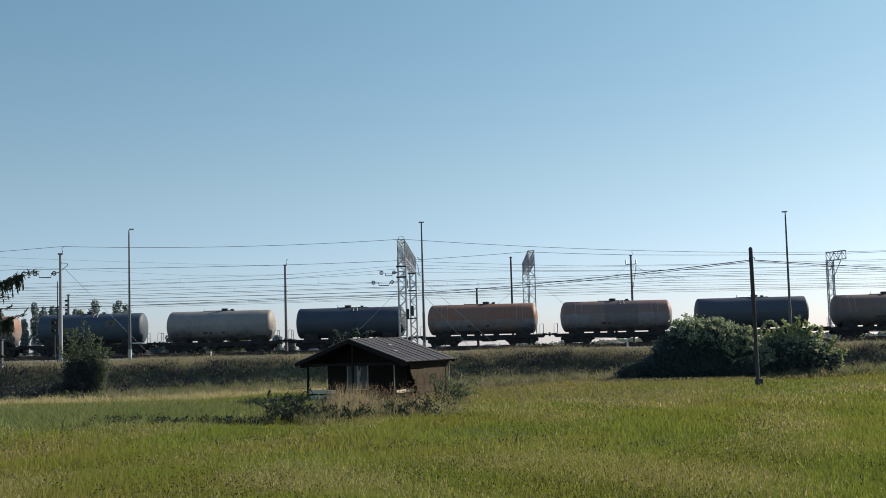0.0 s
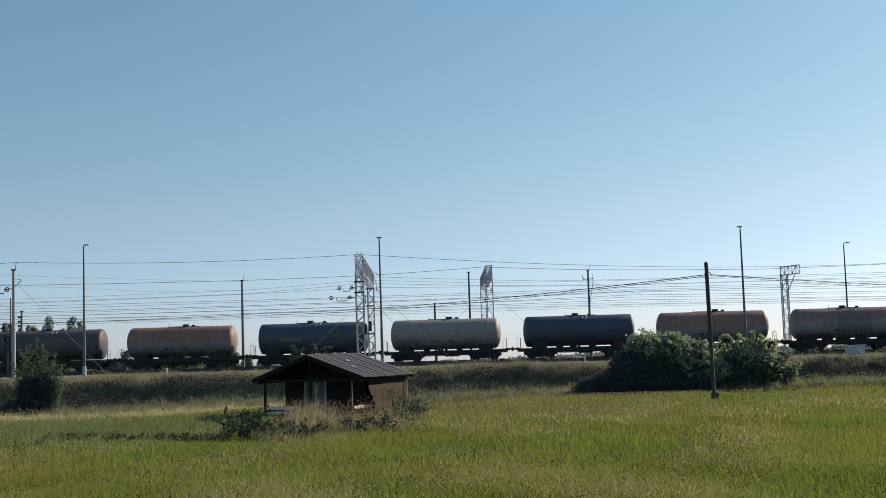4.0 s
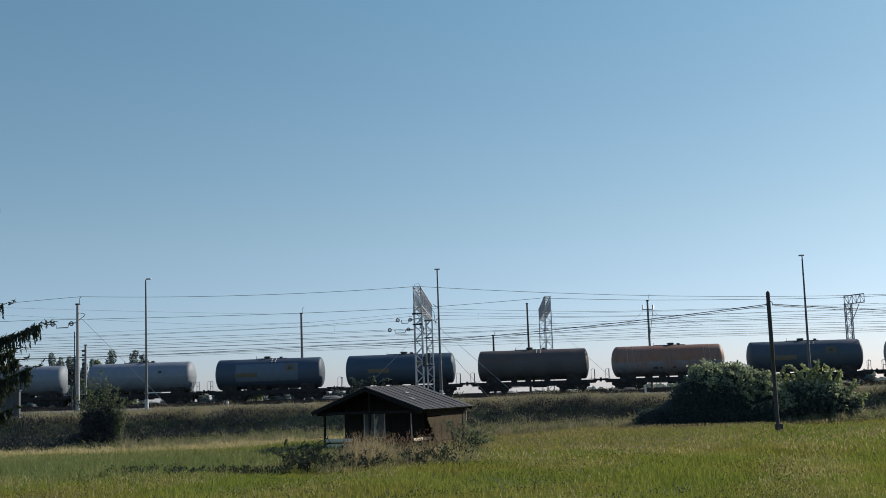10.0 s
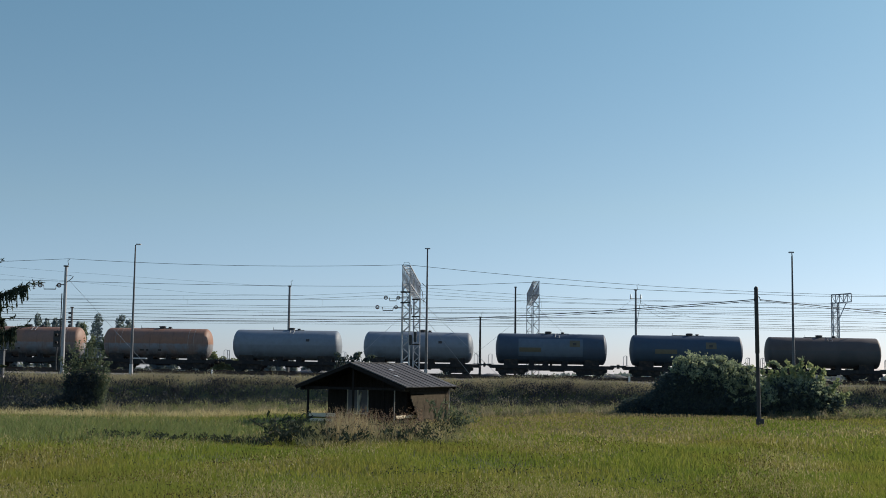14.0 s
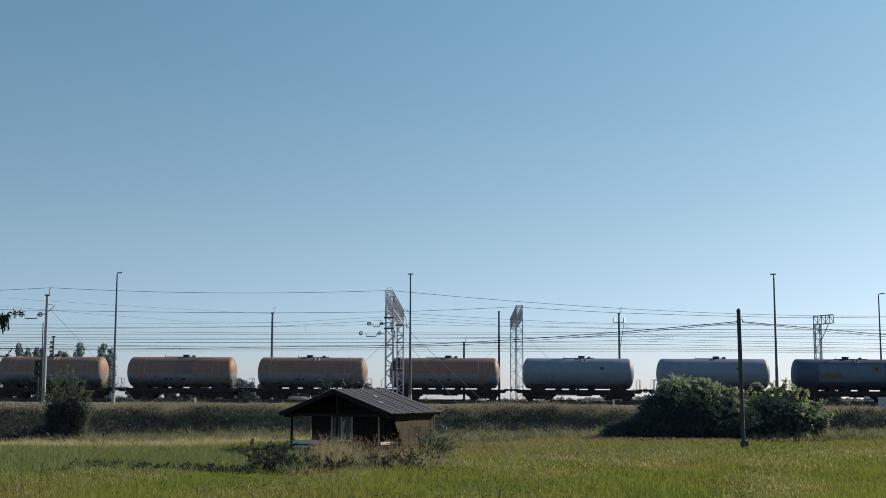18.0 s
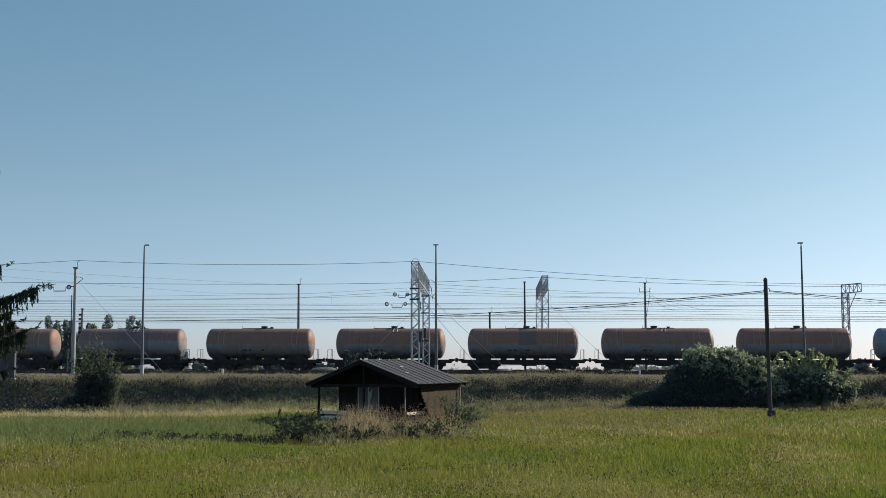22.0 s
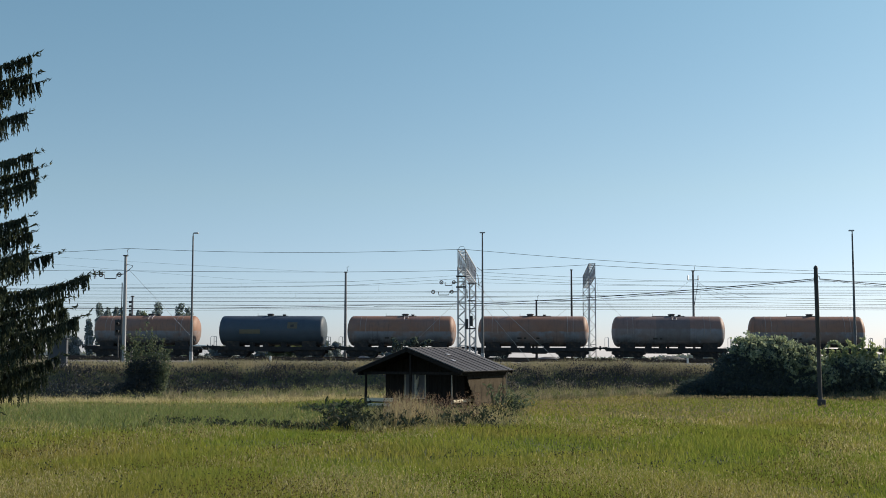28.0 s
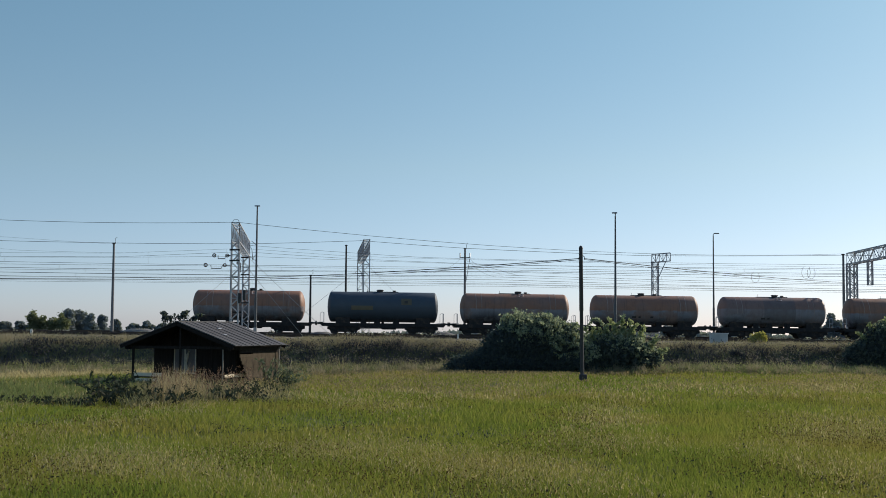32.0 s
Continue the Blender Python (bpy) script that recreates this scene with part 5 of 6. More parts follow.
def patches(p):
    """Drifts over the meadow, longer away from the viewpoint than across; about -2 to 2."""
    x, y = p[:, 0], p[:, 1]
    return np.sin(0.9 * x + 0.2 * y + 1.7 * np.sin(0.27 * y)) + np.sin(-0.5 * x + 0.3 * y + 2.1 * np.sin(0.37 * x))


def build_meadow():
    rng = np.random.default_rng(11)
    v = []
    for n, y0, y1, h, w in ((172000, 19, 33, 0.27, 0.020), (136000, 33, 52, 0.29, 0.030), (112000, 52, 82, 0.32, 0.046)):
        p = before_bank(outside_shed(view_band(rng, n, y0, y1)), 3.2)
        p = p[(p[:, 0] > -8) | (p[:, 1] < toe_line(p[:, 0]) + 0.8)]
        swell = 0.8 + 0.35 * np.sin(p[:, 0] * 0.7 + 1.3 * np.sin(p[:, 1] * 0.31)) * np.sin(p[:, 1] * 0.53 + 0.4)
        v.append(blades(rng, p, h * swell, w, 0.26))
    stuff("meadow_grass", np.concatenate(v), 4, M_GRASS, "uncut green and yellowing meadow grass", "grass")
    n = 36000
    p = np.stack([rng.normal(-19, 6.5, n), rng.normal(53, 4.6, n), np.zeros(n)], 1)
    p = outside_shed(p[(p[:, 0] > -34) & (p[:, 0] < -9.5)])
    p[:, 2] = ground_height(p[:, 0], p[:, 1])
    stuff("lush_grass", blades(rng, p, np.full(len(p), 0.42), 0.034, 0.34), 4, M_LUSH, "patch of cool green lush grass in the meadow", "grass")
    # dry seed stalks, in drifts
    v = []
    for n, y0, y1, h, w in ((19000, 19, 34, 0.36, 0.008), (9000, 34, 55, 0.36, 0.013), (3500, 55, 80, 0.40, 0.024)):
        p = before_bank(outside_shed(view_band(rng, n, y0, y1)))
        p = p[patches(p) + rng.normal(size=len(p)) * 0.5 > 0.55]
        v.append(blades(rng, p, np.full(len(p), h), w, 0.34))
    n = 15000
    x = -54 + 45 * rng.random(n) ** 1.5
    p = np.stack([x, toe_line(x) - 17 * rng.random(n) ** 1.2 - 1.0, 0 * x], 1)
    p[:, 2] = ground_height(p[:, 0], p[:, 1])
    v.append(blades(rng, p, 0.2 + 0.24 * rng.random(n), 0.026, 0.3))
    n = 38000
    x = -56 + 47 * rng.random(n) ** 1.1
    reach = 3.0 + 6.5 * np.clip((-14 - x) / 22, 0, 1)
    p = np.stack([x, toe_line(x) + 0.6 - reach * rng.random(n) ** 1.5, 0 * x], 1)
    p[:, 2] = ground_height(p[:, 0], p[:, 1])
    lump = 0.75 + 0.5 * np.abs(np.sin(p[:, 0] * 1.3 + 2 * np.sin(p[:, 1] * 0.9)))
    stuff("straw_fringe", blades(rng, p, (0.26 + 0.2 * rng.random(n)) * lump, 0.032, 0.34), 4, M_FRINGE, "pale dry grass along the far edge of the meadow", "grass")
    stuff("dry_stalks", np.concatenate(v), 4, M_STALK, "dry straw-coloured seed stalks in the meadow", "grass")


build_meadow()


def build_near_grass():
    """The meadow goes on under and behind the camera."""
    rng = np.random.default_rng(19)
    n = 24000
    x, y = rng.uniform(-16, 16, n), rng.uniform(-12, 20, n)
    p = np.stack([x, y, ground_height(x, y)], 1)
    p = p[np.hypot(x, y) > 0.8]
    stuff("near_grass", blades(rng, p, np.full(len(p), 0.2), 0.03, 0.3), 4, M_GRASS, "short green meadow grass round the viewpoint", "grass")


build_near_grass()


def build_seed_heads():
    """Small seed heads over the grass, in drifts."""
    rng = np.random.default_rng(17)
    v = []
    for n, y0, y1, size in ((46000, 19, 30, 0.017), (26000, 30, 46, 0.026), (15000, 46, 60, 0.045)):
        p = before_bank(outside_shed(view_band(rng, n, y0, y1)), -1)
        p = p[patches(p) + rng.normal(size=len(p)) * 0.6 > 0.45]
        v.append(leaf_quads(rng, p + np.stack([0 * p[:, 0], 0 * p[:, 0], rng.uniform(0.17, 0.36, len(p))], 1), size, 2.2, 3.6))
    stuff("seed_heads", np.concatenate(v), 4, M_SEED, "small rust-brown and straw seed heads over the meadow", "grass")


build_seed_heads()


def build_rust_heads():
    """Dark rust-brown seed heads in the near drifts."""
    rng = np.random.default_rng(23)
    v = []
    for n, y0, y1, size in ((26000, 19, 32, 0.020), (14000, 32, 48, 0.028)):
        p = before_bank(outside_shed(view_band(rng, n, y0, y1)), -1)
        p = p[patches(p + (1.5, 2.0, 0)) + rng.normal(size=len(p)) * 0.5 > 0.5]
        p[:, 2] += rng.uniform(0.16, 0.34, len(p))
        v.append(leaf_quads(rng, p, size, 1.0, 2.2))
    stuff("rust_seed_heads", np.concatenate(v), 4, M_RUST, "dark rust-brown seed heads in the near meadow", "grass")


build_rust_heads()


def build_brown_drift():
    """Fine brown flower heads over the far half of the meadow."""
    rng = np.random.default_rng(29)
    p = before_bank(outside_shed(view_band(rng, 62000, 47, 80)), -0.6)
    keep = np.clip((p[:, 1] - 47) / 12, 0, 1) * (0.62 + 0.38 * np.sin(p[:, 0] * 0.21 + 1.5 * np.sin(p[:, 1] * 0.13)))
    keep *= np.where(p[:, 0] < -11, 0.35, 1.0)
    p = p[rng.random(len(p)) < keep]
    p[:, 2] += rng.uniform(0.20, 0.36, len(p))
    stuff("brown_flower_heads", leaf_quads(rng, p, 0.045, 1.4, 2.4), 4, M_DRIFT, "fine reddish-brown flower heads over the far meadow", "grass")


build_brown_drift()


def build_bank():
    rng = np.random.default_rng(5)

    def strip(n, d0, d1):
        x = rng.uniform(-62, 56, n)
        y = toe_line(x) + rng.uniform(d0, d1, n)
        return np.stack([x, y, ground_height(x, y)], 1)

    v = []
    for n, d0, d1, h, w in ((56000, 6.8, 11.0, 0.46, 0.024), (6000, 6.0, 6.9, 0.34, 0.024), (14000, 11.0, 26.0, 0.34, 0.05)):
        p = strip(n, d0, d1)
        p = p[p[:, 1] < 97.6]
        lump = 0.7 + 0.6 * np.abs(np.sin(p[:, 0] * 0.9 + 2 * np.sin(p[:, 1] * 0.7))) * np.abs(np.sin(p[:, 0] * 0.23 + 1))
        v.append(blades(rng, p, h * lump, w, 0.35))
    # tussocks on the foot strip, their tips before the dark face, and on the lip
    p = strip(30000, 0.2, 4.8)
    tall = np.abs(np.sin(p[:, 0] * 1.9 + 2 * np.sin(p[:, 1] * 1.1)) * np.sin(p[:, 1] * 1.6 + p[:, 0] * 0.4))
    keep = (tall > np.interp(p[:, 0], [-12, -6], [0.25, 0.55])) & (p[:, 0] > -27)
    low = strip(15000, 0.0, 4.6)
    stuff("foot_grass", np.concatenate([blades(rng, p[keep], 0.2 + 0.5 * tall[keep], 0.034, 0.32), blades(rng, low, np.full(len(low), 0.32), 0.036, 0.35)]), 4, M_FOOTGRASS, "olive and straw tussocks along the foot of the bank", "grass")
    p = strip(13000, 6.2, 8.4)
    tall = np.abs(np.sin(p[:, 0] * 1.1 + 2 * np.sin(p[:, 0] * 0.37)) * np.sin(p[:, 1] * 1.3 + p[:, 0] * 0.5))
    keep = tall > 0.3
    v.append(blades(rng, p[keep], 0.3 + 0.5 * tall[keep], 0.03, 0.4))
    p = strip(15000, -0.7, 0.5)
    tall = np.abs(np.sin(p[:, 0] * 1.7 + 2 * np.sin(p[:, 0] * 0.31)))
    keep = (tall > 0.35) & (p[:, 0] > -25)
    p, tall = p[keep], tall[keep]
    v.append(blades(rng, p, 0.35 + 0.45 * tall, 0.04, 0.3))
    stuff("bank_grass", np.concatenate(v), 4, M_BANKGRASS, "rough brown and olive grass on the railway bank", "grass")
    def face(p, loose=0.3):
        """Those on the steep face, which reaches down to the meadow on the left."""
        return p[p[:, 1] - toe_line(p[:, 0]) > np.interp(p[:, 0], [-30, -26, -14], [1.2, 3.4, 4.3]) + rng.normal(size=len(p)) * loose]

    # scrub over the steep face, its shade painted by the dark leaf colour
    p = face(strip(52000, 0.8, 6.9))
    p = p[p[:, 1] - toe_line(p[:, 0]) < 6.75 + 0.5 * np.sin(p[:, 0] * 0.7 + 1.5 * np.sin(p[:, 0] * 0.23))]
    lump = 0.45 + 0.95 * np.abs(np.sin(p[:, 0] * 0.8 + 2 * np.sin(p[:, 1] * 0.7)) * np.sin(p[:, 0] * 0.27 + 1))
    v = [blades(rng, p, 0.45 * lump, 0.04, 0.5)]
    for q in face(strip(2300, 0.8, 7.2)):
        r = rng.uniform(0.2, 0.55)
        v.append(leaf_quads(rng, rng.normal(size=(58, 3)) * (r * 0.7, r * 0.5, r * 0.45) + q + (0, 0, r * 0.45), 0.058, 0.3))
    stuff("shaded_bank_scrub", np.concatenate(v), 4, M_SCRUB, "scrub on the steep face of the bank, dark bluish shade in its colour", "scrub")
    c = []
    for q in strip(170, 1.5, 7.6):
        if q[0] < -24 or q[1] - toe_line(q[0]) > 4:
            r = rng.uniform(0.25, 0.6)
            c.append(rng.normal(size=(120, 3)) * (r * 0.7, r * 0.6, r * 0.45) + q + (0, 0, r * 0.5))
    for q in strip(400, 4.0, 7.2):
        if q[0] > -7 + 4 * rng.normal():
            r = rng.uniform(0.2, 0.6)
            c.append(rng.normal(size=(74, 3)) * (r * 0.8, r * 0.6, r * 0.5) + q + (0, 0, r * 0.5))
    stuff("bank_shrublets", leaf_quads(rng, np.concatenate(c), 0.064, 0.6), 4, M_SHRUBLET, "low dusty shrublets on the face of the bank", "scrub")
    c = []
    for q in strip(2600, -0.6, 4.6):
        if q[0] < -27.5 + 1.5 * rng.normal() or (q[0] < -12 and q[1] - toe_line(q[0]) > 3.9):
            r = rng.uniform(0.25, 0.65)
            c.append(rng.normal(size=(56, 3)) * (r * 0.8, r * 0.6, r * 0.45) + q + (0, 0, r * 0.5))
    stuff("undergrowth", leaf_quads(rng, np.concatenate(c), 0.09, 0.4), 4, M_THICKET, "undergrowth at the foot of the bank, dark bluish shade in its colour", "undergrowth")
    c = []
    for q in np.concatenate([strip(420, -0.3, 4.4), strip(700, -0.3, 1.2), strip(160, 5.0, 8.0)]):
        r = rng.uniform(0.2, 0.5)
        c.append(rng.normal(size=(46, 3)) * (r, r, r * 0.5) + q + (0, 0, r * 0.45))
    stuff("foot_herbs", leaf_quads(rng, np.concatenate([rng.normal(size=(50, 3)) * (0.35, 0.3, 0.16) + q + (0, 0, 0.2) for q in strip(1500, -0.9, 2.4) if q[0] > 17 + 2 * rng.normal() or (-27 < q[0] < -11 and rng.random() < 0.5)]), 0.06, 0.8, 2.0), 4, M_FOOT,
          "fresh green herbs along the foot of the bank", "weeds")
    stuff("bank_herbs", leaf_quads(rng, np.concatenate(c), 0.065, 0.5), 4, M_HERB, "green herbs and brambles at the foot of the bank", "weeds")


build_bank()


def clump_cloud(rng, lobes, leaves, shell=0.72):
    """Leaf centres on many overlapping lobes (x, y, z, rx, ry, rz), thin inside, ragged outside."""
    w = np.array([l[3] * l[5] for l in lobes])
    pts = []
    for l, share in zip(lobes, w / w.sum()):
        n = int(leaves * share)
        d = rng.normal(size=(n, 3))
        d /= np.linalg.norm(d, axis=1, keepdims=True)
        rad = shell + (1 - shell) * rng.random(n) ** 0.6 + 0.10 * rng.normal(size=n)
        pts.append(np.array(l[:3]) + d * rad[:, None] * np.array(l[3:]))
    return np.concatenate(pts)


def shrub(name, label, x, y, lobes, leaves, size, material, seed, shoots=(), pale=0, category="bush", young=None, long=1.6):
    rng = np.random.default_rng(seed)
    t = thing(name, label, category, pose(x, y, shelf_z(x, y)))
    c = clump_cloud(rng, lobes, leaves, 0.55)
    c = c[c[:, 2] > 0.03]
    part("crown", faces_mesh("crown", leaf_quads(rng, c, size, 0.4, long), 4, material), None, t)
    core = Shape()
    for k in range(9):
        l = lobes[k % len(lobes)]
        a = rng.uniform(0, 6.28)
        core.tube([(l[0] * 0.6, l[1] * 0.6, -0.1), (l[0] + 0.3 * math.cos(a), l[1] + 0.3 * math.sin(a), l[2] * 0.6), (l[0] + l[3] * 0.5 * math.cos(a), l[1] + l[4] * 0.5 * math.sin(a), l[2] + l[5] * 0.5)], [0.07, 0.05, 0.015], 5)
    part("stems", core, M_BARK, t)
    if pale:
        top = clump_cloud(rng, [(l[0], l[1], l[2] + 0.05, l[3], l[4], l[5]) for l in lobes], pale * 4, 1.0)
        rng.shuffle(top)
        # pale colour paints sunlight on the crown's top and +x side
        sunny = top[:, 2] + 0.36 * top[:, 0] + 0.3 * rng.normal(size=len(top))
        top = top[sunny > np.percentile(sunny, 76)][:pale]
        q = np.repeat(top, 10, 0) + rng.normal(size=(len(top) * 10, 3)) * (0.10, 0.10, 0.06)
        part("lit_heads", faces_mesh("lit_heads", leaf_quads(rng, q, 0.105, 0.3), 4, M_PALELEAF), None, t, "pale flower heads and shoots, massed to stand for sunlit leaves")
    for sx, sz, h, bend in shoots:
        n = 110
        u = rng.random(n)
        q = np.stack([sx + bend * u ** 2 + rng.normal(size=n) * 0.13 * (1.1 - 0.7 * u), rng.normal(size=n) * 0.12, sz + h * u - abs(bend) * 0.4 * u ** 3], 1)
        tagged(part("shoot", faces_mesh("shoot", leaf_quads(rng, q, size * 1.1, 0.8, long), 4, young or material), None, t), kind="stuff")
    return t


# the leftmost low lobe fills in the dark shaded wedge beside the bush
BIG = [(-4.0, 0, 0.5, 1.2, 0.9, 0.8), (-2.7, 0, 0.8, 1.1, 1.1, 0.9), (-1.7, 0, 1.5, 1.3, 1.3, 1.4), (-0.6, -0.1, 1.9, 1.5, 1.4, 1.8), (0.9, 0, 2.0, 1.5, 1.5, 1.75), (2.2, 0, 1.7, 1.5, 1.3, 1.6), (3.3, 0, 1.2, 1.1, 1.1, 1.2),
       (-1.0, -0.6, 0.8, 2.2, 0.9, 0.9), (1.4, -0.6, 0.8, 2.2, 0.9, 0.9)]
shrub("elder_bush", "large rounded green bush, shade in its dark leaf colour, pale heads for its sunlit top", 11.2, 77.0, BIG, 76000, 0.088, M_BUSH, 21, pale=1350)
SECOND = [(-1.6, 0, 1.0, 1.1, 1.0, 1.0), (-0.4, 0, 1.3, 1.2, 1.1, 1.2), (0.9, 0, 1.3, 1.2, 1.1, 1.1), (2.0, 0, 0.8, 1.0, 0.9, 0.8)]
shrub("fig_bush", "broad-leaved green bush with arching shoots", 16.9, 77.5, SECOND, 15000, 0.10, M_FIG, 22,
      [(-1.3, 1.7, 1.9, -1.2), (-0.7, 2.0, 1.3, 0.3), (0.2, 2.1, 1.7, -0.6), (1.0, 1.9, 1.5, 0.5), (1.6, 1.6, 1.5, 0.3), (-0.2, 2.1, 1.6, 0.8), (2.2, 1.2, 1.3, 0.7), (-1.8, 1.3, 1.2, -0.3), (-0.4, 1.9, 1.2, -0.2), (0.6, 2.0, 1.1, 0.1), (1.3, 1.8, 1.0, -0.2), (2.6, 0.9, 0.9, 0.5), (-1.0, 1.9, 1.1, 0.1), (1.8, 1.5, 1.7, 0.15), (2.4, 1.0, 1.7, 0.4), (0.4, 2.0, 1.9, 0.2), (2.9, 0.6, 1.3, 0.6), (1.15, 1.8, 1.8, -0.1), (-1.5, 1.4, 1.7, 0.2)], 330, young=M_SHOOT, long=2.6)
fig = bpy.data.objects["fig_bush"]
for line in (((-1.9, 0, 2.3), (-1.75, 0, 3.0), (-1.45, 0, 3.45), (-1.1, 0, 3.5), (-0.75, 0, 3.2), (-0.45, 0, 2.7), (-0.35, 0, 2.3)), ((0.2, 0, 1.9), (0.45, 0, 2.6), (0.75, 0, 2.95), (1.05, 0, 2.7), (1.3, 0, 2.2))):
    rng = np.random.default_rng(len(line))
    pts = np.array(line)
    u = rng.random(150) * (len(pts) - 1)
    c = np.stack([np.interp(u, range(len(pts)), pts[:, k]) for k in range(3)], 1) + rng.normal(size=(150, 3)) * 0.05
    part("arching_shoot", faces_mesh("arching_shoot", leaf_quads(rng, c, 0.13, 0.2), 4, M_PALELEAF), None, fig, "pale arching shoot")
LEFT = [(-0.25, 0, 0.8, 1.0, 0.8, 0.9), (-0.55, 0, 1.6, 0.7, 0.6, 0.75), (0.25, 0, 1.7, 0.65, 0.6, 0.8), (-1.2, 0, 0.45, 0.9, 0.7, 0.55), (0.5, 0, 0.5, 0.5, 0.6, 0.5)]
rng = np.random.default_rng(61)
UPRIGHT = [(sx, 0.9 + 0.4 * rng.random(), (3.45 - 1.0 * abs(sx + 0.1)) * (0.72 + 0.33 * rng.random()), 0.32 * sx + 0.12 * rng.normal()) for sx in np.linspace(-1.15, 1.2, 24)]
UPRIGHT += [(sx, 0.1 + 0.3 * rng.random(), 1.3 + 0.8 * rng.random(), 0.2 + 0.15 * rng.random()) for sx in np.linspace(0.45, 1.15, 7)]
shrub("tall_bush", "tall wispy green bush with upright shoots below the bank", -26.1, 72.0, LEFT, 9000, 0.075, M_THICKET, 23, UPRIGHT, 0, young=M_WISPY)
RIGHT = [(0.2, 0, 0.9, 1.4, 1.0, 1.0), (1.6, 0, 1.5, 1.4, 1.0, 1.6), (3.2, 0, 1.3, 1.6, 1.0, 1.5)]
shrub("bramble_bush", "dark green bramble bush on the bank", 34.8, 81.0, RIGHT, 15000, 0.10, M_FIG, 24, [(0.9, 2.0, 1.3, -0.4), (1.6, 2.4, 1.2, 0.2), (2.3, 2.2, 1.2, 0.5), (0.3, 1.5, 1.2, -0.6), (3.0, 2.0, 1.1, 0.3)], 160, young=M_SHOOT, long=2.4)
shrub("yellow_bush", "small golden-yellow bush on the crest of the bank", 31.3, 92.2, [(0, 0, 0.5, 0.6, 0.5, 0.55), (0.35, 0, 0.6, 0.45, 0.4, 0.5), (-0.3, 0, 0.35, 0.4, 0.4, 0.4)], 2400, 0.085, M_GOLD, 25)
shrub("hazel_bush", "low fresh green leafy bush under the spruce", -14.6, 25.6, [(0, 0, 0.5, 0.55, 0.5, 0.5), (0.3, 0, 0.35, 0.4, 0.4, 0.35)], 1500, 0.05, M_FOOT, 27, [(0.1, 0.6, 0.6, 0.15), (-0.2, 0.7, 0.5, -0.1), (0.4, 0.4, 0.5, 0.2)])
shrub("sapling", "young leafy sapling behind the shed roof", -9.9, 66.3, [(0, 0, 3.1, 0.3, 0.3, 0.35), (0.45, 0, 3.25, 0.3, 0.3, 0.35), (0.95, 0, 3.05, 0.25, 0.25, 0.35), (0.3, 0, 2.3, 0.5, 0.5, 0.6)], 230, 0.12, M_BUSH, 26,
      [(0.0, 3.2, 0.5, -0.2), (0.9, 3.3, 0.45, 0.2), (1.4, 3.0, 0.7, 0.5)])


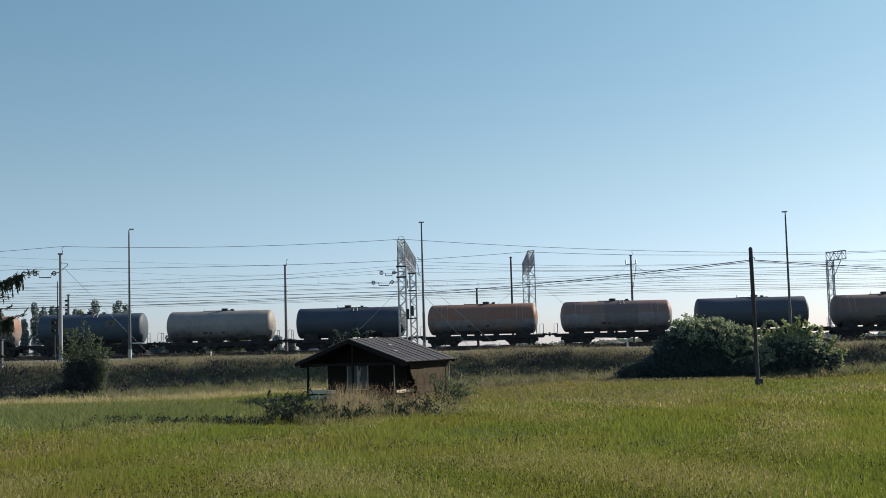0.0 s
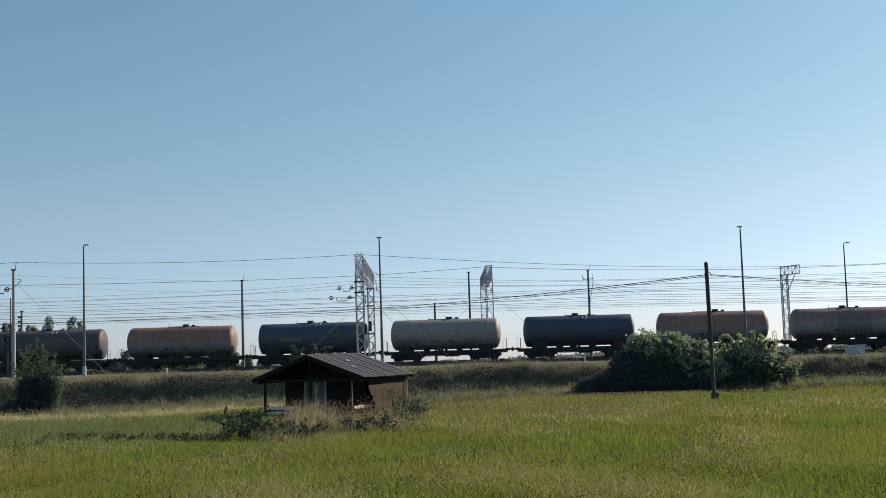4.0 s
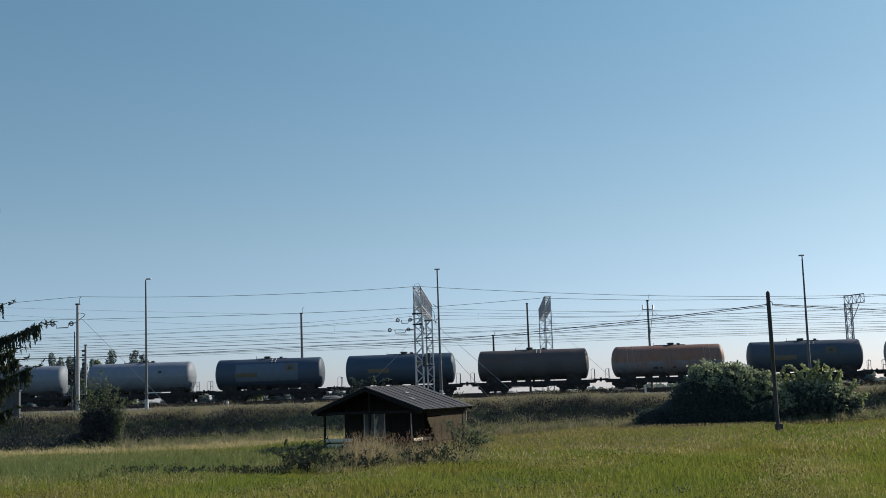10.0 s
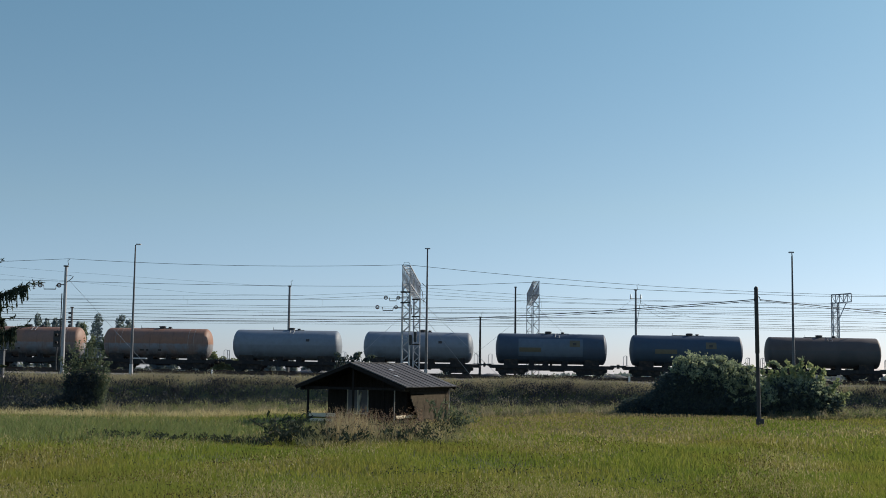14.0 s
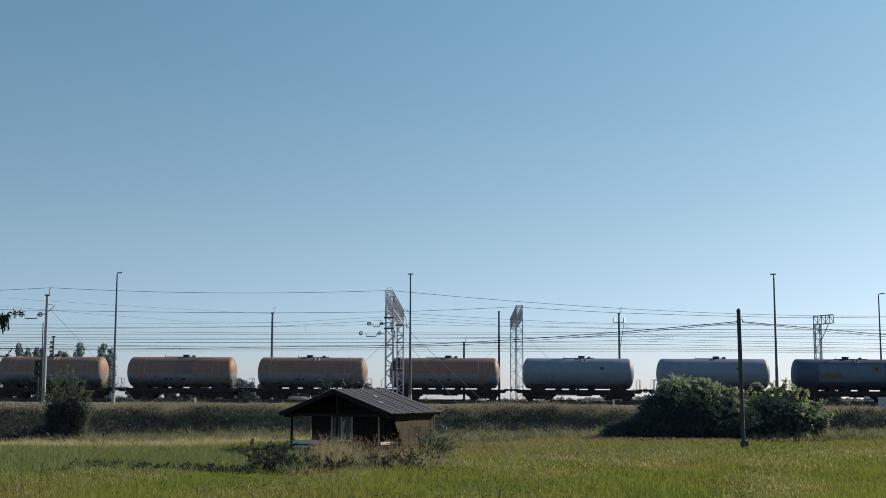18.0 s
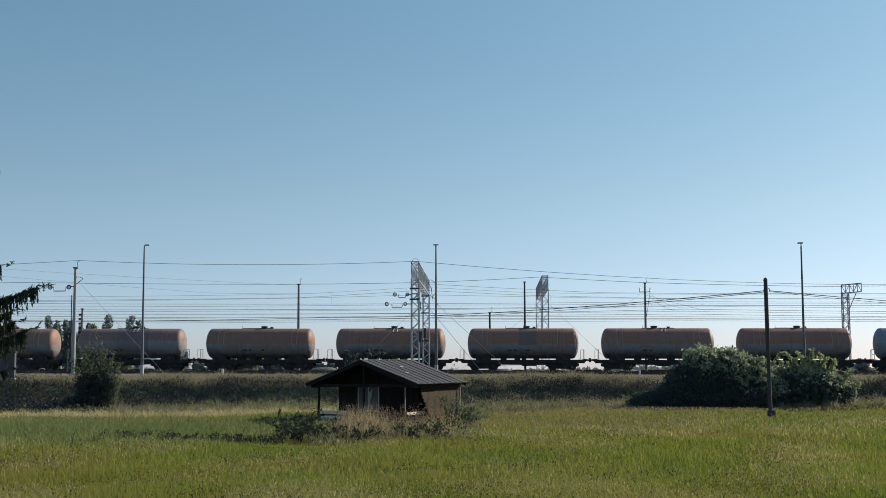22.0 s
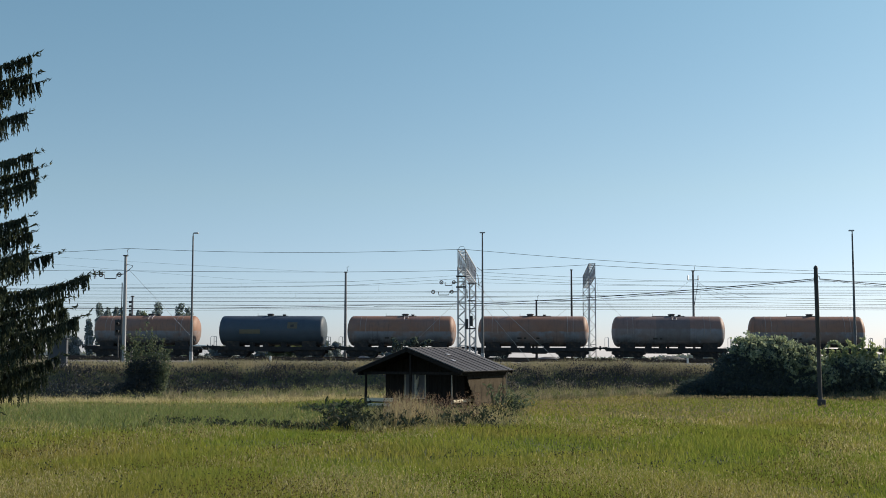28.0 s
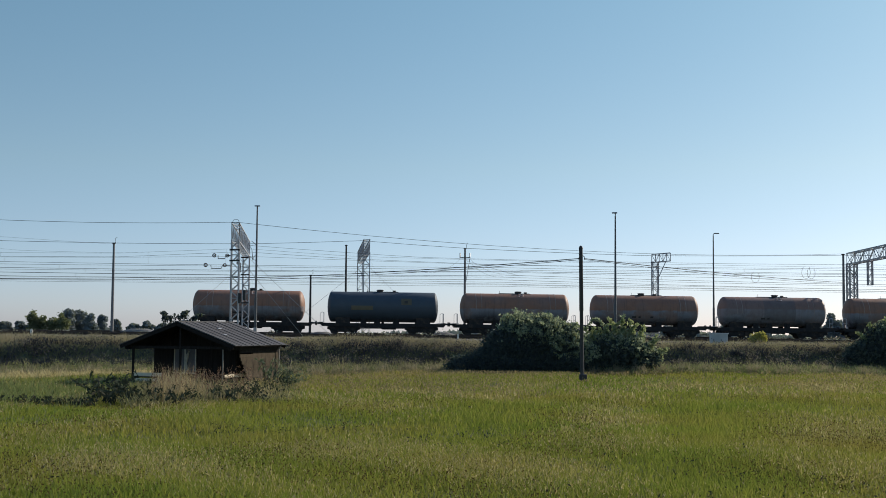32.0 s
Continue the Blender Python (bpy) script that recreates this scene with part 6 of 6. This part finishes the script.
def build_weeds():
    """Dry and green weeds round the porch of the shed."""
    rng = np.random.default_rng(9)
    a = radians(-22.2)

    def at(lx, ly):
        return -7.37 + lx * math.cos(a) - ly * math.sin(a), 62.3 + lx * math.sin(a) + ly * math.cos(a)

    def spot(k0, k1, y0, y1):
        """A point before the shed; k: how far to the side for each metre ahead."""
        y = rng.uniform(y0, y1)
        return y * rng.uniform(k0, k1), y

    def tufts(count, n, k0, k1, y0, y1, h0, h1, width, lean, spread=0.16):
        v = []
        for _ in range(count):
            x, y = spot(k0, k1, y0, y1)
            p = np.stack([x + rng.normal(size=n) * spread, y + rng.normal(size=n) * spread, np.zeros(n)], 1)
            v.append(blades(rng, p, np.full(n, rng.uniform(h0, h1)), width, lean))
        return v

    v = (tufts(90, 14, -0.17, -0.055, 44.5, 57, 0.3, 0.75, 0.018, 0.3) + tufts(60, 22, -0.156, -0.122, 46, 55, 0.75, 1.35, 0.018, 0.17, 0.2)
         + tufts(50, 14, -0.115, -0.07, 47, 57, 0.5, 0.95, 0.018, 0.24, 0.2))
    stuff("dry_weeds", np.concatenate(v), 4, M_STRAW, "tall straw-coloured dry weeds before the shed", "weeds")
    p = np.array([spot(-0.16, -0.08, 46, 56) for _ in range(420)])
    heads = np.stack([p[:, 0], p[:, 1], rng.uniform(0.45, 1.15, len(p))], 1)
    heads = np.repeat(heads, 5, 0) + rng.normal(size=(len(p) * 5, 3)) * (0.03, 0.03, 0.07)
    stuff("weed_seed_heads", leaf_quads(rng, heads, 0.03, 1.4, 3.0), 4, M_SEEDBROWN, "rust-brown seed heads on tall weeds before the shed", "weeds")
    v = tufts(330, 18, -0.178, -0.05, 44.5, 58, 0.25, 0.65, 0.034, 0.4, 0.24)
    stuff("brown_weeds", np.concatenate(v), 4, M_FOOTGRASS, "brown and olive weeds before the shed", "weeds")
    c = []
    for k0, k1, y0, y1, count, h0, h1 in ((-0.185, -0.05, 44.5, 57, 190, 0.3, 0.85), (-0.208, -0.178, 46.5, 50, 26, 0.3, 0.8), (-0.31, -0.205, 44.5, 47.0, 150, 0.18, 0.36), (-0.36, -0.30, 46, 49, 60, 0.2, 0.4)):
        for _ in range(count):
            x, y = spot(k0, k1, y0, y1)
            h = rng.uniform(h0, h1)
            c.append(np.stack([x + rng.normal(size=14) * 0.09, y + rng.normal(size=14) * 0.09, h * rng.uniform(0.3, 1.0, 14)], 1))
    stuff("dock_weeds", leaf_quads(rng, np.concatenate(c), 0.06, 0.8, 2.0), 4, M_DOCK, "dark dock and thistle stems before the shed", "weeds")
    # leafy plants, each one a thing
    for k, y, h, lean in ((-0.200, 48.5, 1.2, -0.7), (-0.192, 47.5, 1.0, -0.3), (-0.184, 49.0, 1.3, 0.0), (-0.190, 46.0, 0.75, -0.2), (-0.180, 47.0, 0.8, 0.1),
                          (-0.186, 51.0, 1.1, -0.1), (-0.168, 46.5, 0.7, 0.1), (-0.083, 47.0, 0.7, 0.1), (-0.101, 46.0, 0.65, -0.1), (-0.140, 45.0, 0.6, 0.1),
                          (-0.065, 58.5, 1.3, 0.3), (-0.060, 58.0, 1.1, 0.8), (-0.056, 58.5, 0.9, 0.8), (-0.051, 57.5, 0.7, 0.6), (-0.068, 60.0, 1.4, 0.1)):
        x = k * y
        t = thing("leafy_weed", "tall dark green weed beside the shed", "weed", pose(x, y, shelf_z(x, y)), "weeds beside the shed")
        c = []
        for k in range(6):
            ang = k * 1.05 + rng.uniform(-0.2, 0.2)
            ex, ey = lean * 0.9 + 0.55 * math.cos(ang), 0.3 * math.sin(ang)
            pts = [(0, 0, -0.05), (ex * 0.35, ey * 0.35, h * 0.5), (ex, ey, h * rng.uniform(0.7, 1.0))]
            part("stem", Shape().tube(pts, [0.018, 0.014, 0.006], 4), M_DOCK, t)
            for u in np.linspace(0.3, 1, 10):
                c.append((ex * u ** 1.4 + rng.normal() * 0.05, ey * u ** 1.4 + rng.normal() * 0.05, pts[2][2] * u ** 0.8 + rng.normal() * 0.03))
        part("leaves", faces_mesh("leaves", leaf_quads(rng, np.array(c), 0.085, 0.6, 3.2), 4, M_WISPY if x / y > -0.07 else M_DOCK), None, t)
    # dark broad-leaved weeds scattered in drifts
    c = []
    for n, y0, y1 in ((420, 19, 36), (300, 36, 58), (120, 58, 82)):
        p = outside_shed(view_band(rng, n, y0, y1), 0.6)
        drift = np.sin(p[:, 0] * 0.45 + 2 * np.sin(p[:, 1] * 0.21)) + np.sin(p[:, 1] * 0.62 + p[:, 0] * 0.2)
        p = p[drift + rng.normal(size=len(p)) * 0.5 > 0.3]
        m = 9
        q = np.repeat(p, m, 0) + rng.normal(size=(len(p) * m, 3)) * (0.16, 0.16, 0.05) + (0, 0, 0.2)
        c.append(q)
    for lx, ly, n, sx, sy in ((-15.8, 57.0, 200, 1.5, 0.8), (-20.5, 58.0, 200, 0.9, 0.5), (-24.0, 60.0, 200, 0.9, 0.5)):
        c.append(rng.normal(size=(n, 3)) * (sx, sy, 0.09) + (lx, ly, 0.28))
    c = np.concatenate(c)
    stuff("meadow_weeds", leaf_quads(rng, c[c[:, 2] > 0.02], 0.03, 0.8, 2.2), 4, M_DOCK, "dark broad-leaved weeds scattered in the meadow", "weeds")


build_weeds()


# ---- spruce ----
def build_spruce(x, y, height=24.0):
    rng = np.random.default_rng(33)
    t = thing("spruce_tree", "dark drooping Norway spruce at the edge of the meadow", "spruce", pose(x, y, 0))
    part("trunk", Shape().tube([(0, 0, -0.3), (0.05, 0, 4), (0, 0.05, 10), (0, 0, height)], [0.32, 0.26, 0.15, 0.02], 12), M_BARK, t, smooth=True)
    twig_v, core_v = [], []

    def limb(z, level, ang, length, shift, by_tip=False):
        way = np.array([math.cos(ang), math.sin(ang), 0])
        droop, lift = (0.42 - 0.06 * z) * length if z < 8 else -0.20 * length, (0.08 + 0.006 * z) * length
        us = np.linspace(0, 1, 9)
        rise = -droop * np.sin(us * math.pi * 0.62) + lift * us ** 3
        pts = np.stack([way[0] * length * us, way[1] * length * us, z + shift + rise - (rise[-1] if by_tip else 0)], 1)
        part("limb", Shape().tube(pts.tolist(), [0.045 * (1 - 0.85 * u) for u in us], 4), M_BARK, t)
        side = np.array([-way[1], way[0], 0])
        n = int((48 if by_tip else 20) * length)
        u = 0.10 + 0.88 * rng.random(n) ** 0.8
        root = np.stack([np.interp(u, us, pts[:, i]) for i in range(3)], 1)
        out = rng.normal(size=n) * 0.30 * (1.02 - u) * min(1.0, length / 3)
        root = root + side * out[:, None]
        drop = (0.12 + 0.42 * rng.random(n) ** 1.4) * (0.35 + 0.8 * np.sin(0.25 + u * 2.5))
        swing = side * (out * 0.4)[:, None] + way * (0.07 * rng.random(n))[:, None]
        # a hanging twig: tufts of needles along it, narrowing to its end
        for s in np.linspace(0.0, 1.0, 9):
            c = root + swing * s - np.array([0, 0, 1]) * (drop * s)[:, None]
            a = rng.normal(size=(n, 3)) * 0.32 + (0, 0, -1.0)
            a /= np.linalg.norm(a, axis=1, keepdims=True)
            b = np.cross(a, rng.normal(size=(n, 3)))
            b /= np.linalg.norm(b, axis=1, keepdims=True)
            ln, wd = (0.10 * (1.1 - 0.4 * s)), 0.025
            twig_v.append(np.stack([c - a * ln * 0.4, c + b * wd * (1 - 0.3 * s), c + a * ln, c - b * wd * (1 - 0.3 * s)], 1).reshape(-1, 3))
        # needles along the limb and its upturned tip
        m = int(30 * length)
        uu = 0.3 + 0.74 * rng.random(m)
        c = np.stack([way[0] * length * uu, way[1] * length * uu, np.interp(uu.clip(0, 1), us, pts[:, 2]) + (uu - 1).clip(0) * 1.2], 1) + rng.normal(size=(m, 3)) * 0.02
        a = way * 0.8 + rng.normal(size=(m, 3)) * 0.5 + (0, 0, 0.2)
        a /= np.linalg.norm(a, axis=1, keepdims=True)
        b = np.cross(a, rng.normal(size=(m, 3)))
        b /= np.linalg.norm(b, axis=1, keepdims=True)
        core_v.append(np.stack([c - a * 0.03, c + b * 0.018, c + a * 0.11, c - b * 0.018], 1).reshape(-1, 3))

    z = 2.2
    while z < height - 0.6:
        level = z / height
        reach = 3.9 * (1 - level) ** 0.45 * (1.0 if z < 8.8 else 0.72)
        for k in range(8 if z < 5.5 else 6):
            ang = rng.uniform(0, 2 * math.pi)
            length = min(reach * rng.uniform(0.75, 1.0), 0.9 + z)
            if z > 5.5 and math.cos(ang) > 0.35:
                length *= 0.82
            limb(z, level, ang, length, rng.uniform(-0.1, 0.1))
        z += rng.uniform(0.34, 0.56)
    # the long limbs of the sunny side
    for tip, length, ang in ((11.49, 2.2, 0.1), (9.54, 2.9, -0.3), (9.6, 4.0, -0.1), (9.34, 3.75, 0.05), (9.22, 3.8, 0.15), (8.35, 3.8, -0.05), (7.48, 3.9, 0.0), (7.23, 3.95, 0.1), (6.87, 4.0, 0.0), (6.07, 3.6, 0.12), (5.75, 3.65, 0.2), (5.25, 4.05, -0.1),
                             (8.7, 2.75, 0.35), (7.8, 2.85, -0.3), (6.6, 3.05, 0.4), (6.0, 3.15, -0.35), (5.2, 3.70, 0.1), (4.73, 5.25, 0.02), (4.2, 4.50, 0.1), (3.78, 5.20, -0.05), (3.3, 4.30, 0.1), (2.7, 4.00, 0.0), (2.35, 3.50, 0.1), (2.0, 3.2, -0.2), (1.7, 2.9, 0.1), (1.5, 2.6, -0.15),
                             (4.6, 4.30, 0.35), (4.4, 4.10, -0.3), (4.0, 4.40, 0.3), (3.7, 4.20, -0.25), (3.5, 4.40, 0.2), (3.1, 4.20, -0.2), (2.9, 4.30, 0.25), (2.5, 4.20, 0.1), (5.3, 4.10, 0.3), (5.9, 3.55, 0.25)):
        limb(tip, tip / height, ang, length, 0, True)
    part("crown", faces_mesh("crown", np.concatenate(twig_v + core_v), 4, M_SPRUCE), None, t)


build_spruce(-16.0, 26.0)


# ---- far trees ----
def far_tree(x, y, top, half, label, name, seed, lobes=7, slim=False, leaves=2200, size=0.5, material=None):
    rng = np.random.default_rng(seed)
    z = shelf_z(x, y)
    h = top - z
    t = thing(name, label, "tree", pose(x, y, z), "far trees")
    part("trunk", Shape().tube([(0, 0, -0.3), (0.1, 0, h * 0.4), (0, 0, h * 0.8)], [half * 0.12 + 0.1, half * 0.09 + 0.06, 0.04], 7), M_BARK, t)
    ls = []
    for i in range(lobes):
        u = (i + 0.5) / lobes
        if slim:
            r = half * (0.55 + 0.6 * math.sin(math.pi * min(1, u * 0.85 + 0.12)))
            ls.append((rng.uniform(-0.25, 0.25) * half, rng.uniform(-0.25, 0.25) * half, h * (0.10 + 0.82 * u), r, r, h / lobes * 0.9))
        else:
            a, zz = rng.uniform(0, 6.28), rng.uniform(0.08, 0.9)
            wide = half * (1 - 0.6 * abs(zz - 0.4) / 0.5) * rng.uniform(0.1, 0.75)
            r = half * rng.uniform(0.22, 0.42)
            ls.append((math.cos(a) * wide, math.sin(a) * wide * 0.8, h * zz, r, r, min(r, h * 0.16)))
    part("crown", faces_mesh("crown", leaf_quads(rng, clump_cloud(rng, ls, leaves, 0.6), size, 0.6 if slim else 0.1), 4, material or (M_POPLAR if slim else M_FARTREE)), None, t)


# poplars, far beyond the railway
for i, (x, top, half) in enumerate(((-198.6, 15.5, 1.5), (-195.7, 22.6, 1.8), (-193.0, 18.4, 1.4), (-191.1, 20.2, 1.4), (-188.6, 20.8, 1.5), (-186.8, 18.6, 1.3), (-185.0, 20.4, 1.5), (-182.6, 18.4, 1.4), (-180.6, 19.6, 1.4),
                                    (-169.8, 22.5, 2.2), (-161.8, 22.5, 2.0), (-159.6, 20.9, 2.0), (-157.6, 17.5, 1.6), (-210.0, 19.0, 1.6), (-214.0, 21.0, 1.7))):
    far_tree(x, 480 + 4 * (i % 3), top + 1.6, half, "slim poplar far beyond the railway, haze in its pale grey-green colour", "poplar_tree", 50 + i, 13, True, 2100, 0.5)
# round trees and shrubs behind the yard
for i, (x, y, top, half) in enumerate(((-206.0, 470, 11.4, 4.2), (-202.5, 474, 9.0, 3.6), (-138.6, 480, 8.4, 2.7), (-144.0, 485, 5.2, 2.8), (-148.5, 485, 4.4, 2.6), (-134.0, 485, 3.7, 2.6), (-128.5, 485, 3.9, 2.6), (-123.5, 485, 3.4, 2.4),
                                       (-107.2, 470, 8.4, 3.6), (-102.6, 474, 8.6, 3.8), (-98.6, 470, 6.9, 2.8), (-94.6, 474, 6.3, 2.6), (-91.0, 480, 4.9, 2.2), (-85.0, 485, 3.8, 2.6), (-79.5, 485, 4.3, 2.6), (-74.0, 485, 3.6, 2.6),
                                       (193.5, 480, 9.6, 2.9), (197.0, 480, 7.6, 3.0), (188.6, 482, 5.6, 3.0), (166.0, 482, 4.4, 3.4), (150.0, 480, 4.8, 3.6), (206.0, 480, 7.0, 3.4), (128.0, 484, 4.2, 3.2))):
    far_tree(x, y, top, half * 1.3, "dense rounded tree far beyond the railway, haze in its pale grey-green colour", "broadleaf_tree", 80 + i, 34, False, 2300, 0.55)


def leafy_shrub(name, label, x, y, height, spread, stems, material, seed):
    """A loose shrub or young tree: arching stems, each clothed with leaf clumps."""
    rng = np.random.default_rng(seed)
    t = thing(name, label, "shrub", pose(x, y, shelf_z(x, y)), "leafy shrubs beyond the tracks")
    c = []
    for k in range(stems):
        sx, sy = spread * (-1 + 2 * (k + rng.random()) / stems), rng.normal() * 0.5
        h = height * (0.62 + 0.38 * rng.random()) * (1 - 0.35 * (abs(sx) / spread) ** 2)
        us = np.linspace(0, 1, 6)
        pts = np.stack([sx * (0.45 + 0.55 * us ** 0.8), sy * us, h * us - 0.1], 1)
        part("stem", Shape().tube(pts.tolist(), [0.06 * (1 - 0.85 * u) for u in us], 5), M_BARK, t)
        n = int(34 * h)
        u = 0.08 + 0.92 * rng.random(n) ** 0.85
        root = np.stack([np.interp(u, us, pts[:, i]) for i in range(3)], 1) + rng.normal(size=(n, 3)) * (0.30, 0.30, 0.2) * (1.15 - 0.75 * u)[:, None]
        c.append(np.repeat(root, 7, 0) + rng.normal(size=(n * 7, 3)) * 0.12)
    part("crown", faces_mesh("crown", leaf_quads(rng, np.concatenate(c), 0.15, 0.3), 4, material), None, t)


leafy_shrub("ash_shrub", "tall loose green shrub with open leafy stems", -54.6, 149.0, 6.0, 1.9, 9, M_ASH, 90)
leafy_shrub("ash_shrub", "tall loose green shrub with open leafy stems", -51.0, 150.0, 5.2, 1.7, 8, M_ASH, 91)
leafy_shrub("ash_shrub", "loose green shrub with open leafy stems", -57.2, 151.0, 4.2, 1.4, 6, M_ASH, 92)
leafy_shrub("hazel_shrub", "yellow-green loose shrub beyond the tracks", -37.3, 149.0, 2.7, 1.5, 7, M_YOUNG, 93)
leafy_shrub("hazel_shrub", "yellow-green loose shrub beyond the tracks", -34.9, 149.5, 2.3, 1.4, 7, M_YOUNG, 94)
leafy_shrub("hazel_shrub", "small grey-green shrub beyond the tracks", -16.6, 146.0, 2.2, 1.1, 6, M_FARTREE, 95)
leafy_shrub("hazel_shrub", "small grey-green shrub beyond the tracks", 24.5, 146.0, 1.6, 1.0, 5, M_FARTREE, 96)


def build_trackside():
    """Pale weeds between and beyond the tracks, and heaps of crushed stone."""
    rng = np.random.default_rng(71)
    c = []
    for _ in range(420):
        x, y = rng.uniform(-70, 62), rng.choice((115.2, 125.6)) + rng.normal() * 0.8
        drift = math.sin(x * 0.31) + math.sin(x * 0.83 + 1.0)
        if drift + 0.5 * rng.normal() < 0.2:
            continue
        r = rng.uniform(0.10, 0.34)
        c.append(rng.normal(size=(22, 3)) * (r, r, r * 0.6) + (x, y, BED_Z + float(grade(x)) + r * 0.6))
    stuff("track_weeds", leaf_quads(rng, np.concatenate(c), 0.10, 0.6, 2.2), 4, M_TRACKWEED, "pale dusty weeds between the tracks", "weeds")
    for x, y, half, h in ((-21.5, 126.3, 2.6, 0.55), (-3.0, 126.0, 1.8, 0.45), (9.5, 126.4, 2.2, 0.5), (30.0, 126.2, 2.4, 0.55)):
        rows, n = [(0.0, 1.0), (0.35, 0.82), (0.75, 0.5), (1.0, 0.3)], 18
        vs = [(half * k * math.cos(2 * math.pi * i / n) * (1 + 0.08 * math.sin(3 * i)), 0.75 * k * math.sin(2 * math.pi * i / n), h * u + 0.03 * math.sin(5.0 * i + 9 * u)) for u, k in rows for i in range(n)]
        fs = [(j * n + i, j * n + (i + 1) % n, (j + 1) * n + (i + 1) % n, (j + 1) * n + i) for j in range(3) for i in range(n)] + [tuple(range(3 * n, 4 * n))]
        tagged(new("stone_heap", Shape().add(vs, fs).mesh("stone_heap", M_GRAVEL, True)), "low heap of grey crushed stone between the tracks", "stone heap", "stone heaps").matrix_basis = pose(x, y, BED_Z - 0.05 + float(grade(x)))


build_trackside()


def far_woods():
    """Low wooded skyline."""
    rng = np.random.default_rng(70)
    lobes = []
    for _ in range(240):
        x = rng.uniform(-560, 520)
        h = rng.uniform(2.2, 3.4) * (0.8 + 0.4 * math.sin(x * 0.013))
        lobes.append((x, rng.uniform(640, 720), (-2.6 if x < -90 else -4.6) + h * 0.9, rng.uniform(6, 13), 8, h * 0.62))
    stuff("far_woods", leaf_quads(rng, clump_cloud(rng, lobes, 14000, 0.6), 2.2, 0.1), 4, M_FARTREE, "low line of woods on the horizon", "woods")


far_woods()


# ---- things that move ----
def motions():
    seconds = [float(i) for i in range(33)]
    for i, w in enumerate(wagons):
        walk(w, [(t, GRADE @ pose(train_at(t) - PITCH * (FIRST + i), TRAIN_Y, RAIL_Z)) for t in seconds])
    steps = [i / 15 for i in range(481)]
    angles = [math.degrees((train_at(t) - train_at(0)) / WHEEL_R) for t in steps]
    for w in wheelsets:
        x = w.matrix_basis.translation.x
        walk(w, [(t, pose(x, 0, WHEEL_R) @ Matrix.Rotation(radians(a), 4, "Y")) for t, a in zip(steps, angles)])


motions()
